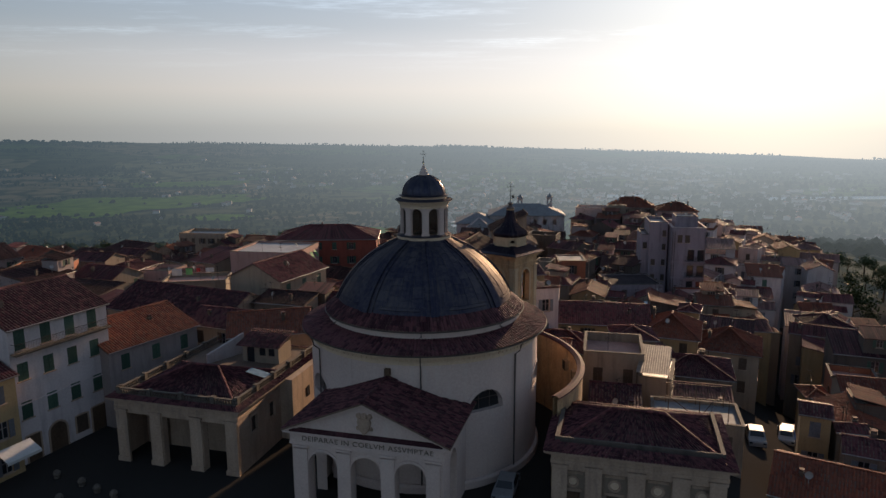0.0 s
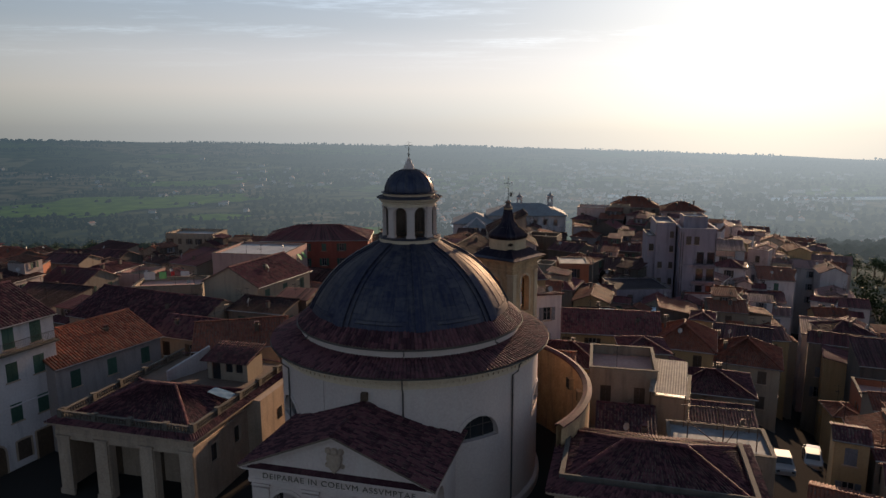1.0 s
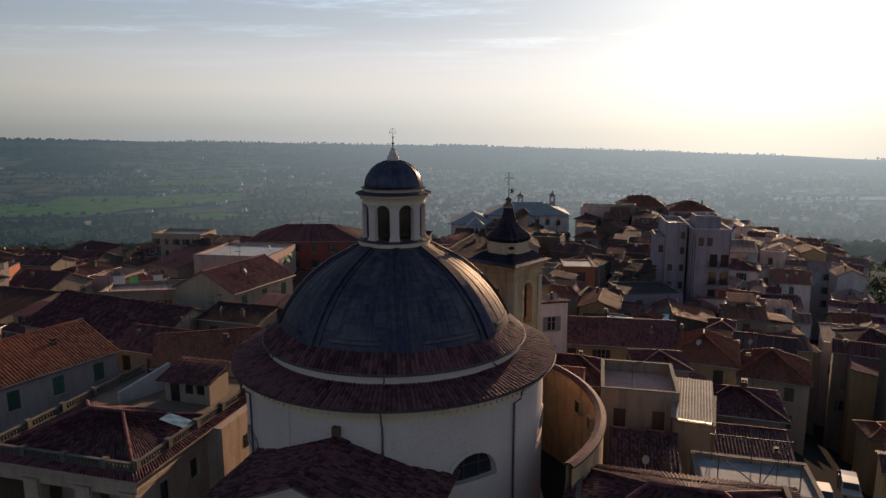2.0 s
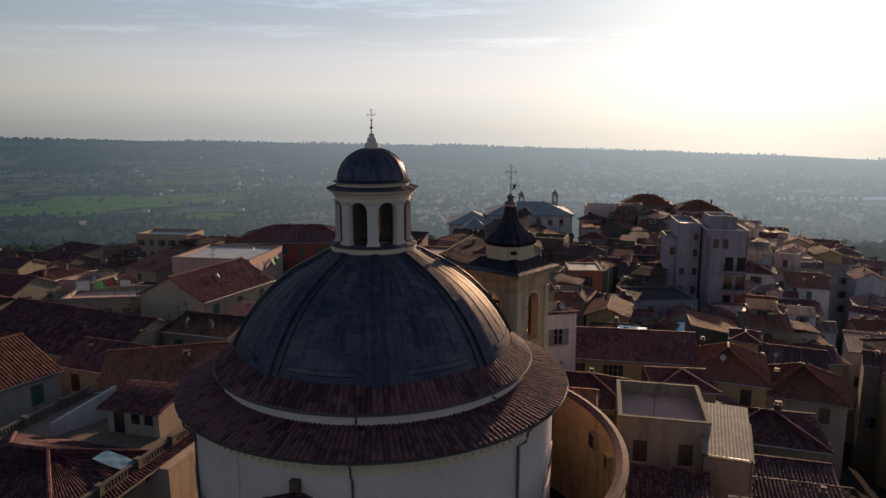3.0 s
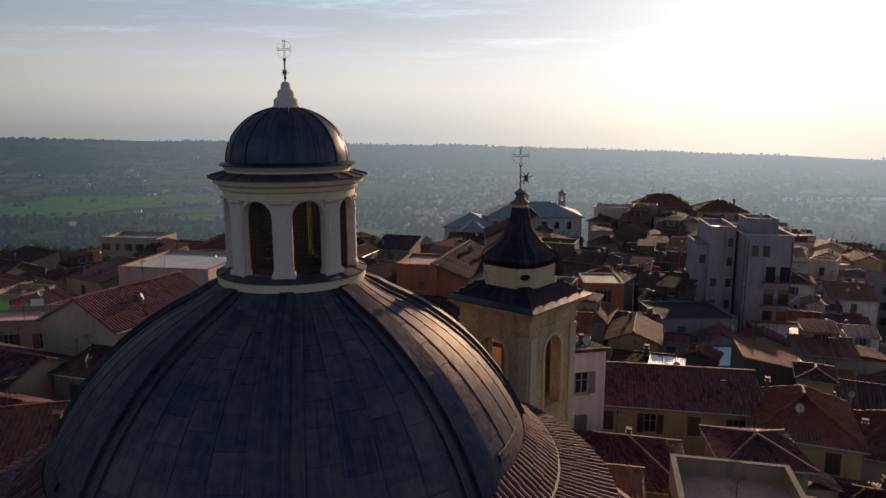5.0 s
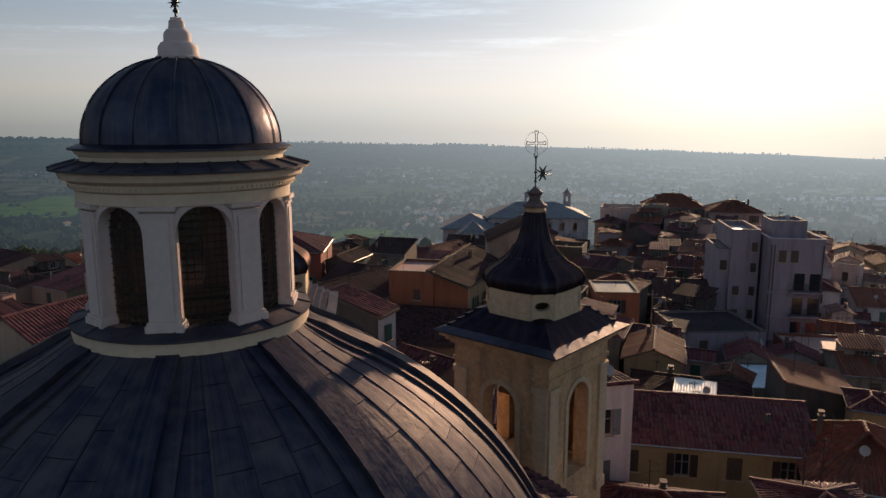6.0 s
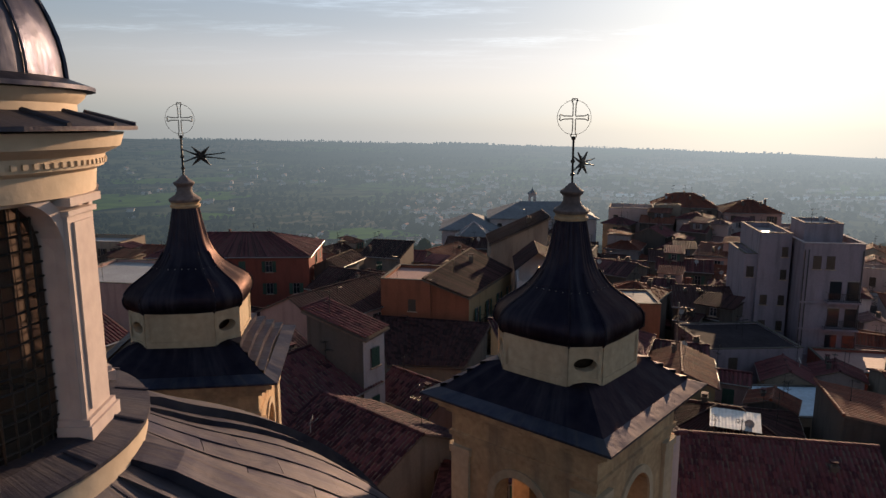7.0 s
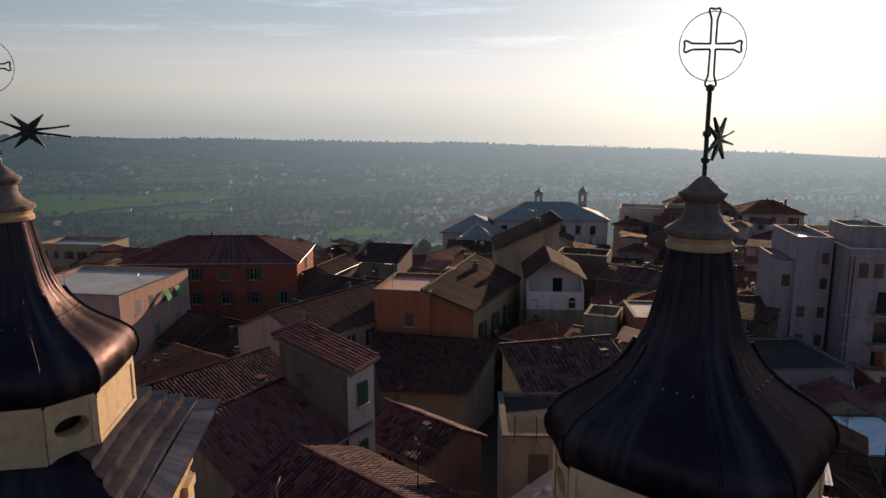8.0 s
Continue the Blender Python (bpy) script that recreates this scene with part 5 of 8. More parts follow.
    if x1 - x0 > y1 - y0:
        A, B = Vector((x0 + hd, (y0 + y1) / 2, top)), Vector((x1 - hd, (y0 + y1) / 2, top))
        sl = [(cc[0], cc[1], A, B), (cc[1], cc[2], B, B), (cc[2], cc[3], B, A), (cc[3], cc[0], A, A)]
    else:
        A, B = Vector(((x0 + x1) / 2, y0 + hd, top)), Vector(((x0 + x1) / 2, y1 - hd, top))
        sl = [(cc[0], cc[1], A, A), (cc[1], cc[2], A, B), (cc[2], cc[3], B, B), (cc[3], cc[0], B, A)]
    for a, b, c_, d in sl:
        quad(bm, (a, b, d, c_) if (d - c_).length > 1e-4 else (a, b, c_)) if (d - c_).length > 1e-4 else bm.faces.new([bm.verts.new(p) for p in (a, b, c_)])
    box(bm, X0 + .4, X1 - .4, Y0 + .4, Y1 - .4, 5.9, 6.06)
    rf = part("roof", bm, "mortar", t)
    bm = bmesh.new()
    for s in sl:
        tile_sheet(bm, *s, row=0.42, wide=0.25)
    part("tiles", bm, "tile_old", rf, kind="stuff")
    bm = bmesh.new()
    for p, q in ((A, B), (cc[0], A), (cc[1], B if x1 - x0 > y1 - y0 else A), (cc[2], B), (cc[3], A if x1 - x0 > y1 - y0 else B)):
        k = max(2, int((q - p).length / 0.4))
        for i in range(k):
            tube(bm, [p.lerp(q, i / k) + Vector((0, 0, .07)), p.lerp(q, (i + 1.06) / k) + Vector((0, 0, .05))], 0.13, 7)
    part("ridge_tiles", bm, "tile", rf, kind="stuff")
    return t


palazzo(-1, "stone palazzo with a pilastered portico, balustrade and hipped tile roof")
palazzo(1, "stone palazzo with tall doors, roundels and hipped tile roof")


# ---- ground ----
def roof_level(x, y):
    dip = 6.5 * math.exp(-((x + 19) ** 2 + (y - 128) ** 2) / 520) + 3.0 * smooth01((x - 24) / 12) * smooth01((92 - y) / 14) + 2.4 * math.exp(-((x - 28) ** 2 + (y - 106) ** 2) / 260)
    dip -= 9.0 * math.exp(-((x - 57) ** 2 + (y - 202) ** 2) / 620)
    dip += 0.095 * max(0, y - 132) * smooth01((-x - 12) / 22)
    dip += 0.16 * max(0, x - 30) * smooth01((170 - y) / 40)
    return 6.8 - dip - 0.045 * max(0, y - 75) - 0.09 * max(0, x - 12) - 0.035 * max(0, -x - 25)


def ground_z(x, y):
    d = math.hypot(x, y)
    town = -0.075 * max(0.0, y - 72) - 0.52 * max(0.0, x - 27) - 0.05 * max(0.0, -x - 35)
    town = max(town, -22)
    # distance outside the town's outline
    out = max(abs(x - (-10)) - 95 - 0.1 * y, y - 225, -120 - y)
    k = smooth01(out / 330)
    valley = -64 + 5 * noise.noise((x * 0.0012, y * 0.0012, 0)) + 2.0 * noise.noise((x * 0.006, y * 0.006, 3))
    if y > 900:
        # the far ridge, higher on the left, and the plain behind it
        az_ = math.atan2(x, y)
        top = -33 - 30 * az_ - 22 * max(0, az_ - 0.05) + 22 * max(0, -az_ - 0.05) + 2.5 * noise.noise((az_ * 14, 0, 7)) + 1.2 * noise.noise((az_ * 60, 0, 9))
        rise = smooth01((d - 950) / 1050)
        fall = smooth01((d - 2100) / 700)
        valley = valley + (top - valley) * rise
        valley = valley + (-300 - valley) * fall
    return town + (valley - town) * k


def make_ground():
    rad = [0, 8, 16, 24, 32, 40, 50, 60, 70, 80, 92, 105, 118, 132, 146, 160, 176, 192, 210, 230, 252, 276, 302, 330, 360, 400, 440, 490, 540, 600, 660, 730, 800, 880, 960, 1050, 1150, 1250, 1350, 1450, 1550, 1650, 1750, 1850, 1950, 2020, 2100, 2200, 2350, 2550, 2800, 3200, 3700, 4300, 4900]
    n = 240
    verts, faces = [], []
    for r in rad:
        for i in range(n):
            a = 2 * math.pi * i / n
            x, y = r * math.sin(a), 60 + r * math.cos(a)
            verts.append((x, y, ground_z(x, y) - 0.02))
    for k in range(len(rad) - 1):
        for i in range(n):
            j = (i + 1) % n
            faces.append((k * n + i, k * n + j, (k + 1) * n + j, (k + 1) * n + i))
    me = bpy.data.meshes.new("ground")
    me.from_pydata(verts, [], faces)
    me.polygons.foreach_set("use_smooth", [True] * len(faces))
    return me


def land_material(name, near=False, tree=False, green=False):
    """Fields, woods and hedges of the valley; distance haze is painted into the far land's emission."""
    m = bpy.data.materials.new(name)
    m.use_nodes = True
    nt = m.node_tree
    n, l = nt.nodes, nt.links
    bsdf, out = n["Principled BSDF"], n["Material Output"]
    geo = n.new("ShaderNodeNewGeometry")
    mp = n.new("ShaderNodeMapping")
    mp.inputs["Scale"].default_value = (0.0042, 0.0052, 0.0)
    l.new(geo.outputs["Position"], mp.inputs["Vector"])
    if tree or green:
        r = ramp_node(nt, [(0.3, (0.04, 0.085, 0.014)), (0.7, (0.09, 0.165, 0.024))] if green else [(0.3, (0.018, 0.027, 0.013)), (0.7, (0.04, 0.05, 0.026))])
        nz = n.new("ShaderNodeTexNoise")
        nz.inputs["Scale"].default_value = 0.05
        l.new(geo.outputs["Position"], nz.inputs["Vector"])
        l.new(nz.outputs["Fac"], r.inputs["Fac"])
        col = r.outputs["Color"]
    else:
        vo = n.new("ShaderNodeTexVoronoi")
        vo.inputs["Scale"].default_value = 1.0
        l.new(mp.outputs["Vector"], vo.inputs["Vector"])
        sep = n.new("ShaderNodeSeparateColor")
        l.new(vo.outputs["Color"], sep.inputs["Color"])
        r = ramp_node(nt, [(0.0, (0.03, 0.04, 0.022)), (0.25, (0.07, 0.08, 0.04)), (0.45, (0.13, 0.115, 0.075)), (0.62, (0.05, 0.075, 0.028)), (0.8, (0.07, 0.13, 0.028)), (1.0, (0.15, 0.13, 0.10))])
        l.new(sep.outputs["Red"], r.inputs["Fac"])
        nz = n.new("ShaderNodeTexNoise")
        nz.inputs["Scale"].default_value, nz.inputs["Detail"].default_value = 0.035, 8
        l.new(geo.outputs["Position"], nz.inputs["Vector"])
        rr = ramp_node(nt, [(0.45, (0, 0, 0)), (0.6, (1, 1, 1))])
        l.new(nz.outputs["Fac"], rr.inputs["Fac"])
        mx = n.new("ShaderNodeMix")
        mx.data_type = "RGBA"
        l.new(rr.outputs["Color"], mx.inputs["Factor"])
        l.new(r.outputs["Color"], mx.inputs["A"])
        mx.inputs["B"].default_value = (0.022, 0.03, 0.015, 1)
        col = mx.outputs["Result"]
        # streets and yards of the town
        ln = n.new("ShaderNodeVectorMath")
        ln.operation = "LENGTH"
        l.new(geo.outputs["Position"], ln.inputs[0])
        tr = n.new("ShaderNodeMapRange")
        tr.inputs["From Min"].default_value, tr.inputs["From Max"].default_value = 215, 260
        l.new(ln.outputs["Value"], tr.inputs["Value"])
        mt = n.new("ShaderNodeMix")
        mt.data_type = "RGBA"
        l.new(tr.outputs["Result"], mt.inputs["Factor"])
        mt.inputs["A"].default_value = (0.035, 0.032, 0.03, 1)
        l.new(col, mt.inputs["B"])
        col = mt.outputs["Result"]
    l.new(col, bsdf.inputs["Base Color"])
    bsdf.inputs["Roughness"].default_value = 0.95
    bsdf.inputs["Specular IOR Level"].default_value = 0.0
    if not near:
        # haze mixed in as emission, growing with distance from the origin
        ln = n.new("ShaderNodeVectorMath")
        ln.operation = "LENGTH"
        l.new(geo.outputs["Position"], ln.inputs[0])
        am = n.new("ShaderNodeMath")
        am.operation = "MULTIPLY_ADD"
        am.inputs[1].default_value, am.inputs[2].default_value = -1 / HAZE_FADE[1], HAZE_FADE[0] / HAZE_FADE[1]
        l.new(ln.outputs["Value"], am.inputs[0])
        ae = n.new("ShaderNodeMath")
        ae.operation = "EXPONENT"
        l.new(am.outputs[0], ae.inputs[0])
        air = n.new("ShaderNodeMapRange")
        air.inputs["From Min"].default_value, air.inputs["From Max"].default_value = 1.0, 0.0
        air.inputs["To Max"].default_value = HAZE_FADE[2]
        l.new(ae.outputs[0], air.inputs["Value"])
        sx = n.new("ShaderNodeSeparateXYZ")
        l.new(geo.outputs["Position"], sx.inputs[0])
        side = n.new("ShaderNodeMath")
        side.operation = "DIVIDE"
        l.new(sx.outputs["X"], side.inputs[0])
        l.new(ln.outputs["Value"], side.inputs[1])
        sr = ramp_node(nt, [(0.24, HAZE_GLOW_L), (0.68, HAZE_GLOW_R)])
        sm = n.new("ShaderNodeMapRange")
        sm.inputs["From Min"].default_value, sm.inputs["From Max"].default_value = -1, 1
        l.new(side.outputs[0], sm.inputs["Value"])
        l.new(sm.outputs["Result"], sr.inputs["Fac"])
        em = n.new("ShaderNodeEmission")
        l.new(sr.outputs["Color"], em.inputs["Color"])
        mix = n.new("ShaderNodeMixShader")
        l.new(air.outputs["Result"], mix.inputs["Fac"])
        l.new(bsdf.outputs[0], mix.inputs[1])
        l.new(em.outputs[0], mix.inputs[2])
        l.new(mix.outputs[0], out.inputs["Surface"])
    return m


# painted haze glow: start, spread and limit by distance, then left and right tint
HAZE_FADE = (200, 1150, 0.97)
HAZE_GLOW_L, HAZE_GLOW_R = (0.054, 0.082, 0.100), (0.335, 0.395, 0.415)
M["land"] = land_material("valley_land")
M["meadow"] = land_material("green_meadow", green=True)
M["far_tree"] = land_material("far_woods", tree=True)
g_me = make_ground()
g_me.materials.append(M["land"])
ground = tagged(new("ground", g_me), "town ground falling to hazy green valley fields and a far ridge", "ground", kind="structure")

# ---- houses ----
def window_mesh(w, h, shutter, open_leaves, frame_mat="stone", awning=None):
    """A window seen from the street: frame, pane, two leaves of shutter. Local x along the wall, y into it, origin at the sill's middle."""
    bm = bmesh.new()
    hw = w / 2
    # pane and casement, set back
    quad(bm, ((-hw, 0.14, 0), (hw, 0.14, 0), (hw, 0.14, h), (-hw, 0.14, h)), 1)
    for x0, x1, z0, z1 in ((-hw, -hw + 0.06, 0, h), (hw - 0.06, hw, 0, h), (-0.035, 0.035, 0, h), (-hw, hw, 0, 0.06), (-hw, hw, h - 0.06, h), (-hw, hw, h * 0.6, h * 0.6 + 0.04)):
        box(bm, x0, x1, 0.09, 0.136, z0, z1, 2)
    # stone sill and lintel
    box(bm, -hw - 0.12, hw + 0.12, -0.10, 0.10, -0.09, -0.002, 0)
    for s in (-1, 1):
        if open_leaves:
            x0, x1 = (hw + 0.02, hw + 0.02 + hw) if s > 0 else (-hw - 0.02 - hw, -hw - 0.02)
            y0, y1 = -0.065, -0.02
        else:
            x0, x1 = (0.004, hw) if s > 0 else (-hw, -0.004)
            y0, y1 = 0.0, 0.045
        box(bm, x0, x1, y0, y1, 0, h, 3)
        k = max(4, int(h / 0.14))
        for i in range(k):
            z = 0.05 + (h - 0.1) * i / k
            box(bm, x0 + 0.05, x1 - 0.05, y0 - 0.014, y0 - 0.001, z, z + (h - 0.1) / k * 0.55, 3)
    me = bpy.data.meshes.new("window")
    bm.to_mesh(me)
    bm.free()
    for k in (frame_mat, "glass", "grey", shutter):
        me.materials.append(M[k])
    return me


WINS = {}


def window_for(w, h, shutter, opened):
    key = (round(w, 2), round(h, 2), shutter, opened)
    if key not in WINS:
        WINS[key] = window_mesh(w, h, shutter, opened)
    return WINS[key]


def antenna_mesh(seed):
    r = random.Random(seed)
    bm = bmesh.new()
    h = r.uniform(1.6, 2.6)
    tube(bm, [(0, 0, -0.3), (0, 0, h)], 0.022, 5)
    a = r.uniform(0, 3.14)
    for k, z in enumerate((h - 0.1, h - 0.7)):
        L = r.uniform(0.5, 0.8)
        d = Vector((math.cos(a + k), math.sin(a + k), 0.1))
        s = Vector((-d.y, d.x, 0))
        tube(bm, [Vector((0, 0, z)) - d * 0.2, Vector((0, 0, z)) + d * L], 0.014, 4)
        for i in range(6):
            c = Vector((0, 0, z)) + d * (L * i / 5)
            tube(bm, [c - s * (0.32 - 0.03 * i), c + s * (0.32 - 0.03 * i)], 0.008, 4)
    return link_mesh("antenna", bm, "iron")


def chimney_mesh(seed):
    r = random.Random(seed)
    bm = bmesh.new()
    w, h = r.uniform(0.16, 0.26), r.uniform(0.3, 0.65)
    box(bm, -w, w, -w * 0.8, w * 0.8, -0.8, h)
    box(bm, -w - 0.07, w + 0.07, -w * 0.8 - 0.07, w * 0.8 + 0.07, h, h + 0.09)
    for s in (-1, 1):
        box(bm, s * w * 0.55 - 0.06, s * w * 0.55 + 0.06, -w * 0.7, w * 0.7, h + 0.09, h + 0.3)
    box(bm, -w - 0.05, w + 0.05, -w * 0.8 - 0.05, w * 0.8 + 0.05, h + 0.3, h + 0.37, 1)
    return link_mesh("chimney", bm, ["dark_wall", "tile"])


def dish_mesh():
    bm = bmesh.new()
    m = Matrix.Rotation(radians(-65), 4, "X")
    rev(bm, [(0.001, 0), (0.15, 0.015), (0.31, 0.075), (0.32, 0.09), (0.15, 0.03), (0.001, 0.015)], 14, m=Matrix.Translation((0, -0.1, 0.7)) @ m)
    tube(bm, [(0, 0, -0.3), (0, 0, 0.7)], 0.03, 5)
    tube(bm, [(0, -0.1, 0.55), (0, -0.45, 0.85)], 0.015, 4)
    return link_mesh("satellite_dish", bm, "flat_roof")


ANTS = [antenna_mesh(i) for i in range(5)]
CHIMS = [chimney_mesh(i) for i in range(5)]
DISH = dish_mesh()


def ring_box(bm, hx, hy, t, z0, z1):
    """A closed rectangular kerb, t thick."""
    loops = [[bm.verts.new((sx * (hx - i), sy * (hy - i), z)) for sx, sy in ((-1, -1), (1, -1), (1, 1), (-1, 1))] for i, z in ((0, z0), (0, z1), (t, z1), (t, z0))]
    for k in range(4):
        a, b = loops[k], loops[(k + 1) % 4]
        for i in range(4):
            j = (i + 1) % 4
            bm.faces.new((a[i], a[j], b[j], b[i]))


def wall_windows(rng, w, z0, z1, size, storey, gap, skip=0.12):
    """Openings of a house front in rows and columns."""
    ops = []
    nz = min(3, max(1, int((z1 - z0 - 0.5) / storey)))
    nx = max(1, int((w - 0.8) / gap))
    for i in range(nx):
        u = w * (i + 0.5) / nx
        for k in range(nz):
            s = z1 - 0.75 - size[1] - k * storey
            if s > z0 + 0.4 and rng.random() > skip:
                ops.append((u, size[0] / 2, s, s + size[1], 0.0))
    return ops


def house(x, y, w, d, rot, z0, eave, roof="gable", rise=1.8, wall="beige", tile="tile", along="x", row=0.0, seed=0, shutter="brown_shutter",
          size=(0.95, 1.55), storey=3.1, gap=2.6, label="", over=0.35, sides="fblr", ops_front=None, antennas=1, chimneys=1, opened=0.5, parapet=0.7, group="town houses", floor="flat_roof", extra=0.0):
    rng = random.Random(seed * 7 + int(x * 10) + int(y * 3))
    words = {"white": "white", "grey": "grey", "yellow": "yellow", "beige": "beige", "orange": "orange", "red": "dark red", "pink": "pink", "lilac": "mauve-grey", "ochre": "ochre", "dark_wall": "mossy dark", "old_wall": "grimy brown", "pale_pink": "pale pink", "pale_grey": "pale grey", "cream_wall": "cream"}
    label = label or "%s plastered town house with %s" % (words[wall], "a flat roof terrace" if roof == "flat" else "a low clay-tile roof")
    h = thing("house", pose(x, y, 0, 0, 0, rot), label, "house", group)
    hw, hd = w / 2, d / 2
    bm = bmesh.new()
    wins = []
    faces = {"f": ((-hw, -hd, 0), (1, 0, 0), (0, -1, 0), w), "b": ((hw, hd, 0), (-1, 0, 0), (0, 1, 0), w), "l": ((-hw, hd, 0), (0, -1, 0), (-1, 0, 0), d), "r": ((hw, -hd, 0), (0, 1, 0), (1, 0, 0), d)}
    for s, (o, ux, n, L) in faces.items():
        f = plane_map(o, ux, n)
        ops = []
        if s in sides:
            ops = wall_windows(rng, L, z0, eave, size, storey, gap)
        if s == "f" and ops_front is not None:
            ops = ops_front
        top = eave
        pierced(bm, f, 0, L, z0, top, ops, 0.2)
        turn = {"f": 0, "b": 180, "l": -90, "r": 90}[s]
        for op in ops:
            p = f(op[0], op[2], 0)
            wins.append((pose(p.x, p.y, p.z, 0, 0, turn), op))
    # gable ends and roof
    ridge = eave + rise
    sl = []
    if roof == "gable":
        if along == "x":
            for s in (-1, 1):
                bm.faces.new([bm.verts.new(p) for p in ((s * hw, -hd, eave), (s * hw, hd, eave), (s * hw, 0, ridge))])
            k = rise / hd * over
            sl = [((-hw - over * .6, -hd - over, eave - k), (hw + over * .6, -hd - over, eave - k), (-hw - over * .6, 0, ridge), (hw + over * .6, 0, ridge)),
                  ((hw + over * .6, hd + over, eave - k), (-hw - over * .6, hd + over, eave - k), (hw + over * .6, 0, ridge), (-hw - over * .6, 0, ridge))]
        else:
            for s in (-1, 1):
                bm.faces.new([bm.verts.new(p) for p in ((-hw, s * hd, eave), (hw, s * hd, eave), (0, s * hd, ridge))])
            k = rise / hw * over
            sl = [((hw + over, -hd - over * .6, eave - k), (hw + over, hd + over * .6, eave - k), (0, -hd - over * .6, ridge), (0, hd + over * .6, ridge)),
                  ((-hw - over, hd + over * .6, eave - k), (-hw - over, -hd - over * .6, eave - k), (0, hd + over * .6, ridge), (0, -hd - over * .6, ridge))]
    elif roof == "hip":
        q = min(hw, hd)
        k = rise / q * over
        X, Y = hw + over, hd + over
        A, B = ((-hw + q, 0, ridge), (hw - q, 0, ridge)) if hw >= hd else ((0, -hd + q, ridge), (0, hd - q, ridge))
        c = [(-X, -Y, eave - k), (X, -Y, eave - k), (X, Y, eave - k), (-X, Y, eave - k)]
        if hw >= hd:
            sl = [(c[0], c[1], A, B), (c[1], c[2], B, B), (c[2], c[3], B, A), (c[3], c[0], A, A)]
        else:
            sl = [(c[0], c[1], A, A), (c[1], c[2], A, B), (c[2], c[3], B, B), (c[3], c[0], B, A)]
    elif roof in ("shed", "shed_back"):
        # shed: low in front; shed_back: low behind
        s = 1 if roof == "shed" else -1
        for e in (-1, 1):
            bm.faces.new([bm.verts.new(p) for p in ((e * hw, -s * hd, eave), (e * hw, s * hd, eave), (e * hw, s * hd, ridge))])
        quad(bm, ((-hw, s * hd, eave), (hw, s * hd, eave), (hw, s * hd, ridge), (-hw, s * hd, ridge)))
        k = rise / d * over
        sl = [(((-hw - over * .6), -s * (hd + over), eave - k), (hw + over * .6, -s * (hd + over), eave - k), (-hw - over * .6, s * (hd + 0.1), ridge), (hw + over * .6, s * (hd + 0.1), ridge))]
    part("house_body", bm, wall, h)
    if roof == "flat":
        bm = bmesh.new()
        box(bm, -hw + 0.2, hw - 0.2, -hd + 0.2, hd - 0.2, eave - 0.25, eave - 0.004)
        rf = part("roof", bm, floor, h)
        bm = bmesh.new()
        ring_box(bm, hw, hd, 0.2, eave - 0.01, eave + parapet)
        par = part("parapet", bm, wall, h)
        bm = bmesh.new()
        ring_box(bm, hw + 0.05, hd + 0.05, 0.3, eave + parapet, eave + parapet + 0.07)
        part("coping", bm, "old_stone", par)
    else:
        bm = bmesh.new()
        for a, b, c, e in sl:
            pts = [Vector(p) for p in (a, b, e, c)]
            if (pts[2] - pts[3]).length < 1e-4:
                pts = pts[:3]
            lo = [bm.verts.new(p - Vector((0, 0, 0.12))) for p in pts]
            hi = [bm.verts.new(p) for p in pts]
            bm.faces.new(hi)
            bm.faces.new(lo[::-1])
            for i in range(len(pts)):
                j = (i + 1) % len(pts)
                bm.faces.new((lo[i], lo[j], hi[j], hi[i]))
        rf = part("roof", bm, "mortar", h)
        bm = bmesh.new()
        for a, b, c, e in sl:
            tile_sheet(bm, a, b, c, e, row=row, rng=rng, wide=0.27 if row else 0.34)
        part("tiles", bm, tile, rf, kind="stuff")
        # ridge tiles
        bm = bmesh.new()
        done = set()
        for a, b, c, e in sl:
            for p, q in ((c, e), (a, c), (b, e)):
                key = tuple(sorted((tuple(round(v, 2) for v in p), tuple(round(v, 2) for v in q))))
                if key in done or (Vector(p) - Vector(q)).length < 0.5 or (p, q) != (c, e) and roof != "hip":
                    continue
                done.add(key)
                p, q = Vector(p), Vector(q)
                k = max(2, int((q - p).length / 0.42))
                for i in range(k):
                    tube(bm, [p.lerp(q, i / k) + Vector((0, 0, 0.03)), p.lerp(q, (i + 1.05) / k) + Vector((0, 0, 0.0))], 0.135 - 0.004 * (i % 2), 6)
        part("ridge_tiles", bm, tile, rf, kind="stuff")
        for a, b, c, e in sl:
            p, q = Vector(a), Vector(b)
            bm = bmesh.new()
            tube(bm, [p + Vector((0, 0, -0.02)), q + Vector((0, 0, -0.05))], 0.06, 6)
            part("gutter", bm, "gutter", rf)
        for i in range(chimneys):
            u = rng.uniform(-0.7, 0.7)
            v = rng.choice((-0.45, 0.4, 0.25))
            part("chimney", CHIMS[rng.randrange(5)], None, h, m=pose(u * hw, v * hd, eave + rise * (1 - abs(v)) * (0.9 if roof != "shed" else 0.6), 0, 0, rng.choice((0, 90))))
    if roof != "flat" and rng.random() < extra:
        # a lean-to against the front or side
        lw, ld, lz = rng.uniform(0.35, 0.6) * w, rng.uniform(1.6, 2.8), eave - rng.uniform(1.6, 3.4)
        u = rng.uniform(-0.5, 0.5) * (w - lw)
        bm = bmesh.new()
        box(bm, u - lw / 2, u + lw / 2, -hd - ld, -hd + 0.05, z0, lz)
        lean = part("lean_to", bm, wall, h)
        e = [(u - lw / 2 - .2, -hd - ld - .25, lz - 0.05), (u + lw / 2 + .2, -hd - ld - .25, lz - 0.05), (u - lw / 2 - .2, -hd - 0.03, lz + 0.75), (u + lw / 2 + .2, -hd - 0.03, lz + 0.75)]
        bm = bmesh.new()
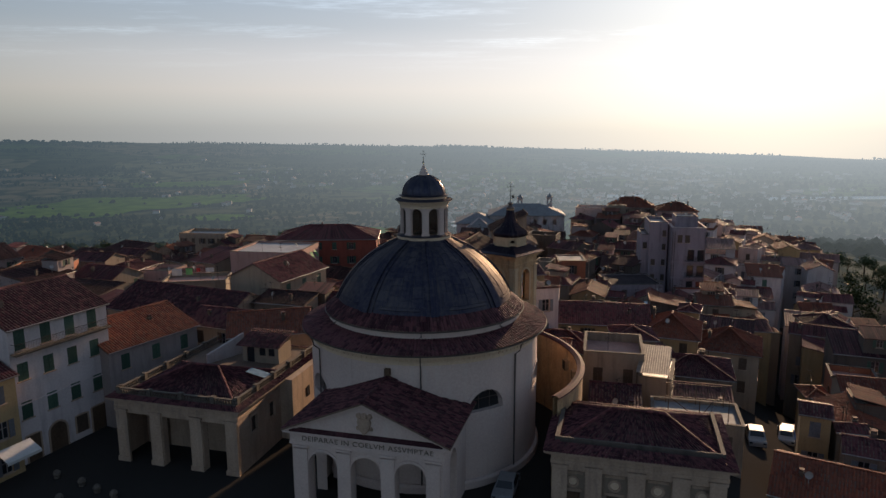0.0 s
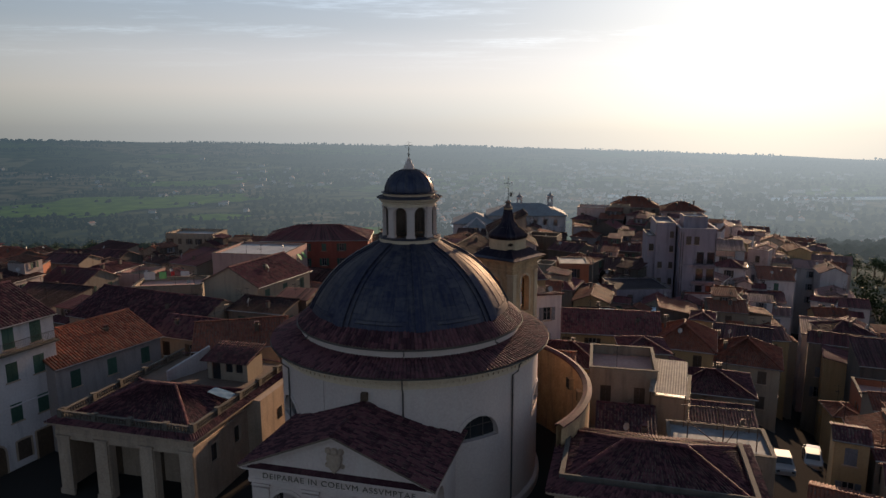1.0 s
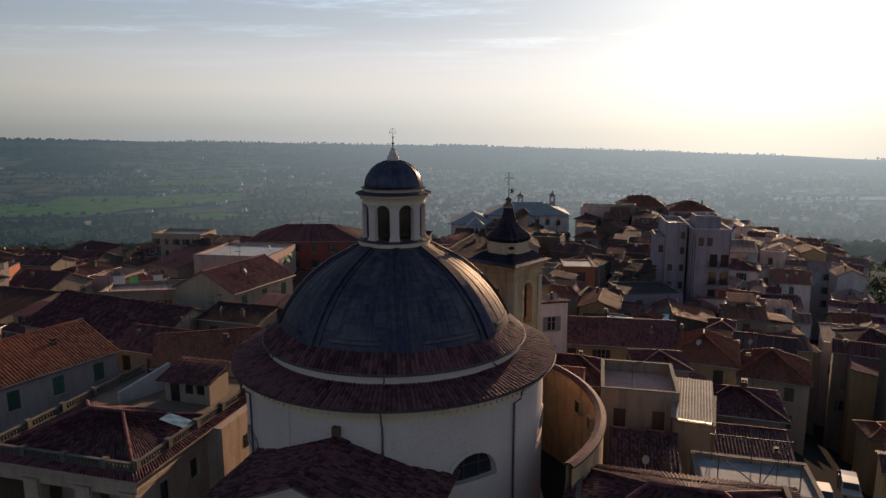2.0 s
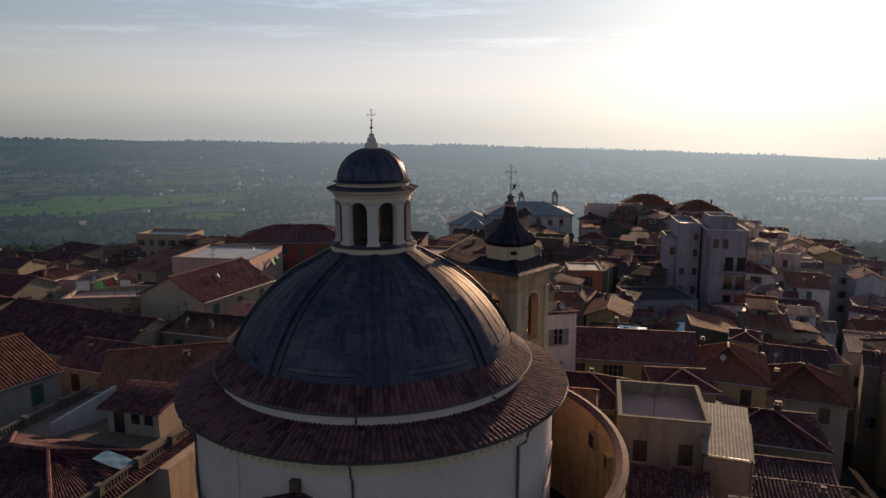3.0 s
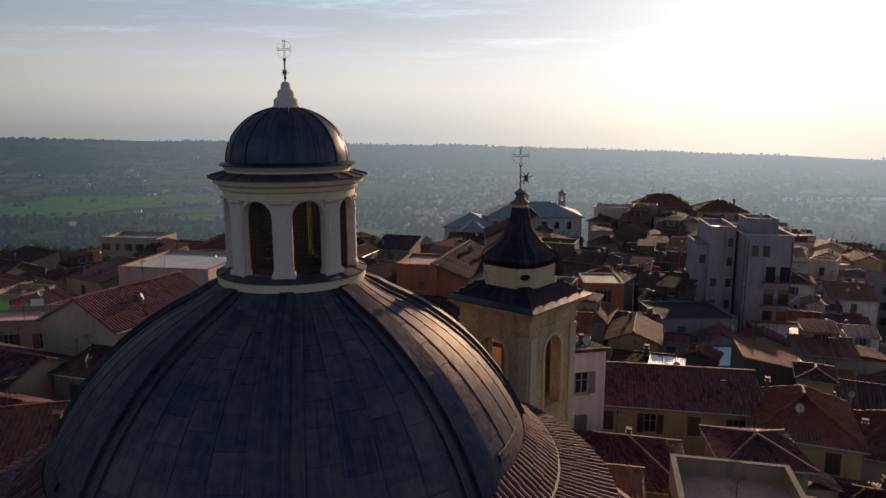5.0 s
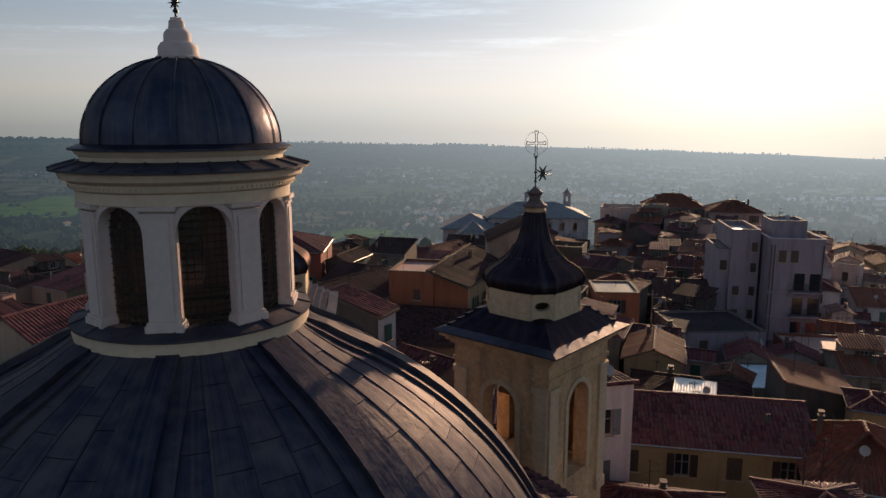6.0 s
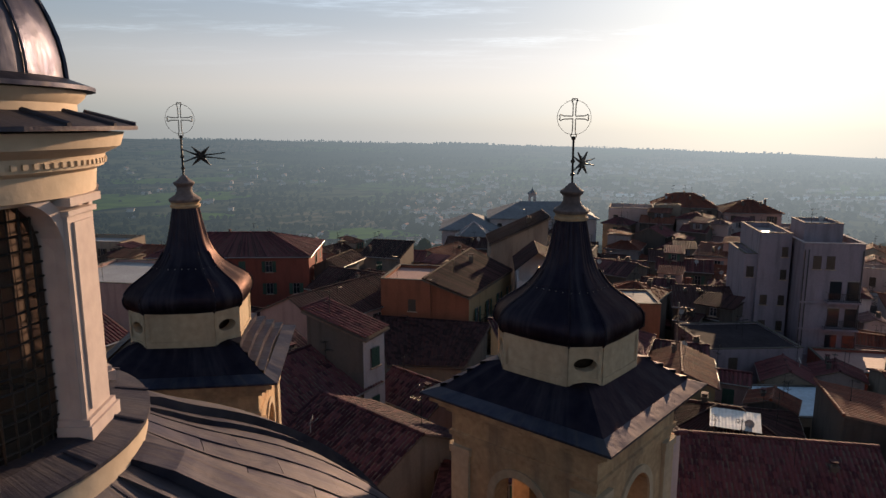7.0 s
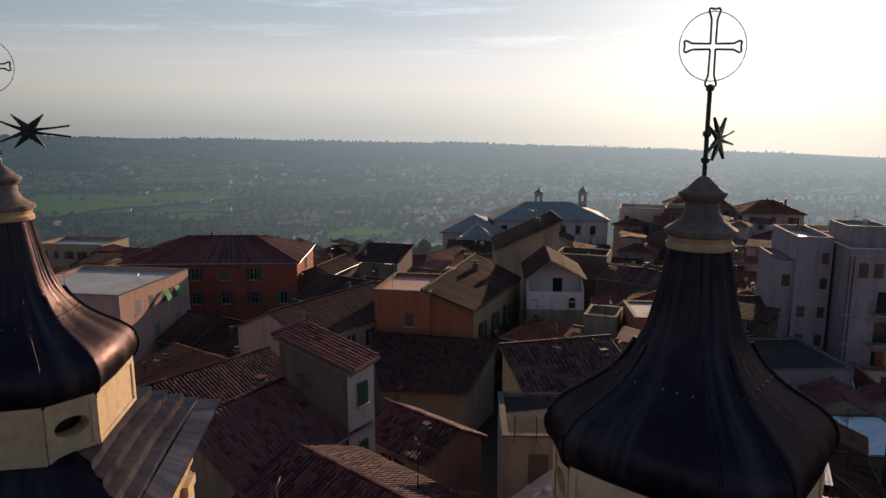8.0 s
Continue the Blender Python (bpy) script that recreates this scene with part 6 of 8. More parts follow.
        tile_sheet(bm, *e, row=row, rng=rng, wide=0.27 if row else 0.34)
        part("lean_to_tiles", bm, tile, lean, kind="stuff")
    if roof != "flat" and rng.random() < extra * 0.6:
        # a boxy attic room breaking through the slope
        u, v = rng.uniform(-0.45, 0.45) * w, rng.uniform(-0.2, 0.3) * d
        aw, ad, az1 = rng.uniform(1.3, 2.2), rng.uniform(1.2, 2.0), eave + rise * 0.7 + rng.uniform(0.6, 1.4)
        bm = bmesh.new()
        box(bm, u - aw, u + aw, v - ad, v + ad, eave - 0.3, az1)
        attic = part("attic", bm, wall, h)
        bm = bmesh.new()
        tile_sheet(bm, (u - aw - .2, v - ad - .25, az1 - 0.02), (u + aw + .2, v - ad - .25, az1 - 0.02), (u - aw - .2, v + ad + .2, az1 + 0.6), (u + aw + .2, v + ad + .2, az1 + 0.6), row=0, rng=rng)
        box(bm, u - aw - .15, u + aw + .15, v - ad - .2, v + ad + .15, az1 - 0.08, az1 - 0.03)
        part("attic_tiles", bm, tile, attic, kind="stuff")
        if u:
            part("window", window_for(0.8, 1.0, shutter, True), None, h, m=pose(u, v - ad - 0.15, az1 - 1.2))
    if rng.random() < 0.35:
        part("satellite_dish", DISH, None, h, m=pose(rng.uniform(-0.6, 0.6) * hw, -hd * 0.6, eave + (rise * 0.4 if roof != "flat" else 0), 0, 0, rng.uniform(120, 220)))
    for m, op in wins:
        part("window", window_for(op[1] * 2, op[3] - op[2], shutter, rng.random() < opened), None, h, m=m)
    for i in range(antennas):
        u, v = rng.uniform(-0.7, 0.7), rng.uniform(-0.5, 0.5)
        base = eave + (rise * 0.5 if roof != "flat" else 0.0)
        part("antenna", ANTS[rng.randrange(5)], None, h, kind="stuff", m=pose(u * hw, v * hd, base, 0, 0, rng.uniform(0, 360)))
    return h


# houses placed to fit the camera's view: centre, width, depth, turn, ground, eave
HERO = [
    dict(x=-40.4, y=62.95, w=10.0, d=11, rot=66, z0=-0.5, eave=12.45, rise=2.2, wall="white", tile="tile_old", row=0.42, shutter="green_shutter", sides="r", storey=3.2, antennas=0,
         ops_front=[(u, 0.5, s, s + t, 0.0) for u in (1.05, 3.5, 5.9, 8.3) for s, t in ((10.3, 1.85), (7.5, 1.6), (3.95, 1.6))], opened=0.0, label="tall white plastered palazzo with dark green shutters"),
    dict(x=-43.5, y=53.5, w=9.0, d=11, rot=66, z0=-0.5, eave=8.8, rise=2.0, wall="yellow", row=0.42, shutter="grey_shutter", sides="f"),
    dict(x=-34.2, y=70.6, w=10.8, d=9.5, rot=61, z0=-0.8, eave=7.9, rise=2.0, wall="grey", tile="tile_red", row=0.42, shutter="green_shutter", sides="fr", label="grey house under an orange-red tile roof"),
    dict(x=-23.7, y=96.4, w=11.0, d=8.6, rot=66, z0=-3, eave=8.9, rise=2.1, wall="beige", tile="tile", row=0.42, shutter="green_shutter", sides="f", gap=3.4, label="long pale house with green shutters and brown tile roof"),
    dict(x=-33.5, y=88.5, w=19, d=11, rot=-24, z0=-3, eave=6.1, rise=2.4, wall="beige", tile="tile_old", row=0.42, sides="fr"),
    dict(x=-20.0, y=76.0, w=9, d=8, rot=14, z0=-2, eave=7.0, rise=1.6, wall="beige", tile="tile_red", row=0.40, sides="fr"),
    dict(x=-26.0, y=79.5, w=7, d=6, rot=-20, z0=-2, eave=6.6, rise=1.3, wall="beige", tile="tile_old", row=0.42),
    dict(x=18.1, y=69.9, w=6.0, d=6.9, rot=-13, z0=-4, eave=5.6, roof="flat", wall="old_wall", floor="terrace", parapet=0.9, antennas=1, label="grimy brown house with a mauve-tiled roof terrace"),
    dict(x=21.7, y=91.9, w=13.0, d=7.4, rot=-10.6, z0=-7, eave=3.2, rise=1.9, wall="yellow", tile="tile", row=0.42, antennas=3, label="long ochre house with a dark red tile roof"),
    dict(x=30.2, y=87.0, w=6.8, d=8.5, rot=-22, z0=-7, eave=3.0, roof="hip", rise=2.0, wall="yellow", tile="tile_red", row=0.42, label="yellow house with a hipped red tile roof"),
    dict(x=34.4, y=110.1, w=6.8, d=7.0, rot=-3, z0=-9, eave=-0.4, roof="flat", wall="beige", floor="pale_sheet", parapet=0.02, antennas=1, label="low house roofed with pale blue sheeting"),
    dict(x=34.7, y=124.2, w=9.4, d=9.0, rot=3, z0=-9, eave=0.9, roof="flat", wall="lilac", floor="roof_felt", parapet=0.12, antennas=2, chimneys=2, sides="fl", opened=0.2, gap=3.2, label="mauve-grey house with a dark flat roof and vents"),
    dict(x=2.4, y=102.0, w=5.8, d=4.6, rot=-43, z0=-6, eave=3.7, rise=1.2, wall="pink", tile="tile_old", row=0.42, sides="f", gap=3),
    dict(x=-6.3, y=97.6, w=9.0, d=8.0, rot=58, z0=-4, eave=5.8, rise=2.3, wall="old_wall", tile="tile_old", row=0.42, sides="f"),
    dict(x=-0.3, y=91.2, w=8.2, d=8.0, rot=-42, z0=-4, eave=5.2, rise=1.8, wall="old_wall", tile="tile_old", row=0.40, sides="fr", chimneys=0),
    dict(x=10.0, y=95.4, w=6.6, d=5.2, rot=-2, z0=-5, eave=7.7, roof="flat", wall="old_wall", floor="roof_felt", parapet=0.12, antennas=1, sides="f", label="brown house with a fenced roof terrace"),
    dict(x=11.2, y=100.6, w=6.8, d=4.6, rot=14, z0=-5, eave=7.7, roof="shed", rise=1.5, wall="yellow", tile="tile_old", row=0.42, antennas=3, sides="", label="yellow house with a sloping tile roof above a terrace"),
    dict(x=-7.6, y=126.8, w=13.5, d=9, rot=55, z0=-6, eave=3.9, rise=2.0, wall="pink", tile="tile_brown", row=0.0),
    dict(x=-34.0, y=136.5, w=12.8, d=13.5, rot=80, z0=-7, eave=5.0, roof="flat", wall="pink", parapet=0.35, shutter="grey_shutter", antennas=1, sides="fr", opened=0.0, ops_front=[(u, 0.45, 2.75, 4.15, 0.0) for u in (3.0, 5.2, 7.6, 9.8)] + [(10.2, 0.5, -0.6, 0.9, 0.0), (6.0, 0.45, -0.6, 0.8, 0.0)], label="pink house with a flat grey roof and green awnings"),
    dict(x=-25.9, y=153.6, w=22, d=13, rot=2, z0=-8, eave=5.1, roof="hip", rise=2.3, wall="red", tile="tile", shutter="green_shutter", gap=3.4, antennas=1, label="large dark red palazzo with shutters and hipped roof"),
    dict(x=-38.4, y=104.0, w=9.5, d=6.0, rot=8, z0=-6, eave=5.8, roof="flat", wall="old_wall", floor="terrace", parapet=0.5, antennas=2, sides="f", label="grimy brown house with a roof terrace for laundry"),
    dict(x=-72.5, y=121.5, w=9.5, d=7.0, rot=12, z0=-8, eave=4.3, roof="flat", wall="orange", floor="terrace", parapet=0.8, antennas=2, sides="fr", label="orange house with a walled roof terrace"),
    dict(x=-69.0, y=199.0, w=14, d=9, rot=-8, z0=-14, eave=-1.6, roof="flat", wall="beige", antennas=1),
    dict(x=43.45, y=137.9, w=3.5, d=9, rot=-10, z0=-9, eave=9.8, roof="flat", wall="lilac", parapet=0.6, sides="r", ops_front=[(2.85, 0.35, z, z + 1.2, 0.0) for z in (7.6, 4.9, 1.8, -1.3)] + [(0.9, 0.4, -1.3, -0.1, 0.0), (0.9, 0.4, 1.8, 3.0, 0.0)], antennas=0, opened=0.0, shutter="brown_shutter", label="tall mauve-grey modern apartment block"),
    dict(x=41.0, y=138.3, w=1.45, d=8, rot=-10, z0=-9, eave=7.3, roof="flat", wall="lilac", parapet=0.5, sides="", ops_front=[(0.75, 0.42, 5.0, 6.3, 0.0)], antennas=0, chimneys=0, opened=0.0, shutter="brown_shutter", label="lower mauve-grey wing of the apartment block"),
    dict(x=23.8, y=125.4, w=5.0, d=6.0, rot=-5, z0=-9, eave=4.8, roof="flat", wall="orange", floor="slate", parapet=0.1, antennas=1, sides="f", label="orange house with a pale flat sheet roof"),
    dict(x=48.3, y=135.0, w=6.3, d=11, rot=-10, z0=-10, eave=9.2, roof="flat", wall="lilac", parapet=0.6, sides="r", ops_front=[(1.5, 0.45, 6.9, 8.4, 0.0), (2.9, 0.45, 6.9, 8.4, 0.0)] + [(5.3, 0.4, z, z + 1.4, 0.0) for z in (3.4, 0.3, -2.8)], antennas=1, opened=0.0, shutter="brown_shutter", label="mauve-grey modern apartment block with balconies"),
    dict(x=48.6, y=136.0, w=4.2, d=5, rot=-10, z0=9.2, eave=11.2, roof="flat", wall="lilac", parapet=0.3, size=(0.9, 1.2), antennas=1, label="mauve-grey rooftop storey of the apartment block"),
    dict(x=56.5, y=204, w=13, d=9, rot=-14, z0=-10, eave=5.6, rise=2.5, roof="hip", wall="old_wall", tile="tile_red", antennas=1, chimneys=6),
    dict(x=44.0, y=200, w=9, d=8, rot=-16, z0=-10, eave=5.0, roof="flat", wall="pale_pink", antennas=2),
    dict(x=67.0, y=196, w=11, d=9, rot=-10, z0=-10, eave=5.4, rise=2.0, roof="hip", wall="pink", tile="tile_red", chimneys=4),
    dict(x=24.5, y=101.5, w=9.5, d=8.0, rot=-20, z0=-8, eave=1.4, roof="hip", rise=1.4, wall="old_wall", tile="tile_brown", antennas=3),
    dict(x=-13.5, y=109.0, w=12, d=8.5, rot=52, z0=-6, eave=3.4, rise=1.7, wall="old_wall", tile="tile_old", row=0.42),
    dict(x=14.2, y=79.8, w=8.5, d=6.5, rot=-14, z0=-6, eave=3.4, roof="hip", rise=1.5, wall="yellow", tile="tile_old", row=0.42),
    dict(x=12.6, y=72.2, w=2.6, d=4.6, rot=-13, z0=-4, eave=4.6, roof="shed", rise=0.9, wall="grey", tile="tile_red", row=0.42, antennas=0, chimneys=0, sides="", label="small lean-to with a bright red tile roof"),
    dict(x=12.2, y=86.4, w=3.4, d=6.5, rot=12, z0=-6, eave=8.6, roof="shed_back", rise=0.8, wall="white", tile="tile_old", row=0.42, shutter="grey_shutter", antennas=1, gap=1.7, label="tall narrow white house with grey shutters"),
    dict(x=38.6, y=88.5, w=7.5, d=8.0, rot=-25, z0=-9, eave=0.4, roof="hip", rise=2.1, wall="beige", tile="tile_red", row=0.42),
    dict(x=47.5, y=121.5, w=9.5, d=7.5, rot=-10, z0=-10, eave=-1.2, roof="flat", wall="red", floor="terrace", parapet=0.25, antennas=1),
    dict(x=34.2, y=52.4, w=12.0, d=8.5, rot=-31, z0=-6, eave=-0.5, rise=1.7, wall="beige", tile="tile_red", row=0.42, antennas=0, label="house with a broad red tile roof beside the street"),
    dict(x=29.6, y=77.0, w=8.0, d=7.0, rot=-18, z0=-6, eave=1.3, roof="hip", rise=1.3, wall="old_wall", tile="tile_old", row=0.42, antennas=2),
    dict(x=27.0, y=67.6, w=6.0, d=5.6, rot=-16, z0=-6, eave=0.6, roof="shed", rise=1.0, wall="dark_wall", tile="tile_old", row=0.42, antennas=1),
    dict(x=22.5, y=57.5, w=7.5, d=5.0, rot=-15, z0=-4, eave=3.9, roof="flat", wall="old_wall", floor="slate", parapet=0.25, antennas=1, sides="f", label="low house with a cluttered pale roof terrace"),
    dict(x=16.2, y=61.0, w=4.6, d=6.0, rot=-14, z0=-4, eave=3.2, roof="shed", rise=1.0, wall="grey", tile="tile_old", row=0.42, antennas=1, sides="f"),
    dict(x=22.2, y=67.4, w=3.0, d=6.4, rot=-22, z0=-4, eave=4.6, roof="flat", wall="old_wall", parapet=0.02, antennas=0, sides="fr", label="house with a ribbed metal lean-to roof"),
    dict(x=51.8, y=81.6, w=5.4, d=9.6, rot=-22, z0=-14, eave=-3.0, roof="flat", wall="orange", parapet=0.8, floor="terrace", antennas=1, label="orange house with a walled pinkish roof terrace"),
    dict(x=67.0, y=120.4, w=8.0, d=7.0, rot=-24, z0=-18, eave=-6.4, roof="shed", rise=1.0, wall="pale_grey", tile="tile_pale", antennas=2, sides="f", label="pale grey plastered house below a thin tile roof"),
]
for i, k in enumerate(HERO):
    k["z0"] = min(k["z0"], ground_z(k["x"], k["y"]) - 1.0) if k["z0"] < 5 else k["z0"]
    h = house(seed=i, **k)
    if "green awnings" in k.get("label", ""):
        for u in (7.6, 9.8):
            bm = bmesh.new()
            x0 = u - k["w"] / 2
            quad(bm, ((x0 - 0.5, -k["d"] / 2 - 0.22, 4.2), (x0 + 0.5, -k["d"] / 2 - 0.22, 4.2), (x0 + 0.5, -k["d"] / 2 - 0.95, 3.0), (x0 - 0.5, -k["d"] / 2 - 0.95, 3.0)))
            bmesh.ops.solidify(bm, geom=bm.faces[:], thickness=0.03)
            part("awning", bm, "bright_green", h, "bright green canvas awning")

# houses of uneven plan under one slope: eave corners a, b, top corners c (over a), d (over b)
def slope_house(a, b, c, d, z0, wall, tile, label, row=0.42, shutter="brown_shutter", wins=(), balconies=(), side_wall="", chimney=True):
    base = Vector((a[0], a[1], 0))
    h = thing("house", pose(a[0], a[1], 0), label, "house", "town houses")
    A, B, C, D = (Vector(p) - base for p in (a, b, c, d))
    loop = [A, B, D, C]
    bm = bmesh.new()
    for i in range(4):
        p, q = loop[i], loop[(i + 1) % 4]
        quad(bm, ((p.x, p.y, z0), (q.x, q.y, z0), q, p), 1 if i == 0 and side_wall else 0)
    part("house_body", bm, [wall, side_wall or wall], h)
    mid = (A + B + C + D) / 4
    grow = [p + (p - mid).normalized() * 0.4 + Vector((0, 0, 0.10)) for p in (A, B, C, D)]
    bm = bmesh.new()
    lo = [bm.verts.new(grow[i] - Vector((0, 0, 0.30))) for i in (0, 1, 3, 2)]
    hi = [bm.verts.new(grow[i] - Vector((0, 0, 0.16))) for i in (0, 1, 3, 2)]
    bm.faces.new(hi)
    bm.faces.new(lo[::-1])
    for i in range(4):
        bm.faces.new((lo[i], lo[(i + 1) % 4], hi[(i + 1) % 4], hi[i]))
    rf = part("roof", bm, "mortar", h)
    bm = bmesh.new()
    tile_sheet(bm, *grow, row=row, wide=0.27 if row else 0.32, rng=random.Random(3))
    part("tiles", bm, tile, rf, kind="stuff")
    bm = bmesh.new()
    k = max(3, int((grow[3] - grow[2]).length / 0.42))
    for i in range(k):
        tube(bm, [grow[2].lerp(grow[3], i / k), grow[2].lerp(grow[3], (i + 1.05) / k)], 0.12, 6)
    part("ridge_tiles", bm, tile, rf, kind="stuff")
    for edge, u, z, w, hh, opened in wins:
        p, q = loop[edge], loop[(edge + 1) % 4]
        e = p.lerp(q, u)
        turn = math.degrees(math.atan2(q.y - p.y, q.x - p.x))
        n = Vector((math.sin(radians(turn)), -math.cos(radians(turn)), 0)) * 0.16
        part("window", window_for(w, hh, shutter, opened), None, h, m=pose(e.x + n.x, e.y + n.y, z, 0, 0, turn))
    for edge, u, z, w in balconies:
        p, q = loop[edge], loop[(edge + 1) % 4]
        e = p.lerp(q, u)
        turn = math.degrees(math.atan2(q.y - p.y, q.x - p.x))
        m = pose(e.x, e.y, z, 0, 0, turn)
        bm = bmesh.new()
        box(bm, -w / 2, w / 2, -0.9, -0.01, -0.14, 0)
        bl = part("balcony", bm, "old_stone", h, m=m)
        bm = bmesh.new()
        for i in range(16):
            x = -w / 2 + 0.04 + (w - 0.08) * i / 15
            tube(bm, [(x, -0.86, 0), (x, -0.86, 0.95)], 0.014, 4)
        for zz in (0.1, 0.96):
            tube(bm, [(-w / 2 + 0.04, 0, zz), (-w / 2 + 0.04, -0.86, zz), (w / 2 - 0.04, -0.86, zz), (w / 2 - 0.04, 0, zz)], 0.022, 4)
        part("railing", bm, "iron", bl)
    if chimney:
        part("chimney", CHIMS[2], None, h, m=Matrix.Translation(mid.lerp(D, 0.4) + Vector((0, 0, 0.1))))
    part("antenna", ANTS[1], None, h, m=Matrix.Translation(mid.lerp(C, 0.4)))
    return h


# dark plaster paints the shaded sides, against the pale end wall
slope_house((-1.29, 97.68, 9.3), (-0.07, 99.54, 9.5), (-5.3, 99.61, 10.5), (-3.9, 101.2, 10.7), -5, "dark_wall", "tile", "narrow old house with a pale end wall and green shutters", shutter="green_shutter",
            wins=((0, 0.5, 7.0, 0.8, 1.3, False), (0, 0.5, 3.6, 0.7, 1.3, False)), side_wall="pale_grey", chimney=False)
slope_house((6.6, 124.2, 5.2), (12.3, 137.4, 5.2), (2.0, 125.0, 6.9), (7.4, 139.0, 7.5), -6, "orange", "tile_brown", "faded orange house with balconies and a dark brown tile roof", 0.0, "green_shutter",
            wins=((0, 0.15, 1.6, 0.9, 1.9, True), (0, 0.4, 1.6, 0.9, 1.9, True), (0, 0.65, 1.6, 0.9, 1.9, True), (0, 0.9, 1.6, 0.9, 1.9, True), (0, 0.25, -2, 0.9, 1.9, True), (0, 0.6, -2, 0.9, 1.9, True)),
            balconies=((0, 0.15, 1.5, 2.2), (0, 0.42, 1.5, 2.2), (0, 0.68, 1.5, 2.2), (0, 0.3, -2.1, 2.4), (0, 0.62, -2.1, 2.4)), side_wall="yellow")
slope_house((-1.0, 115.4, 1.0), (5.6, 115.0, 1.0), (-2.9, 123.6, 3.1), (8.4, 121.8, 2.8), -8, "old_wall", "tile_brown", "low house under a broad dark brown tile slope", 0.42, chimney=False)
slope_house((10.4, 154, 7.0), (10.4, 146, 7.0), (18, 154, 10.4), (18, 146, 10.4), -6, "old_wall", "tile_brown", "tall brown house under a single steep tile slope", 0.0)
house(0.7, 128.9, 5.4, 7.6, -12, -6, 6.5, "flat", wall="orange", parapet=0.3, floor="terrace", seed=77, ops_front=[(3.4, 0.42, 3.4, 4.7, 0.0)], sides="", antennas=2, label="orange house with a flat parapet roof", opened=0.0)

# the rest of the town, packed in close
def corners(x, y, w, d, rot, k=1.0):
    c, s_ = math.cos(radians(rot)), math.sin(radians(rot))
    return [(x + (a * c - b * s_) * k, y + (a * s_ + b * c) * k) for a, b in ((-w / 2, -d / 2), (w / 2, -d / 2), (w / 2, d / 2), (-w / 2, d / 2))]


def overlap(A, B):
    for P in (A, B):
        for i in range(2):
            ax, ay = P[i + 1][0] - P[i][0], P[i + 1][1] - P[i][1]
            pa = [p[0] * ax + p[1] * ay for p in A]
            pb = [p[0] * ax + p[1] * ay for p in B]
            if max(pa) < min(pb) or max(pb) < min(pa):
                return False
    return True


def inside(x, y, poly):
    hit_ = False
    for (x0, y0), (x1, y1) in zip(poly, poly[1:] + poly[:1]):
        if (y0 > y) != (y1 > y) and x < (x1 - x0) * (y - y0) / (y1 - y0) + x0:
            hit_ = not hit_
    return hit_


TOWN = [(-46, 70), (-66, 66), (-100, 112), (-128, 170), (-96, 215), (-45, 186), (0, 170), (14, 166), (42, 200), (80, 228), (112, 245), (108, 195), (88, 150), (76, 110), (70, 72), (62, 42), (36, 36), (28, 44), (24, 58), (16, 78), (-10, 88), (-30, 76)]


def street(x, y):
    xs = 31.2 + (y - 62) * 0.27 if y < 62 else 31.2 + (y - 62) * 0.53
    return abs(x - xs) < (2.6 if y < 92 else 1.5) and y < 165


taken = [corners(k["x"], k["y"], k["w"], k["d"], k["rot"], 0.97) for k in HERO]
taken += [corners(3.0, 112.5, 15, 22, -6), corners(31, 79.3, 8, 6.5, -22), corners(19, 84.6, 9, 6, -12), corners(46.5, 125.5, 13, 8, -10), corners(-2.6, 99.5, 4.6, 3.2, -25), corners(8, 131.5, 6.4, 15, -20), corners(14.2, 150, 8, 8.5, 0), corners(0.7, 128.9, 5.4, 7.6, -12), corners(CX, CY + 4, 31, 31, -15), corners(-20, 56, 13, 18, -15), corners(15, 46, 14, 12, -15), corners(19, 193, 34, 18, -5), corners(22, 67.5, 4.5, 8, -22), corners(15.6, 135.5, 6.4, 9, -4)]
TR = random.Random(11)
walls_mix = ["beige", "yellow", "grey", "old_wall", "dark_wall", "old_wall", "beige", "yellow", "dark_wall", "grey", "pink", "old_wall"]
tiles_mix = ["tile", "tile_old", "tile", "tile_red", "tile_old", "tile"]
count = 0
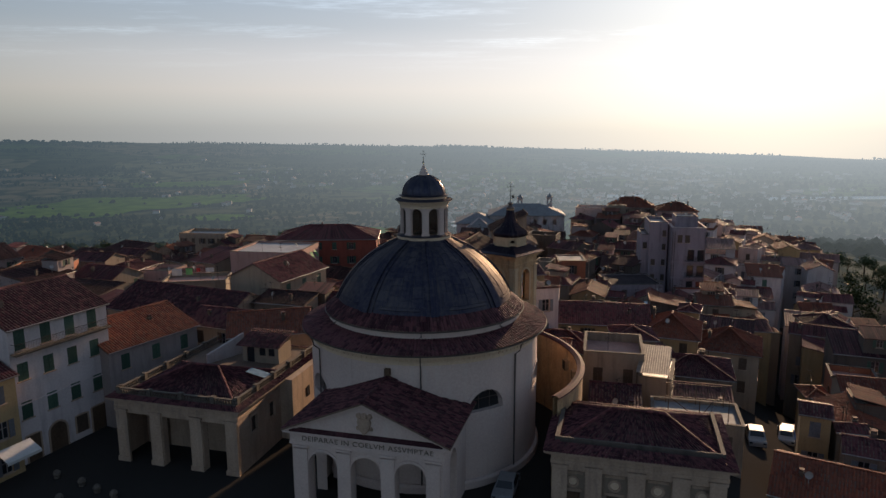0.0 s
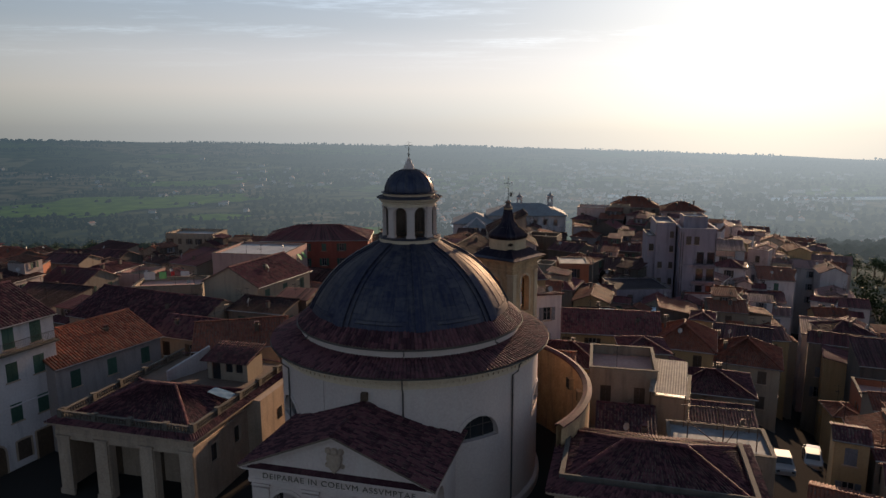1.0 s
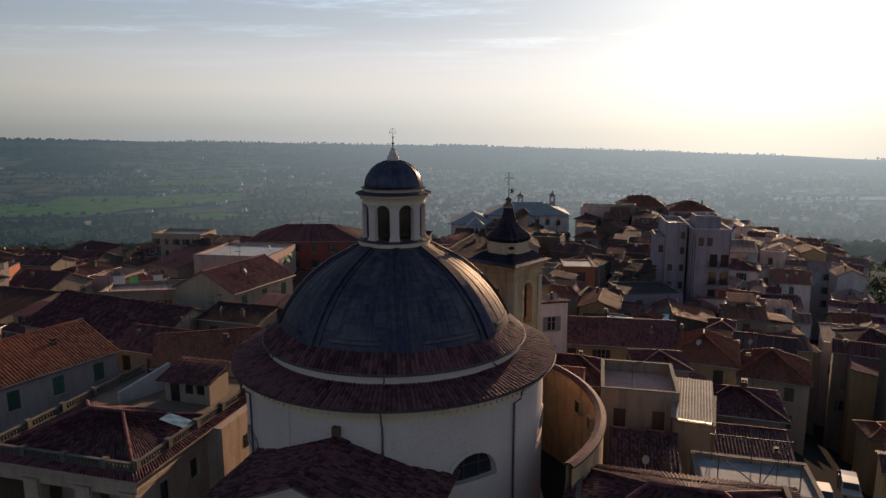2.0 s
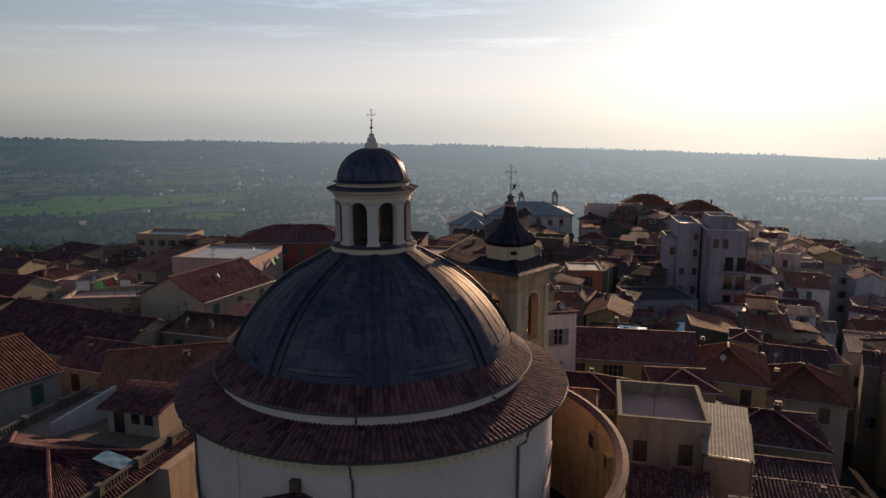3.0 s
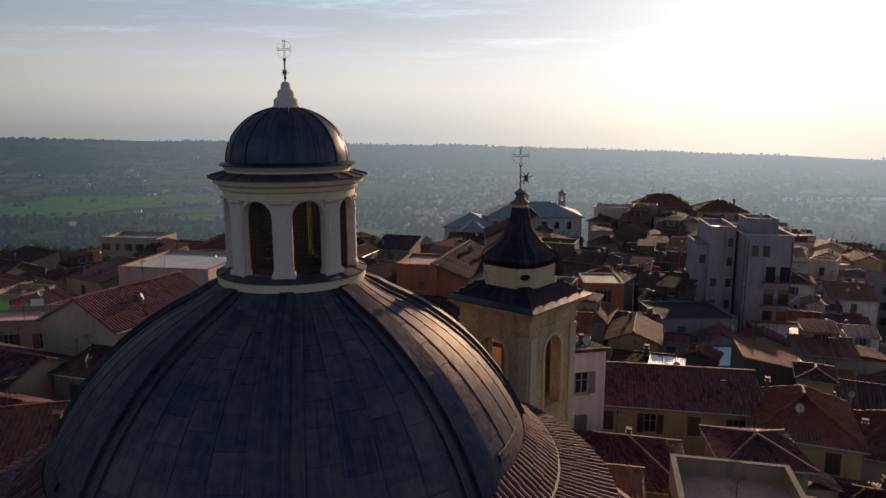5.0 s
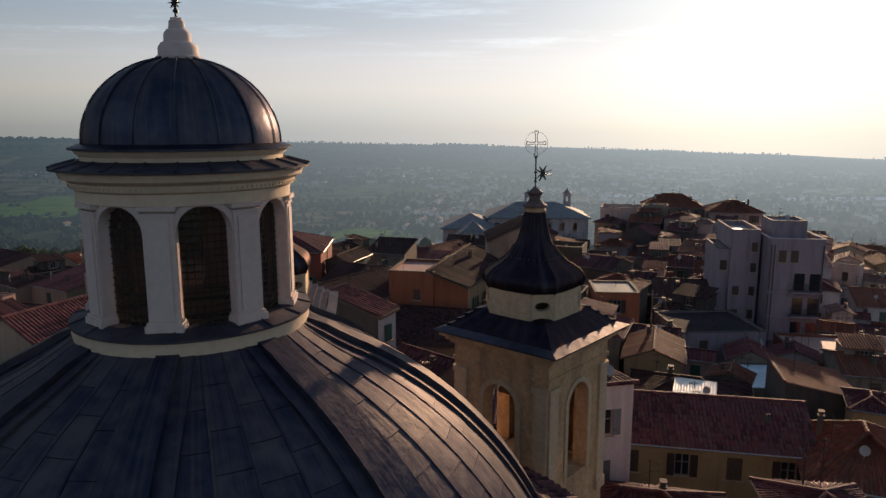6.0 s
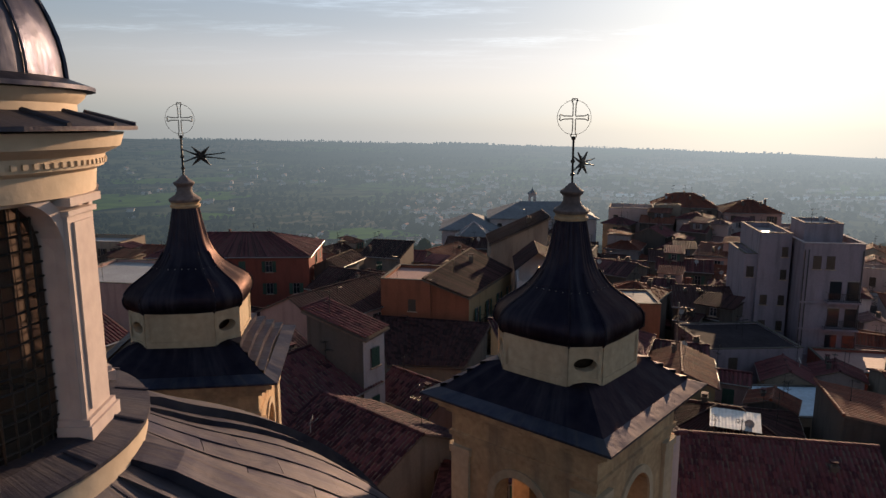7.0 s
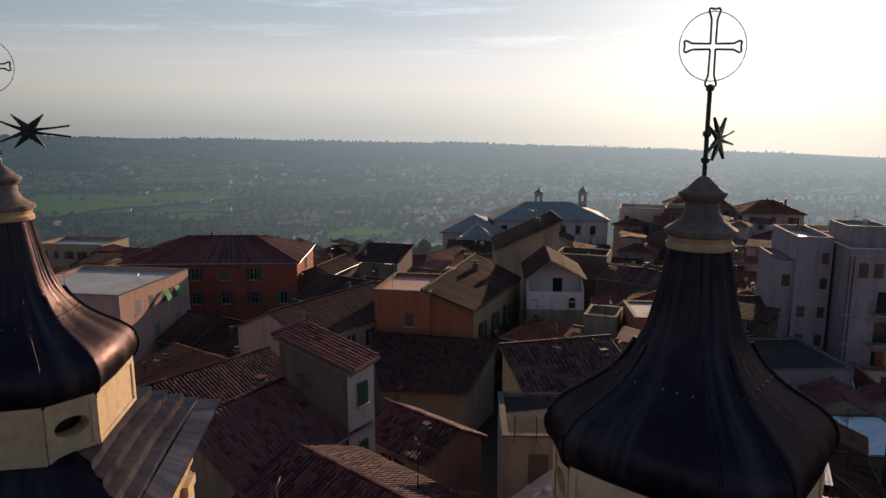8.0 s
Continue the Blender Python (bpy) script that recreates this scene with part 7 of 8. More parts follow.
for k in range(14000):
    x, y = TR.uniform(-130, 115), TR.uniform(36, 246)
    big = 1.0 - 0.6 * k / 14000
    w, d = TR.uniform(7, 13) * big, TR.uniform(6, 9.5) * big
    if x > 8:
        w, d = w * 0.78, d * 0.78
    far = smooth01((y - 80) / 60)
    rot = -16 + TR.choice((0, 0, 90)) + TR.uniform(-15, 15) - 10 * far
    ev = roof_level(x, y) + TR.uniform(-2.6, 2.0) - (1.6 if 9 < x < 24 and 108 < y < 150 else 0.0)
    a = TR.random()
    pick = (TR.choice(walls_mix), TR.choice(tiles_mix), TR.choice(("brown_shutter", "green_shutter", "grey_shutter")))
    # far walls and tiles picked paler, putting distance haze into their paint
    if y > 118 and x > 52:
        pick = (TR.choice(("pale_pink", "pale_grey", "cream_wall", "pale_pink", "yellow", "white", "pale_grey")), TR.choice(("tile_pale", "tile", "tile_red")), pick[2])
    elif y > 118:
        pick = (TR.choice(("old_wall", "dark_wall", "grey", "pink", "old_wall", "beige", "dark_wall")), TR.choice(("tile", "tile_brown", "tile_old", "tile_brown", "tile_red")), pick[2])
    # near right walls picked dark, painting in their backlit shade
    elif x > 18 and y < 96:
        pick = (TR.choice(("old_wall", "dark_wall", "old_wall", "dark_wall", "yellow")), TR.choice(("tile", "tile_red", "tile_old", "tile")), pick[2])
    # left-hand walls picked dark too, their shade put into the paint
    elif x < 10:
        pick = (TR.choice(("old_wall", "dark_wall", "grey", "old_wall", "yellow", "dark_wall", "pink")), TR.choice(("tile", "tile_old", "tile_brown", "tile_old")), pick[2])
    rise = TR.uniform(0.16, 0.24) * min(w, d)
    ants, chims = TR.choice((1, 1, 2, 3)), TR.choice((0, 1, 1, 2))
    if not inside(x, y, TOWN) or street(x, y) or count >= 430:
        continue
    c = corners(x, y, w, d, rot, 0.94)
    rim = [(p[0] + (q[0] - p[0]) * f, p[1] + (q[1] - p[1]) * f) for p, q in zip(c, c[1:] + c[:1]) for f in (0, 0.25, 0.5, 0.75)]
    if any(overlap(c, t) for t in taken) or any(street(*p) for p in rim):
        continue
    near = math.hypot(x - 4, y - 62) < 48
    roof = "gable" if a < 0.55 else "hip" if a < 0.72 else "shed" if a < 0.88 or w * d > 42 or y < 125 else "flat"
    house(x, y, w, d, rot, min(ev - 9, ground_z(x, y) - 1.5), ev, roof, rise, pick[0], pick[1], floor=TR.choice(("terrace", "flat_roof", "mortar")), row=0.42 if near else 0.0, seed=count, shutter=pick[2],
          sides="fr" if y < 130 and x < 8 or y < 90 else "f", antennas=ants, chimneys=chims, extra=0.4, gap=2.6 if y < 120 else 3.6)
    taken.append(c)
    count += 1

# ---- tiles of the round church roofs, one by one where the walk passes nearest ----
def round_tile(r0, z0, r1, z1, wide, high=0.085):
    """A cover tile with its pan at local angle 0, from radius r0 (upper) to r1."""
    bm = bmesh.new()
    prof = ((-0.48, -0.02), (-0.34, 0.7), (-0.14, 1.0), (0.08, 1.0), (0.28, 0.7), (0.42, -0.02), (0.52, -0.1))
    ends = []
    for r, z, k, l in ((r0, z0, 0.9, 0.012), (r1, z1, 1.0, 0.034)):
        ends.append([bm.verts.new((u * wide * (r / r1), -r, z + h * high * k + l)) for u, h in prof])
    for j in range(len(prof) - 1):
        bm.faces.new((ends[1][j], ends[1][j + 1], ends[0][j + 1], ends[0][j]))
    return bm


def tile_ring(roof, ri, zi, ro, zo, rows, n, single, rng):
    """Rows of tiles on a conical roof; angles within the stretch named by single become parts of their own."""
    rest = bmesh.new()
    for k in range(rows):
        a, b = k / rows, min(1.02, (k + 1.13) / rows)
        r0, z0, r1, z1 = ri + (ro - ri) * a, zi + (zo - zi) * a, ri + (ro - ri) * b, zi + (zo - zi) * b
        bm = round_tile(r0, z0 + 0.01, r1, z1 + 0.01, 2 * math.pi * r1 / n)
        me = link_mesh("tile", bm, "tile_old")
        for i in range(n):
            deg = 360 * i / n - 180
            m = Matrix.Rotation(radians(deg + rng.uniform(-0.12, 0.12)), 4, "Z") @ Matrix.Translation((0, 0, rng.uniform(-0.012, 0.012)))
            if single and single[0] < deg < single[1]:
                part("tile", me, None, roof, m=m)
            else:
                n0 = len(rest.verts)
                rest.from_mesh(me)
                rest.verts.ensure_lookup_table()
                bmesh.ops.transform(rest, matrix=m, verts=rest.verts[n0:])
    part("tiles", rest, "tile_old", roof, kind="stuff")

# ---- the valley: woods, hedges, scattered houses ----
def clump(bm_lists, x, y, z, r, h, rng):
    """A lumpy tree crown far off: a few squashed, rough lobes on a short stem."""
    V, Fc = bm_lists
    for k in range(rng.choice((1, 2, 2, 3))):
        cx, cy = x + rng.uniform(-0.5, 0.5) * r, y + rng.uniform(-0.5, 0.5) * r
        cz = z + h * rng.uniform(0.45, 0.65)
        n0 = len(V)
        rr, hh = r * rng.uniform(0.6, 1.0), h * rng.uniform(0.35, 0.5)
        for i, (s, dz) in enumerate(((0.55, -0.9), (1.0, -0.2), (0.75, 0.55))):
            for j in range(6):
                a = j * math.pi / 3 + i * 0.5
                q = rng.uniform(0.75, 1.2)
                V.append((cx + rr * s * q * math.cos(a), cy + rr * s * q * math.sin(a), cz + hh * (dz + rng.uniform(-0.15, 0.15))))
        V.append((cx, cy, cz + hh * rng.uniform(0.9, 1.2)))
        V.append((cx, cy, z - 0.5))
        for i in range(2):
            for j in range(6):
                a, b = n0 + i * 6 + j, n0 + i * 6 + (j + 1) % 6
                Fc.append((a, b, b + 6, a + 6))
        for j in range(6):
            Fc.append((n0 + 12 + j, n0 + 12 + (j + 1) % 6, n0 + 18))
            Fc.append((n0 + (j + 1) % 6, n0 + j, n0 + 19))


LRG = random.Random(31)


FIELDS = []


def field(cx, cy, rx, ry, turn, seed):
    """An uneven meadow lying on the valley floor."""
    FIELDS.append((cx, cy, min(rx, ry) * 0.9))
    r = random.Random(seed)
    bm = bmesh.new()
    n, rings = 24, 5
    shape = [1 + r.uniform(-0.25, 0.2) for _ in range(n)]
    c, s = math.cos(radians(turn)), math.sin(radians(turn))
    prev = None
    for k in range(rings + 1):
        row = []
        for i in range(n):
            a = 2 * math.pi * i / n
            u, v = rx * shape[i] * k / rings * math.cos(a), ry * shape[i] * k / rings * math.sin(a)
            x, y = cx + u * c - v * s, cy + u * s + v * c
            row.append(bm.verts.new((x, y, ground_z(x, y) + 2.2)))
        if prev:
            for i in range(n):
                j = (i + 1) % n
                bm.faces.new((prev[i], prev[j], row[j], row[i]))
        prev = row
    ob = part("field", bm, "meadow", None, "bright green meadow in the hazy valley", kind="structure")
    tagged(ob, category="field")


field(-400, 800, 110, 95, 30, 1)
field(-300, 860, 70, 60, 0, 2)
field(-440, 740, 50, 45, 10, 3)
field(-60, 600, 45, 26, 0, 4)
field(-395, 1050, 90, 40, 15, 5)
field(285, 470, 40, 30, 20, 6)
field(-230, 700, 40, 25, -10, 7)
V, Fc = [], []
# tree rows and copses over the valley floor
for k in range(650):
    a = LRG.uniform(-0.75, 0.75)
    d = 330 * (2200 / 330) ** LRG.random()
    x, y = d * math.sin(a), d * math.cos(a)
    line = LRG.random() < 0.6
    dirx, diry = math.cos(LRG.uniform(-0.5, 0.5)), math.sin(LRG.uniform(-0.5, 0.5))
    for i in range(LRG.randrange(5, 26)):
        if line:
            px, py = x + dirx * 9 * i + LRG.uniform(-3, 3), y + diry * 9 * i + LRG.uniform(-3, 3)
        else:
            px, py = x + LRG.gauss(0, 26), y + LRG.gauss(0, 18)
        h = LRG.uniform(2.5, 6)
        if LRG.random() < 0.85 and any(math.hypot(px - fx, py - fy) < fr for fx, fy, fr in FIELDS):
            continue
        clump((V, Fc), px, py, ground_z(px, py), h * LRG.uniform(0.4, 0.7), h, LRG)
# woods and umbrella pines along the far ridge
for k in range(2200):
    a = LRG.uniform(-0.78, 0.78)
    d = LRG.uniform(1850, 2060)
    x, y = d * math.sin(a), d * math.cos(a)
    thick = noise.noise((a * 9, 1.3, 0)) + 0.6 * noise.noise((a * 31, 2.7, 0))
    if thick < 0.05 and LRG.random() < 0.93:
        continue
    h = LRG.uniform(1.4, 2.6) + 13.0 * max(0, thick - 0.12) * LRG.random()
    clump((V, Fc), x, y, ground_z(x, y), h * 0.8, h, LRG)
me = bpy.data.meshes.new("far_trees")
me.from_pydata(V, [], Fc)
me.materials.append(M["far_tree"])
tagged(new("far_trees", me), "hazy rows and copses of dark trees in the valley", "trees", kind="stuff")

# scattered farmhouses, sheds and greenhouses
def far_material(name, col):
    m = land_material(name, tree=True)
    for nd in m.node_tree.nodes:
        if nd.type == "VALTORGB" and len(nd.color_ramp.elements) == 2 and nd.color_ramp.elements[0].position < 0.31 and nd.color_ramp.elements[0].position > 0.28:
            nd.color_ramp.elements[0].color = (*[c * 0.8 for c in col], 1)
            nd.color_ramp.elements[1].color = (*col, 1)
    return m


# farmhouses and greenhouses carry the same haze painted as emission
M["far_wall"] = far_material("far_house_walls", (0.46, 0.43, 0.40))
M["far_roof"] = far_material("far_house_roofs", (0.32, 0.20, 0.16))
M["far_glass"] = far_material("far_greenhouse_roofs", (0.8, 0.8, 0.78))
V, Fc, Mi = [], [], []
for k in range(1500):
    a = LRG.gauss(0.18, 0.28)
    d = 380 * (1500 / 380) ** LRG.random()
    if abs(a) > 0.75 or noise.noise((d * math.sin(a) * 0.004, d * math.cos(a) * 0.004, 8)) < -0.12:
        continue
    x, y = d * math.sin(a), d * math.cos(a)
    if any(math.hypot(x - fx, y - fy) < fr for fx, fy, fr in FIELDS):
        continue
    z = ground_z(x, y) - 0.3
    w, l, h = LRG.uniform(4, 7), LRG.uniform(5, 12), LRG.uniform(3, 6)
    t = LRG.uniform(0, math.pi)
    c, s = math.cos(t), math.sin(t)
    n0 = len(V)
    for px, py, pz in ((-l, -w, 0), (l, -w, 0), (l, w, 0), (-l, w, 0), (-l, -w, h), (l, -w, h), (l, w, h), (-l, w, h), (-l, 0, h + 1.6), (l, 0, h + 1.6)):
        px, py, pz = px * 0.46, py * 0.46, pz * 0.75
        V.append((x + px * c - py * s, y + px * s + py * c, z + pz))
    for f, mi in (((0, 1, 5, 4), 0), ((2, 3, 7, 6), 0), ((1, 2, 6, 9, 5), 0), ((3, 0, 4, 8, 7), 0), ((4, 5, 9, 8), 1), ((6, 7, 8, 9), 1)):
        Fc.append(tuple(n0 + i for i in f))
        Mi.append(mi)
me = bpy.data.meshes.new("far_houses")
me.from_pydata(V, [], Fc)
for k in ("far_wall", "far_roof"):
    me.materials.append(M[k])
me.polygons.foreach_set("material_index", Mi)
tagged(new("far_houses", me), "tiny scattered farmhouses across the hazy valley", "houses", kind="stuff")


def greenhouse(az_deg, d, l, w, turn, bays):
    a = radians(az_deg)
    x, y = d * math.sin(a), d * math.cos(a)
    t = thing("greenhouse", pose(x, y, ground_z(x, y), 0, 0, turn), "long pale greenhouse tunnels glinting in the valley", "greenhouse", "valley greenhouses")
    for i in range(bays):
        bm = bmesh.new()
        off = (i - bays / 2) * w * 1.08
        prev = None
        for k in range(7):
            an = math.pi * k / 6
            row = [bm.verts.new((s * l / 2, off + w / 2 * math.cos(an), 0.3 + 3.4 * math.sin(an))) for s in (-1, 1)]
            if prev:
                bm.faces.new((prev[0], prev[1], row[1], row[0]))
            prev = row
        part("tunnel", bm, "far_glass", t)


greenhouse(0.8, 640, 26, 8, 62, 3)
greenhouse(15.0, 905, 46, 6, -6, 1)
greenhouse(30.5, 960, 190, 4, 3, 1)
greenhouse(32.6, 560, 34, 5, 4, 1)

# trees on the slope at the town's edge
def tree(x, y, z, h, rng, label="dark evergreen tree on the slope below the town"):
    t = thing("tree", pose(x, y, z), label, "tree", "slope trees")
    bm = bmesh.new()
    pts = [Vector((0, 0, -0.5)), Vector((rng.uniform(-.2, .2), rng.uniform(-.2, .2), h * 0.3)), Vector((rng.uniform(-.4, .4), rng.uniform(-.4, .4), h * 0.6))]
    for i in range(2):
        tube(bm, [pts[i], pts[i + 1]], h * (0.035 - 0.012 * i), 7)
    limbs = []
    for k in range(5):
        a, s = rng.uniform(0, 6.28), pts[1].lerp(pts[2], rng.random())
        e = s + Vector((math.cos(a), math.sin(a), 0.6)) * h * rng.uniform(0.15, 0.28)
        tube(bm, [s, e], h * 0.012, 5)
        limbs.append(e)
    part("trunk", bm, "bark", t)
    V, Fc = [], []
    for k in range(900):
        c = rng.choice(limbs + [pts[2], pts[2] + Vector((0, 0, h * 0.2))])
        p = c + Vector((rng.gauss(0, 1), rng.gauss(0, 1), rng.gauss(0, 0.8))) * h * 0.105
        s = h * rng.uniform(0.02, 0.042)
        u = Vector((rng.gauss(0, 1), rng.gauss(0, 1), rng.gauss(0, 1))).normalized()
        w = u.cross(Vector((0.3, 0.5, 0.8))).normalized()
        n0 = len(V)
        V += [p - u * s, p + w * s * 0.6, p + u * s, p - w * s * 0.6]
        Fc.append((n0, n0 + 1, n0 + 2, n0 + 3))
    me = bpy.data.meshes.new("crown")
    me.from_pydata([tuple(v) for v in V], [], Fc)
    me.materials.append(M["leaf"])
    part("crown", me, None, t)
    return t


protos = [tree(96, 178, ground_z(96, 178), 11, LRG), tree(104, 168, ground_z(104, 168), 13, LRG), tree(90, 190, ground_z(90, 190), 10, LRG)]
for k in range(125):
    x, y = LRG.uniform(72, 150), LRG.uniform(60, 250)
    if x > 84 + (y - 100) * 0.25 + 38:
        continue
    if inside(x, y, TOWN):
        continue
    s = LRG.uniform(0.5, 0.85)
    copy_thing(LRG.choice(protos), pose(x, y, ground_z(x, y), 0, 0, LRG.uniform(0, 360)) @ Matrix.Scale(s, 4))
for k in range(20):
    x, y = LRG.uniform(-170, -30), LRG.uniform(225, 320)
    if inside(x, y, TOWN) or inside(x, y - 8, TOWN):
        continue
    copy_thing(LRG.choice(protos), pose(x, y, ground_z(x, y), 0, 0, LRG.uniform(0, 360)) @ Matrix.Scale(0.6, 4))

# ---- the large house with lead roofs and belfries at the end of the town ----
mansion = thing("mansion", pose(19, 188, 0, 0, 0, -3), "pale palace with blue-grey hipped roofs and two small belfries", "palace")
bm = bmesh.new()
for x0, x1, y0, y1, z1 in ((-6, 14, -5, 7, 5.4), (-15, -4, -8, 4, 3.6)):
    for o, ux, n, L in (((x0, y0, 0), (1, 0, 0), (0, -1, 0), x1 - x0), ((x1, y0, 0), (0, 1, 0), (1, 0, 0), y1 - y0), ((x1, y1, 0), (-1, 0, 0), (0, 1, 0), x1 - x0), ((x0, y1, 0), (0, -1, 0), (-1, 0, 0), y1 - y0)):
        pierced(bm, plane_map(o, ux, n), 0, L, -12, z1, [(u, 0.5, z, z + 1.6, 0.0) for u in [1.8 + 2.6 * i for i in range(int((L - 1.5) / 2.6))] for z in (z1 - 2.6, z1 - 6.0)], 0.25)
part("palace_body", bm, "pale_grey", mansion)
for x0, x1, y0, y1, z1, rise in ((-6, 14, -5, 7, 5.4, 2.6), (-15, -4, -8, 4, 3.6, 2.4)):
    bm = bmesh.new()
    x0, x1, y0, y1 = x0 - 0.5, x1 + 0.5, y0 - 0.5, y1 + 0.5
    q = min(x1 - x0, y1 - y0) / 2
    c = [Vector(p) for p in ((x0, y0, z1), (x1, y0, z1), (x1, y1, z1), (x0, y1, z1))]
    A, B = (Vector((x0 + q, (y0 + y1) / 2, z1 + rise)), Vector((x1 - q, (y0 + y1) / 2, z1 + rise))) if x1 - x0 > y1 - y0 else (Vector(((x0 + x1) / 2, y0 + q, z1 + rise)), Vector(((x0 + x1) / 2, y1 - q, z1 + rise)))
    quads = ((c[0], c[1], B, A), (c[1], c[2], B), (c[2], c[3], A, B), (c[3], c[0], A)) if x1 - x0 > y1 - y0 else ((c[0], c[1], A), (c[1], c[2], B, A), (c[2], c[3], B), (c[3], c[0], A, B))
    for f in quads:
        bm.faces.new([bm.verts.new(p) for p in f])
    box(bm, x0, x1, y0, y1, z1 - 0.15, z1 - 0.004)
    part("roof", bm, "slate", mansion)
for x, y, z in ((2.5, 3.5, 6.6), (10.8, 4.2, 6.8)):
    bm = bmesh.new()
    for k in range(4):
        m = Matrix.Translation((x, y, 0)) @ Matrix.Rotation(radians(90 * k), 4, "Z")
        f = plane_map(m @ Vector((-0.7, -0.7, 0)), m.to_3x3() @ Vector((1, 0, 0)), m.to_3x3() @ Vector((0, -1, 0)))
        pierced(bm, f, 0, 1.4, z - 3, z + 2.6, [(0.7, 0.32, z + 0.9, z + 1.8, 0.32)], 0.2, seg=6)
    box(bm, x - 0.9, x + 0.9, y - 0.9, y + 0.9, z + 2.6, z + 2.78)
    b = part("belfry", bm, "pale_grey", mansion)
    bm = bmesh.new()
    rev(bm, [(0.95, z + 2.78), (0.6, z + 3.05), (0.28, z + 3.3), (0.12, z + 3.6), (0.02, z + 4.0)], 8, m=Matrix.Translation((x, y, 0)))
    part("belfry_cap", bm, "slate", b)
bm = bmesh.new()
apex = Vector((-9.0, -13.5, 5.9))
cc = [Vector(p) for p in ((-12.2, -16.5, 3.2), (-5.6, -16.5, 3.2), (-5.6, -10.5, 3.2), (-12.2, -10.5, 3.2))]
box(bm, -12.2, -5.6, -16.5, -10.5, -10, 3.19)
pav = part("pavilion", bm, "pale_grey", mansion, "small pavilion under a blue-grey pyramid roof")
bm = bmesh.new()
for i in range(4):
    bm.faces.new([bm.verts.new(p) for p in (cc[i], cc[(i + 1) % 4], apex)])
part("pyramid_roof", bm, "slate", pav)
for i in range(4):
    for q in (apex, cc[(i + 1) % 4]):
        bm = bmesh.new()
        tube(bm, [cc[i], q], 0.14, 5)
        part("roof_edge", bm, "pale_grey", pav)

# ---- apartment balconies and ledges ----
apt = [o for o in scene.objects if o.get("label", "").startswith("mauve-grey modern apartment block with balconies")][0]
for i in range(5):
    z = 3.4 - 3.1 * i
    bm = bmesh.new()
    box(bm, -0.6, 2.9, -6.6, -5.5, z - 0.18, z)
    b = part("balcony", bm, "lilac", apt)
    bm = bmesh.new()
    for k in range(20):
        x = -0.55 + 3.4 * k / 19
        tube(bm, [(x, -6.55, z), (x, -6.55, z + 0.95)], 0.028, 4)
    for zz in (z + 0.1, z + 0.97):
        tube(bm, [(-0.55, -5.6, zz), (-0.55, -6.55, zz), (2.85, -6.55, zz), (2.85, -5.6, zz)], 0.025, 5)
    part("railing", bm, "iron", b)
    bm = bmesh.new()
    for x0, x1 in ((-0.1, 1.1), (1.7, 2.9)):
        box(bm, x0, x1, -5.58, -5.502, z + 0.02, z + 2.15)
    part("balcony_door", bm, "glass", b)
    bm = bmesh.new()
    for x0, x1 in ((-0.2, 1.2), (1.6, 3.0)):
        box(bm, x0, x1, -5.56, -5.51, z + 2.15, z + 2.3)
    part("shutter_box", bm, "grey", b)
    bm = bmesh.new()
    box(bm, -3.2, 3.2, -5.66, -5.5, z - 0.42, z - 0.2)
    part("string_course", bm, "lilac", apt)
# coping paler than the walls, painting in the sunlit roof edge
bm = bmesh.new()
ring_box(bm, 3.27, 5.62, 0.28, 9.82, 9.92)
part("roof_coping", bm, "pale_grey", apt)
# dark drainpipes between the two blocks
for x in (-3.0, -2.6, 3.0):
    bm = bmesh.new()
    tube(bm, [(x, -5.58, 9.1), (x, -5.58, -9)], 0.06, 6)
    part("drainpipe", bm, "pipe", apt)


# ---- loggia, awnings and small roof things ----
def pole_line(name, a, b, label, cat, cloths):
    t = thing(name, pose(*a), label, cat)
    d = Vector(b) - Vector(a)
    for k, p in enumerate((Vector((0, 0, 0)), d)):
        bm = bmesh.new()
        tube(bm, [p + Vector((0, 0, -2.0)), p + Vector((0, 0, 0.4))], 0.04, 6)
        part("post", bm, "iron", t)
    bm = bmesh.new()
    tube(bm, [Vector((0, 0, 0.3)), d * 0.5 + Vector((0, 0, 0.18)), d + Vector((0, 0, 0.3))], 0.012, 4)
    part("line", bm, "iron", t)
    for u, w, h, mat in cloths:
        bm = bmesh.new()
        n = 6
        dn = d.normalized()
        s = dn.cross(Vector((0, 0, 1)))
        for i in range(n):
            p0, p1 = d * u + dn * (w * i / n), d * u + dn * (w * (i + 1) / n)
            o0, o1 = s * 0.05 * math.sin(i * 1.3), s * 0.05 * math.sin((i + 1) * 1.3)
            quad(bm, (p0 + Vector((0, 0, 0.22)), p1 + Vector((0, 0, 0.22)), p1 + o1 + Vector((0, 0, 0.22 - h)), p0 + o0 + Vector((0, 0, 0.22 - h))))
        part("cloth", bm, mat, t)


pole_line("washing_line", (-42.2, 102.2, 7.8), (-34.9, 103.2, 7.8), "washing line with white, green and red laundry", "washing line", ((0.08, 1.5, 1.1, "canvas"), (0.36, 1.0, 1.0, "bright_green"), (0.58, 0.5, 0.6, "laundry_red"), (0.76, 1.2, 0.7, "canvas")))

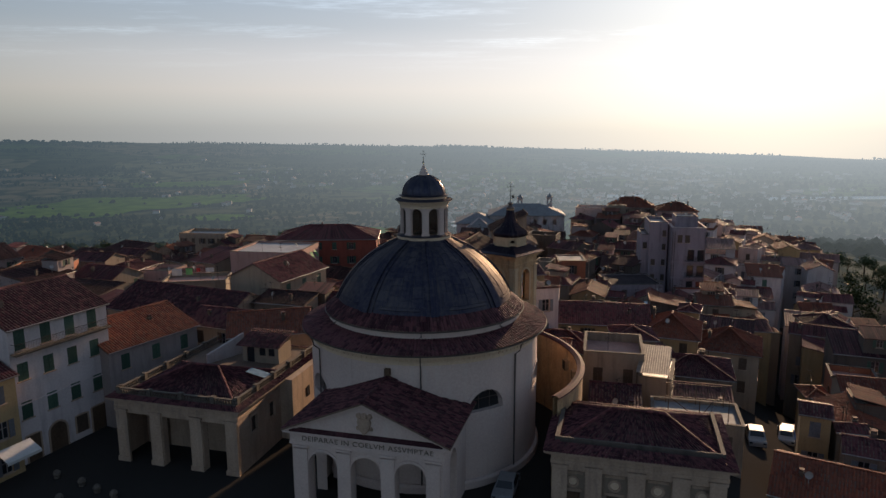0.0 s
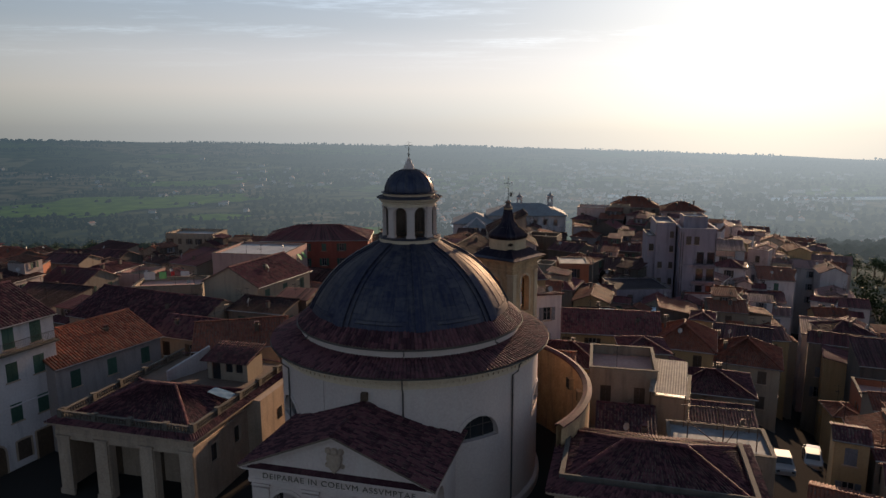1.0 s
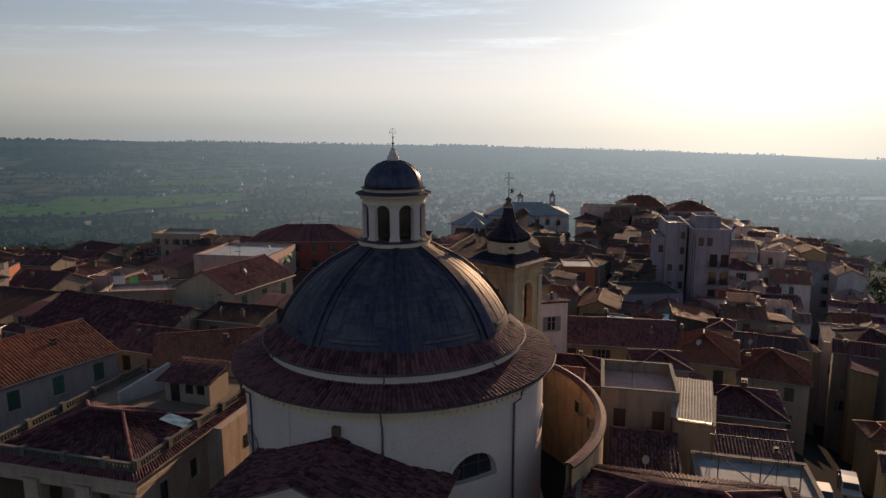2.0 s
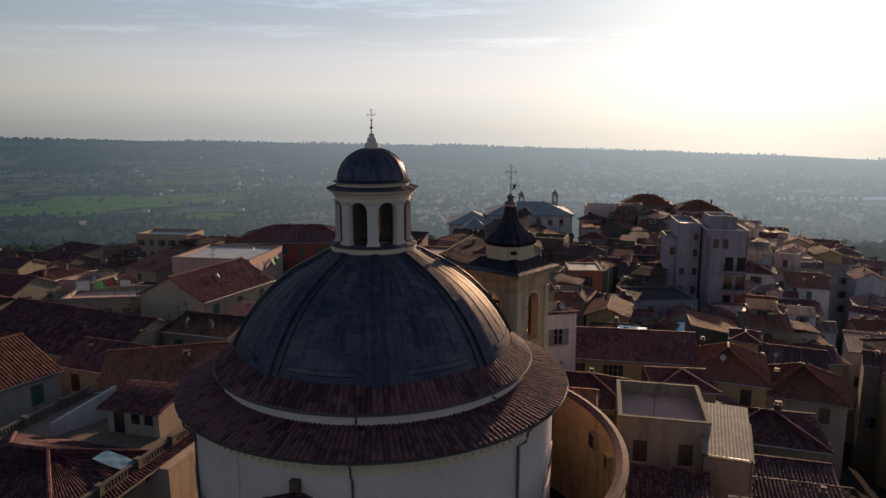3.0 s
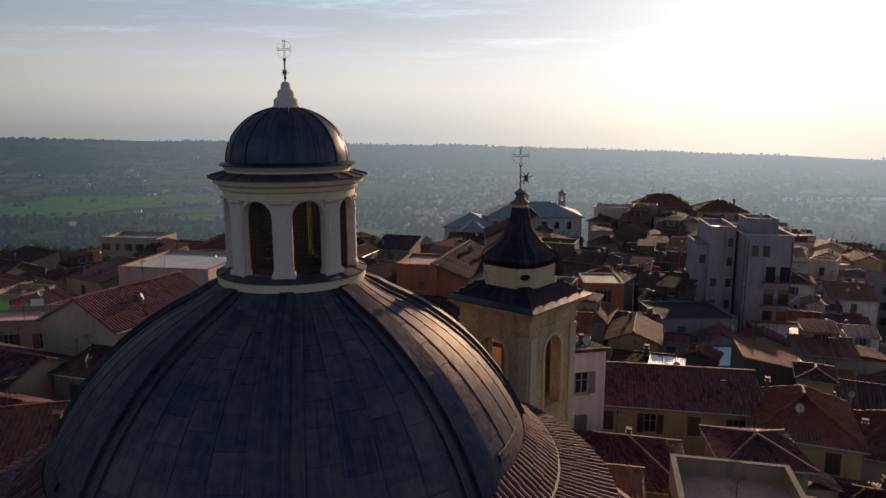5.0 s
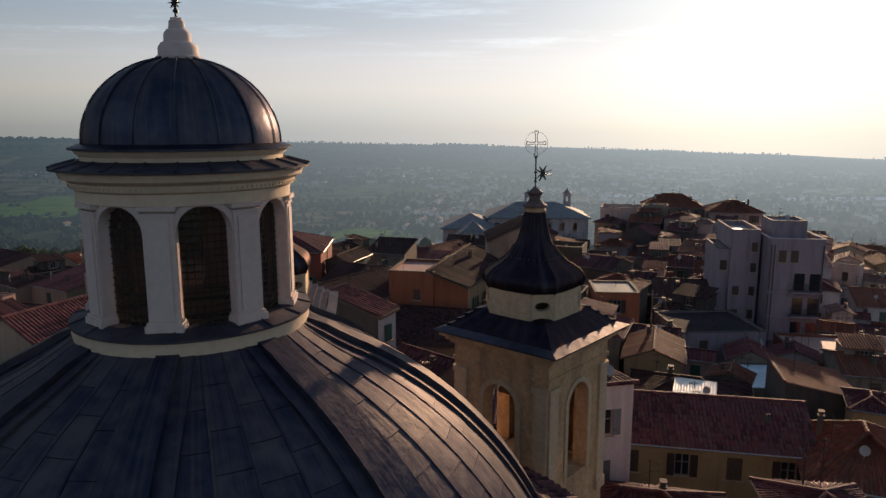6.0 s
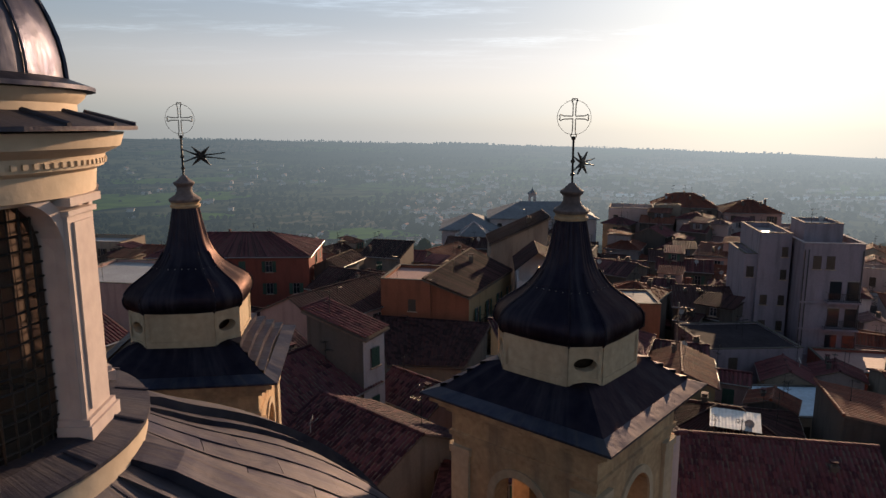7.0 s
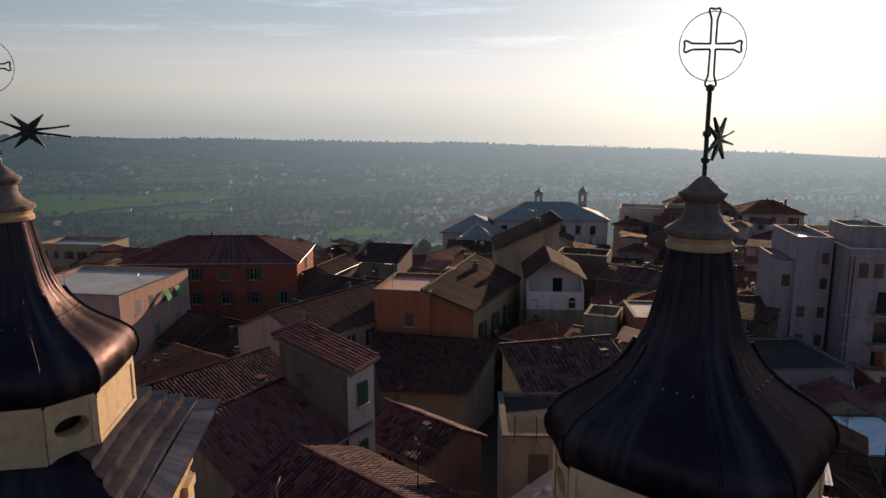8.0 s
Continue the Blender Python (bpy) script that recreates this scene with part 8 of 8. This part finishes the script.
# tall pole in the street between the roofs
pole = thing("utility_pole", pose(24.73, 113.5, 0), "tall pale metal utility pole between the houses", "pole")
bm = bmesh.new()
rev(bm, [(0.11, ground_z(24.73, 113.5) - 0.3), (0.10, 0.0), (0.06, 7.4), (0.0, 7.42)], 8)
part("shaft", bm, "gutter", pole)
bm = bmesh.new()
tube(bm, [(-0.5, 0, 6.9), (0.5, 0, 6.9)], 0.035, 5)
part("crossbar", bm, "gutter", pole)
for x_ in (-0.42, 0.42):
    bm = bmesh.new()
    rev(bm, [(0.0, 6.93), (0.05, 6.94), (0.07, 7.0), (0.04, 7.06), (0.0, 7.12)], 8, m=Matrix.Translation((x_, 0, 0)))
    part("insulator", bm, "stone", pole)

# corrugated sheet roof
def corrugated(x, y, z, w, d, turn, tilt, label, mat="metal_sheet"):
    t = thing("corrugated_roof", pose(x, y, z, tilt, 0, turn), label, "roof sheet")
    bm = bmesh.new()
    n = int(w / 0.11)
    prev = None
    for i in range(n + 1):
        xx = -w / 2 + w * i / n
        zz = 0.014 * math.cos(math.pi * i)
        row = [bm.verts.new((xx, s * d / 2, zz)) for s in (-1, 1)]
        if prev:
            bm.faces.new((prev[0], row[0], row[1], prev[1]))
        prev = row
    part("sheet", bm, mat, t)
    for xx in (-w / 2 + 0.1, w / 2 - 0.1):
        bm = bmesh.new()
        box(bm, xx - 0.05, xx + 0.05, -d / 2, d / 2, -0.16, -0.035)
        part("beam", bm, "wood", t)
        for yy in (-d / 2 + 0.1, d / 2 - 0.1):
            bm = bmesh.new()
            tube(bm, [(xx, yy, -0.1), (xx, yy, -2.4)], 0.05, 6)
            part("post", bm, "wood", t)


corrugated(24.3, 99.8, 2.6, 3.3, 2.6, -22, 8, "bright corrugated metal sheet roof among tile roofs", "bright_sheet")
corrugated(21.5, 66.4, 5.9, 3.1, 7.0, -20, 6, "ribbed weathered metal lean-to roof beside a terrace")

# cabin, white wall and tarpaulin on the palazzo's roof terrace
cabin = thing("rooftop_cabin", pose(-18.0, 66.6, 6.0, 0, 0, -15), "small rooftop cabin with a dark tile roof and glazed front", "cabin")
bm = bmesh.new()
pierced(bm, plane_map((-2.0, -1.3, 0), (1, 0, 0), (0, -1, 0)), 0, 4.0, 0.0, 1.9, [(0.9, 0.42, 0.05, 1.75, 0), (2.2, 0.35, 0.8, 1.6, 0), (3.2, 0.35, 0.8, 1.6, 0)], 0.15)
for o, ux, n, L in (((2.0, -1.3, 0), (0, 1, 0), (1, 0, 0), 2.6), ((2.0, 1.3, 0), (-1, 0, 0), (0, 1, 0), 4.0), ((-2.0, 1.3, 0), (0, -1, 0), (-1, 0, 0), 2.6)):
    pierced(bm, plane_map(o, ux, n), 0, L, 0, 1.9, [], 0.1)
part("cabin_wall", bm, "beige", cabin)
bm = bmesh.new()
f = plane_map((-2.0, -1.3, 0), (1, 0, 0), (0, -1, 0))
for op in ((0.9, 0.42, 0.05, 1.75, 0), (2.2, 0.35, 0.8, 1.6, 0), (3.2, 0.35, 0.8, 1.6, 0)):
    filling(bm, f, op, 0.12)
part("pane", bm, "glass", cabin)
bm = bmesh.new()
sl = ((-2.4, -1.9, 1.85), (2.4, -1.9, 1.85), (-2.4, 1.6, 2.7), (2.4, 1.6, 2.7))
quad(bm, (sl[0], sl[1], sl[3], sl[2]))
croof = part("cabin_roof", bm, "mortar", cabin)
bm = bmesh.new()
tile_sheet(bm, *sl, row=0.4, wide=0.24)
part("tiles", bm, "tile", croof, kind="stuff")
tw = thing("terrace_wall", pose(-22.3, 66.9, 6.0, 0, 0, 53), "sloping white plastered terrace wall", "wall")
bm = bmesh.new()
v = [(-2.2, 0.4), (2.2, 2.2)]
for y0 in (-0.12, 0.12):
    quad(bm, ((-2.2, y0, -0.6), (2.2, y0, -0.6), (2.2, y0, 2.2), (-2.2, y0, 1.0)))
quad(bm, ((-2.2, -0.12, 1.0), (2.2, -0.12, 2.2), (2.2, 0.12, 2.2), (-2.2, 0.12, 1.0)))
for s, h in ((-2.2, 1.0), (2.2, 2.2)):
    quad(bm, ((s, -0.12, -0.6), (s, 0.12, -0.6), (s, 0.12, h), (s, -0.12, h)))
part("wall_slab", bm, "pale_grey", tw)
tp = thing("tarpaulin", pose(-17.2, 60.2, 6.95, 0, 12, -15), "blue tarpaulin over the roof terrace", "tarpaulin")
bm = bmesh.new()
for i in range(8):
    for k in range(5):
        P = lambda a, b: Vector((-1.0 + 2.0 * a / 8, -0.6 + 1.2 * b / 5, 0.02 * math.sin(a * 1.1) * math.cos(b * 1.7)))
        quad(bm, (P(i, k), P(i + 1, k), P(i + 1, k + 1), P(i, k + 1)))
part("sheet", bm, "blue_sheet", tp)
for x, y in ((-0.95, -0.55), (0.95, -0.55), (0.95, 0.55), (-0.95, 0.55)):
    bm = bmesh.new()
    tube(bm, [(x, y, 0), (x, y, -1.0)], 0.03, 5)
    part("post", bm, "iron", tp)


# fence of the small terrace
fence = thing("terrace_fence", pose(7.1, 92.6, 7.9, 0, 0, -6), "wire-mesh fence round a small roof terrace", "fence")
for i in range(4):
    bm = bmesh.new()
    tube(bm, [(i * 1.0, 0, -0.2), (i * 1.0, 0, 1.1)], 0.025, 5)
    part("post", bm, "iron", fence)
for i in range(14):
    bm = bmesh.new()
    tube(bm, [(0, 0, 0.05 + i * 0.075), (3.0, 0, 0.05 + i * 0.075)], 0.006, 4)
    part("wire", bm, "iron", fence)


# open frame of poles on the white terrace
poles = thing("pole_frame", pose(22.6, 57.9, 3.9, 0, 0, -15), "dark wooden pole frame on a white roof terrace", "pole frame")
for x in (-2.4, 0.2, 2.6):
    for y in (-1.6, 1.7):
        bm = bmesh.new()
        tube(bm, [(x, y, -0.05), (x, y, 1.9)], 0.045, 6)
        part("post", bm, "wood", poles)
for y in (-1.6, 1.7):
    bm = bmesh.new()
    tube(bm, [(-2.6, y, 1.9), (2.8, y, 1.9)], 0.04, 6)
    part("beam", bm, "wood", poles)
for a, b in (((-2.4, -1.6, 1.9), (0.2, -1.6, 0.0)), ((0.2, -1.6, 0.0), (2.6, 1.7, 1.9))):
    bm = bmesh.new()
    tube(bm, [a, b], 0.04, 6)
    part("brace", bm, "wood", poles)

# ---- parked cars ----
def car(x, y, z, turn, paint, label):
    t = thing("car", pose(x, y, z, 0, 0, turn), label, "car", "parked cars")
    L, W = 3.9, 1.66
    prof = [(-1.95, 0.35), (-1.93, 0.72), (-1.80, 0.86), (-1.0, 0.95), (-0.45, 1.40), (0.95, 1.44), (1.55, 1.02), (1.88, 0.95), (1.95, 0.6), (1.93, 0.32)]
    bm = bmesh.new()
    rows = []
    for k, (yy, sc) in enumerate(((-0.80, 0.0), (-0.83, 1.0), (0.83, 1.0), (0.80, 0.0))):
        row = []
        for xx, zz in prof:
            inn = 0.16 * max(0, (zz - 0.9) / 0.5)
            row.append(bm.verts.new((xx * (1.0 if sc else 0.97), (abs(yy) - inn) * (1 if yy > 0 else -1), zz if sc else zz * 0.97 + 0.01)))
        rows.append(row)
    for a, b in zip(rows, rows[1:]):
        for i in range(len(prof) - 1):
            bm.faces.new((a[i], a[i + 1], b[i + 1], b[i]))
    bm.faces.new(rows[0])
    bm.faces.new(rows[-1][::-1])
    part("car_body", bm, paint, t, smooth=True)
    for nm, pts in (("windscreen", ((-0.96, 0.985), (-0.48, 1.37))), ("rear_window", ((1.0, 1.41), (1.5, 1.06)))):
        (xa, za), (xb, zb) = pts
        bm = bmesh.new()
        quad(bm, ((xa - 0.012, -0.66, za + 0.012), (xa - 0.012, 0.66, za + 0.012), (xb, 0.60, zb + 0.012), (xb, -0.60, zb + 0.012)))
        part(nm, bm, "glass", t)
    bm = bmesh.new()
    for s in (-1, 1):
        quad(bm, ((-0.8, s * 0.815, 0.98), (1.35, s * 0.815, 0.98), (0.9, s * 0.69, 1.36), (-0.42, s * 0.69, 1.34)))
    part("side_glass", bm, "glass", t)
    for xx in (-1.25, 1.25):
        for s in (-1, 1):
            bm = bmesh.new()
            rev(bm, [(0.0, -0.1), (0.3, -0.1), (0.32, -0.06), (0.32, 0.06), (0.3, 0.1), (0.0, 0.1)], 14, m=Matrix.Translation((xx, s * 0.74, 0.32)) @ Matrix.Rotation(radians(90), 4, "X"))
            w = part("wheel", bm, "rubber", t)
            bm = bmesh.new()
            rev(bm, [(0.0, 0.115), (0.18, 0.11), (0.19, 0.09)], 12, m=Matrix.Translation((xx, s * 0.74, 0.32)) @ Matrix.Rotation(radians(-90 * s), 4, "X"))
            part("rim", bm, "metal_sheet", w)
    for s in (-1, 1):
        bm = bmesh.new()
        box(bm, -1.97, -1.88, s * 0.62 - 0.14, s * 0.62 + 0.14, 0.62, 0.76)
        part("headlight", bm, "glass", t)


car(5.0, 50.9, 0.0, 74, "car_silver", "silver parked car beside the church drum")
car(31.7, 64.9, ground_z(31.7, 64.9), 72, "car_silver", "pale grey parked car in the side street")
car(39.2, 73.2, ground_z(39.2, 73.2), 66, "car_white", "white parked car catching the low sun")
car(41.0, 76.2, ground_z(41.0, 76.2), 66, "car_blue", "dark blue parked car in the side street")

# awning of the corner shop
aw = thing("awning", pose(-36.3, 53.6, 2.9, 0, 0, 66), "pale canvas shop awning over the pavement", "awning")
bm = bmesh.new()
quad(bm, ((-1.5, -1.4, -0.5), (1.5, -1.4, -0.5), (1.5, 0, 0.2), (-1.5, 0, 0.2)))
quad(bm, ((-1.5, -1.4, -0.5), (1.5, -1.4, -0.5), (1.5, -1.4, -0.75), (-1.5, -1.4, -0.75)))
part("canvas", bm, "canvas", aw)
for s in (-1.45, 1.45):
    bm = bmesh.new()
    tube(bm, [(s, 0, -0.3), (s, -1.38, -0.52)], 0.025, 5)
    part("arm", bm, "iron", aw)
# stone balls along the edge of the square
ball_rng = random.Random(5)
bm = bmesh.new()
rev(bm, [(0.24, 0.0), (0.26, 0.10), (0.18, 0.15), (0.28, 0.26), (0.32, 0.42), (0.28, 0.57), (0.17, 0.68), (0.0, 0.72)], 16)
first = thing("bollard", pose(-30.2, 52.5, 0), "round pale stone bollard on the dark square", "bollard", "square bollards")
part("stone_ball", bm, "old_stone", first, smooth=True)
for x, y in ((-26.6, 50.5), (-30.7, 50.0), (-28.4, 51.4), (-33.0, 53.8)):
    copy_thing(first, pose(x, y, 0))


# white gabled house with an open loggia under its roof
lg = thing("house", pose(15.6, 135.5, 0, 0, 0, -4), "white gabled house with an open roof loggia", "house", "town houses")
hw, hd = 2.9, 4.2
bm = bmesh.new()
pierced(bm, plane_map((-hw, -hd, 0), (1, 0, 0), (0, -1, 0)), 0, 2 * hw, 3.3, 5.2, [(4.6, 0.35, 3.4, 4.3, 0.3)], 0.25)
for o, ux, n, L, z1 in (((hw, -hd, 0), (0, 1, 0), (1, 0, 0), 2 * hd, 5.2), ((-hw, hd, 0), (0, -1, 0), (-1, 0, 0), 2 * hd, 5.2), ((hw, -hd + 2.4, 0), (0, 1, 0), (1, 0, 0), 2 * hd - 2.4, 6.6), ((-hw, hd, 0), (0, -1, 0), (-1, 0, 0), 2 * hd - 2.4, 6.6), ((hw, hd, 0), (-1, 0, 0), (0, 1, 0), 2 * hw, 6.6)):
    pierced(bm, plane_map(o, ux, n), 0, L, 3.3, z1, [], 0.2)
# gable wall behind the loggia, with its door
pierced(bm, plane_map((-hw, -hd + 2.4, 0), (1, 0, 0), (0, -1, 0)), 0, 2 * hw, 4.2, 6.6, [(3.3, 0.5, 4.25, 6.1, 0)], 0.2)
for y in (-hd + 2.4, hd):
    bm.faces.new([bm.verts.new(p) for p in ((-hw, y, 6.6), (hw, y, 6.6), (-0.6, y, 8.4))])
box(bm, -hw + 0.2, hw - 0.2, -hd + 0.2, -hd + 2.4, 4.0, 4.2)
# cheeks that carry the roof forward
for s0, z1 in ((-hw, 6.6), (hw - 0.2, 6.6)):
    v = [(s0, -hd + 0.2, 5.2), (s0, -hd + 2.4, 5.2), (s0, -hd + 2.4, z1)]
    for dx in (0, 0.2):
        bm.faces.new([bm.verts.new((a + dx, b, c)) for a, b, c in v])
    quad(bm, (v[0], v[2], (v[2][0] + 0.2, v[2][1], v[2][2]), (v[0][0] + 0.2, v[0][1], v[0][2])))
part("house_body", bm, "white", lg)
bm = bmesh.new()
box(bm, -hw - 0.03, hw + 0.03, -hd - 0.03, hd + 0.03, -8, 3.3)
part("lower_storey", bm, "old_wall", lg, "grimy brown plastered lower storey")
bm = bmesh.new()
sl = [((hw + .3, -hd - 0.1, 6.42), (hw + .3, hd + .3, 6.42), (-0.6, -hd - 0.1, 8.48), (-0.6, hd + .3, 8.48)), ((-hw - .3, hd + .3, 6.36), (-hw - .3, -hd - 0.1, 6.36), (-0.6, hd + .3, 8.48), (-0.6, -hd - 0.1, 8.48))]
for a, b, c, e in sl:
    quad(bm, (a, b, e, c))
lroof = part("roof", bm, "mortar", lg)
bm = bmesh.new()
for a, b, c, e in sl:
    tile_sheet(bm, a, b, c, e, wide=0.3)
part("tiles", bm, "tile_brown", lroof, kind="stuff")
bm = bmesh.new()
filling(bm, plane_map((-hw, -hd + 2.4, 0), (1, 0, 0), (0, -1, 0)), (3.3, 0.5, 4.25, 6.1, 0), 0.18)
part("door", bm, "glass", lg)
bm = bmesh.new()
filling(bm, plane_map((-hw, -hd, 0), (1, 0, 0), (0, -1, 0)), (4.6, 0.35, 3.4, 4.3, 0.3), 0.2)
part("window", bm, "glass", lg)

# long balcony along the top floor of the tall white house
wh = [o for o in scene.objects if o.get("label", "").startswith("tall white plastered")][0]
bm = bmesh.new()
box(bm, -4.9, 4.9, -6.25, -5.5, 9.98, 10.12)
bal = part("balcony", bm, "old_stone", wh)
bm = bmesh.new()
for i in range(66):
    x = -4.85 + 9.7 * i / 65
    tube(bm, [(x, -6.2, 10.12), (x, -6.2, 11.0)], 0.012, 4)
for z in (10.2, 11.02):
    tube(bm, [(-4.85, -5.5, z), (-4.85, -6.2, z), (4.85, -6.2, z), (4.85, -5.5, z)], 0.022, 4)
part("railing", bm, "iron", bal)
f = plane_map((-5.0, -5.5, 0), (1, 0, 0), (0, -1, 0))
for u, hw_, z0, z1, rise, mat in ((1.3, 0.62, -0.3, 2.3, 0.0, "wood"), (3.7, 0.85, -0.3, 1.7, 0.8, "wood"), (6.2, 0.6, 0.5, 2.2, 0.0, "brown_shutter"), (8.4, 1.05, -0.3, 2.4, 0.0, "wood")):
    bm = bmesh.new()
    band(bm, f, (u, hw_, z0, z1, rise), 0.16, 0.06, 0.0, 10)
    dr = part("door", bm, "stone", wh)
    bm = bmesh.new()
    filling(bm, f, (u, hw_, z0, z1, rise), -0.03)
    part("door_leaf", bm, mat, dr)
bm = bmesh.new()
box(bm, -5.0, 5.0, -5.58, -5.5, 5.3, 5.42)
part("string_course", bm, "white", wh)

RR = random.Random(21)
for ob in church.children:
    if ob.name.startswith("lower_roof"):
        tile_ring(ob, *SK[0], 6, 236, (8, 84), RR)
    if ob.name.startswith("upper_roof"):
        tile_ring(ob, *SK[1], 3, 196, (20, 110), RR)
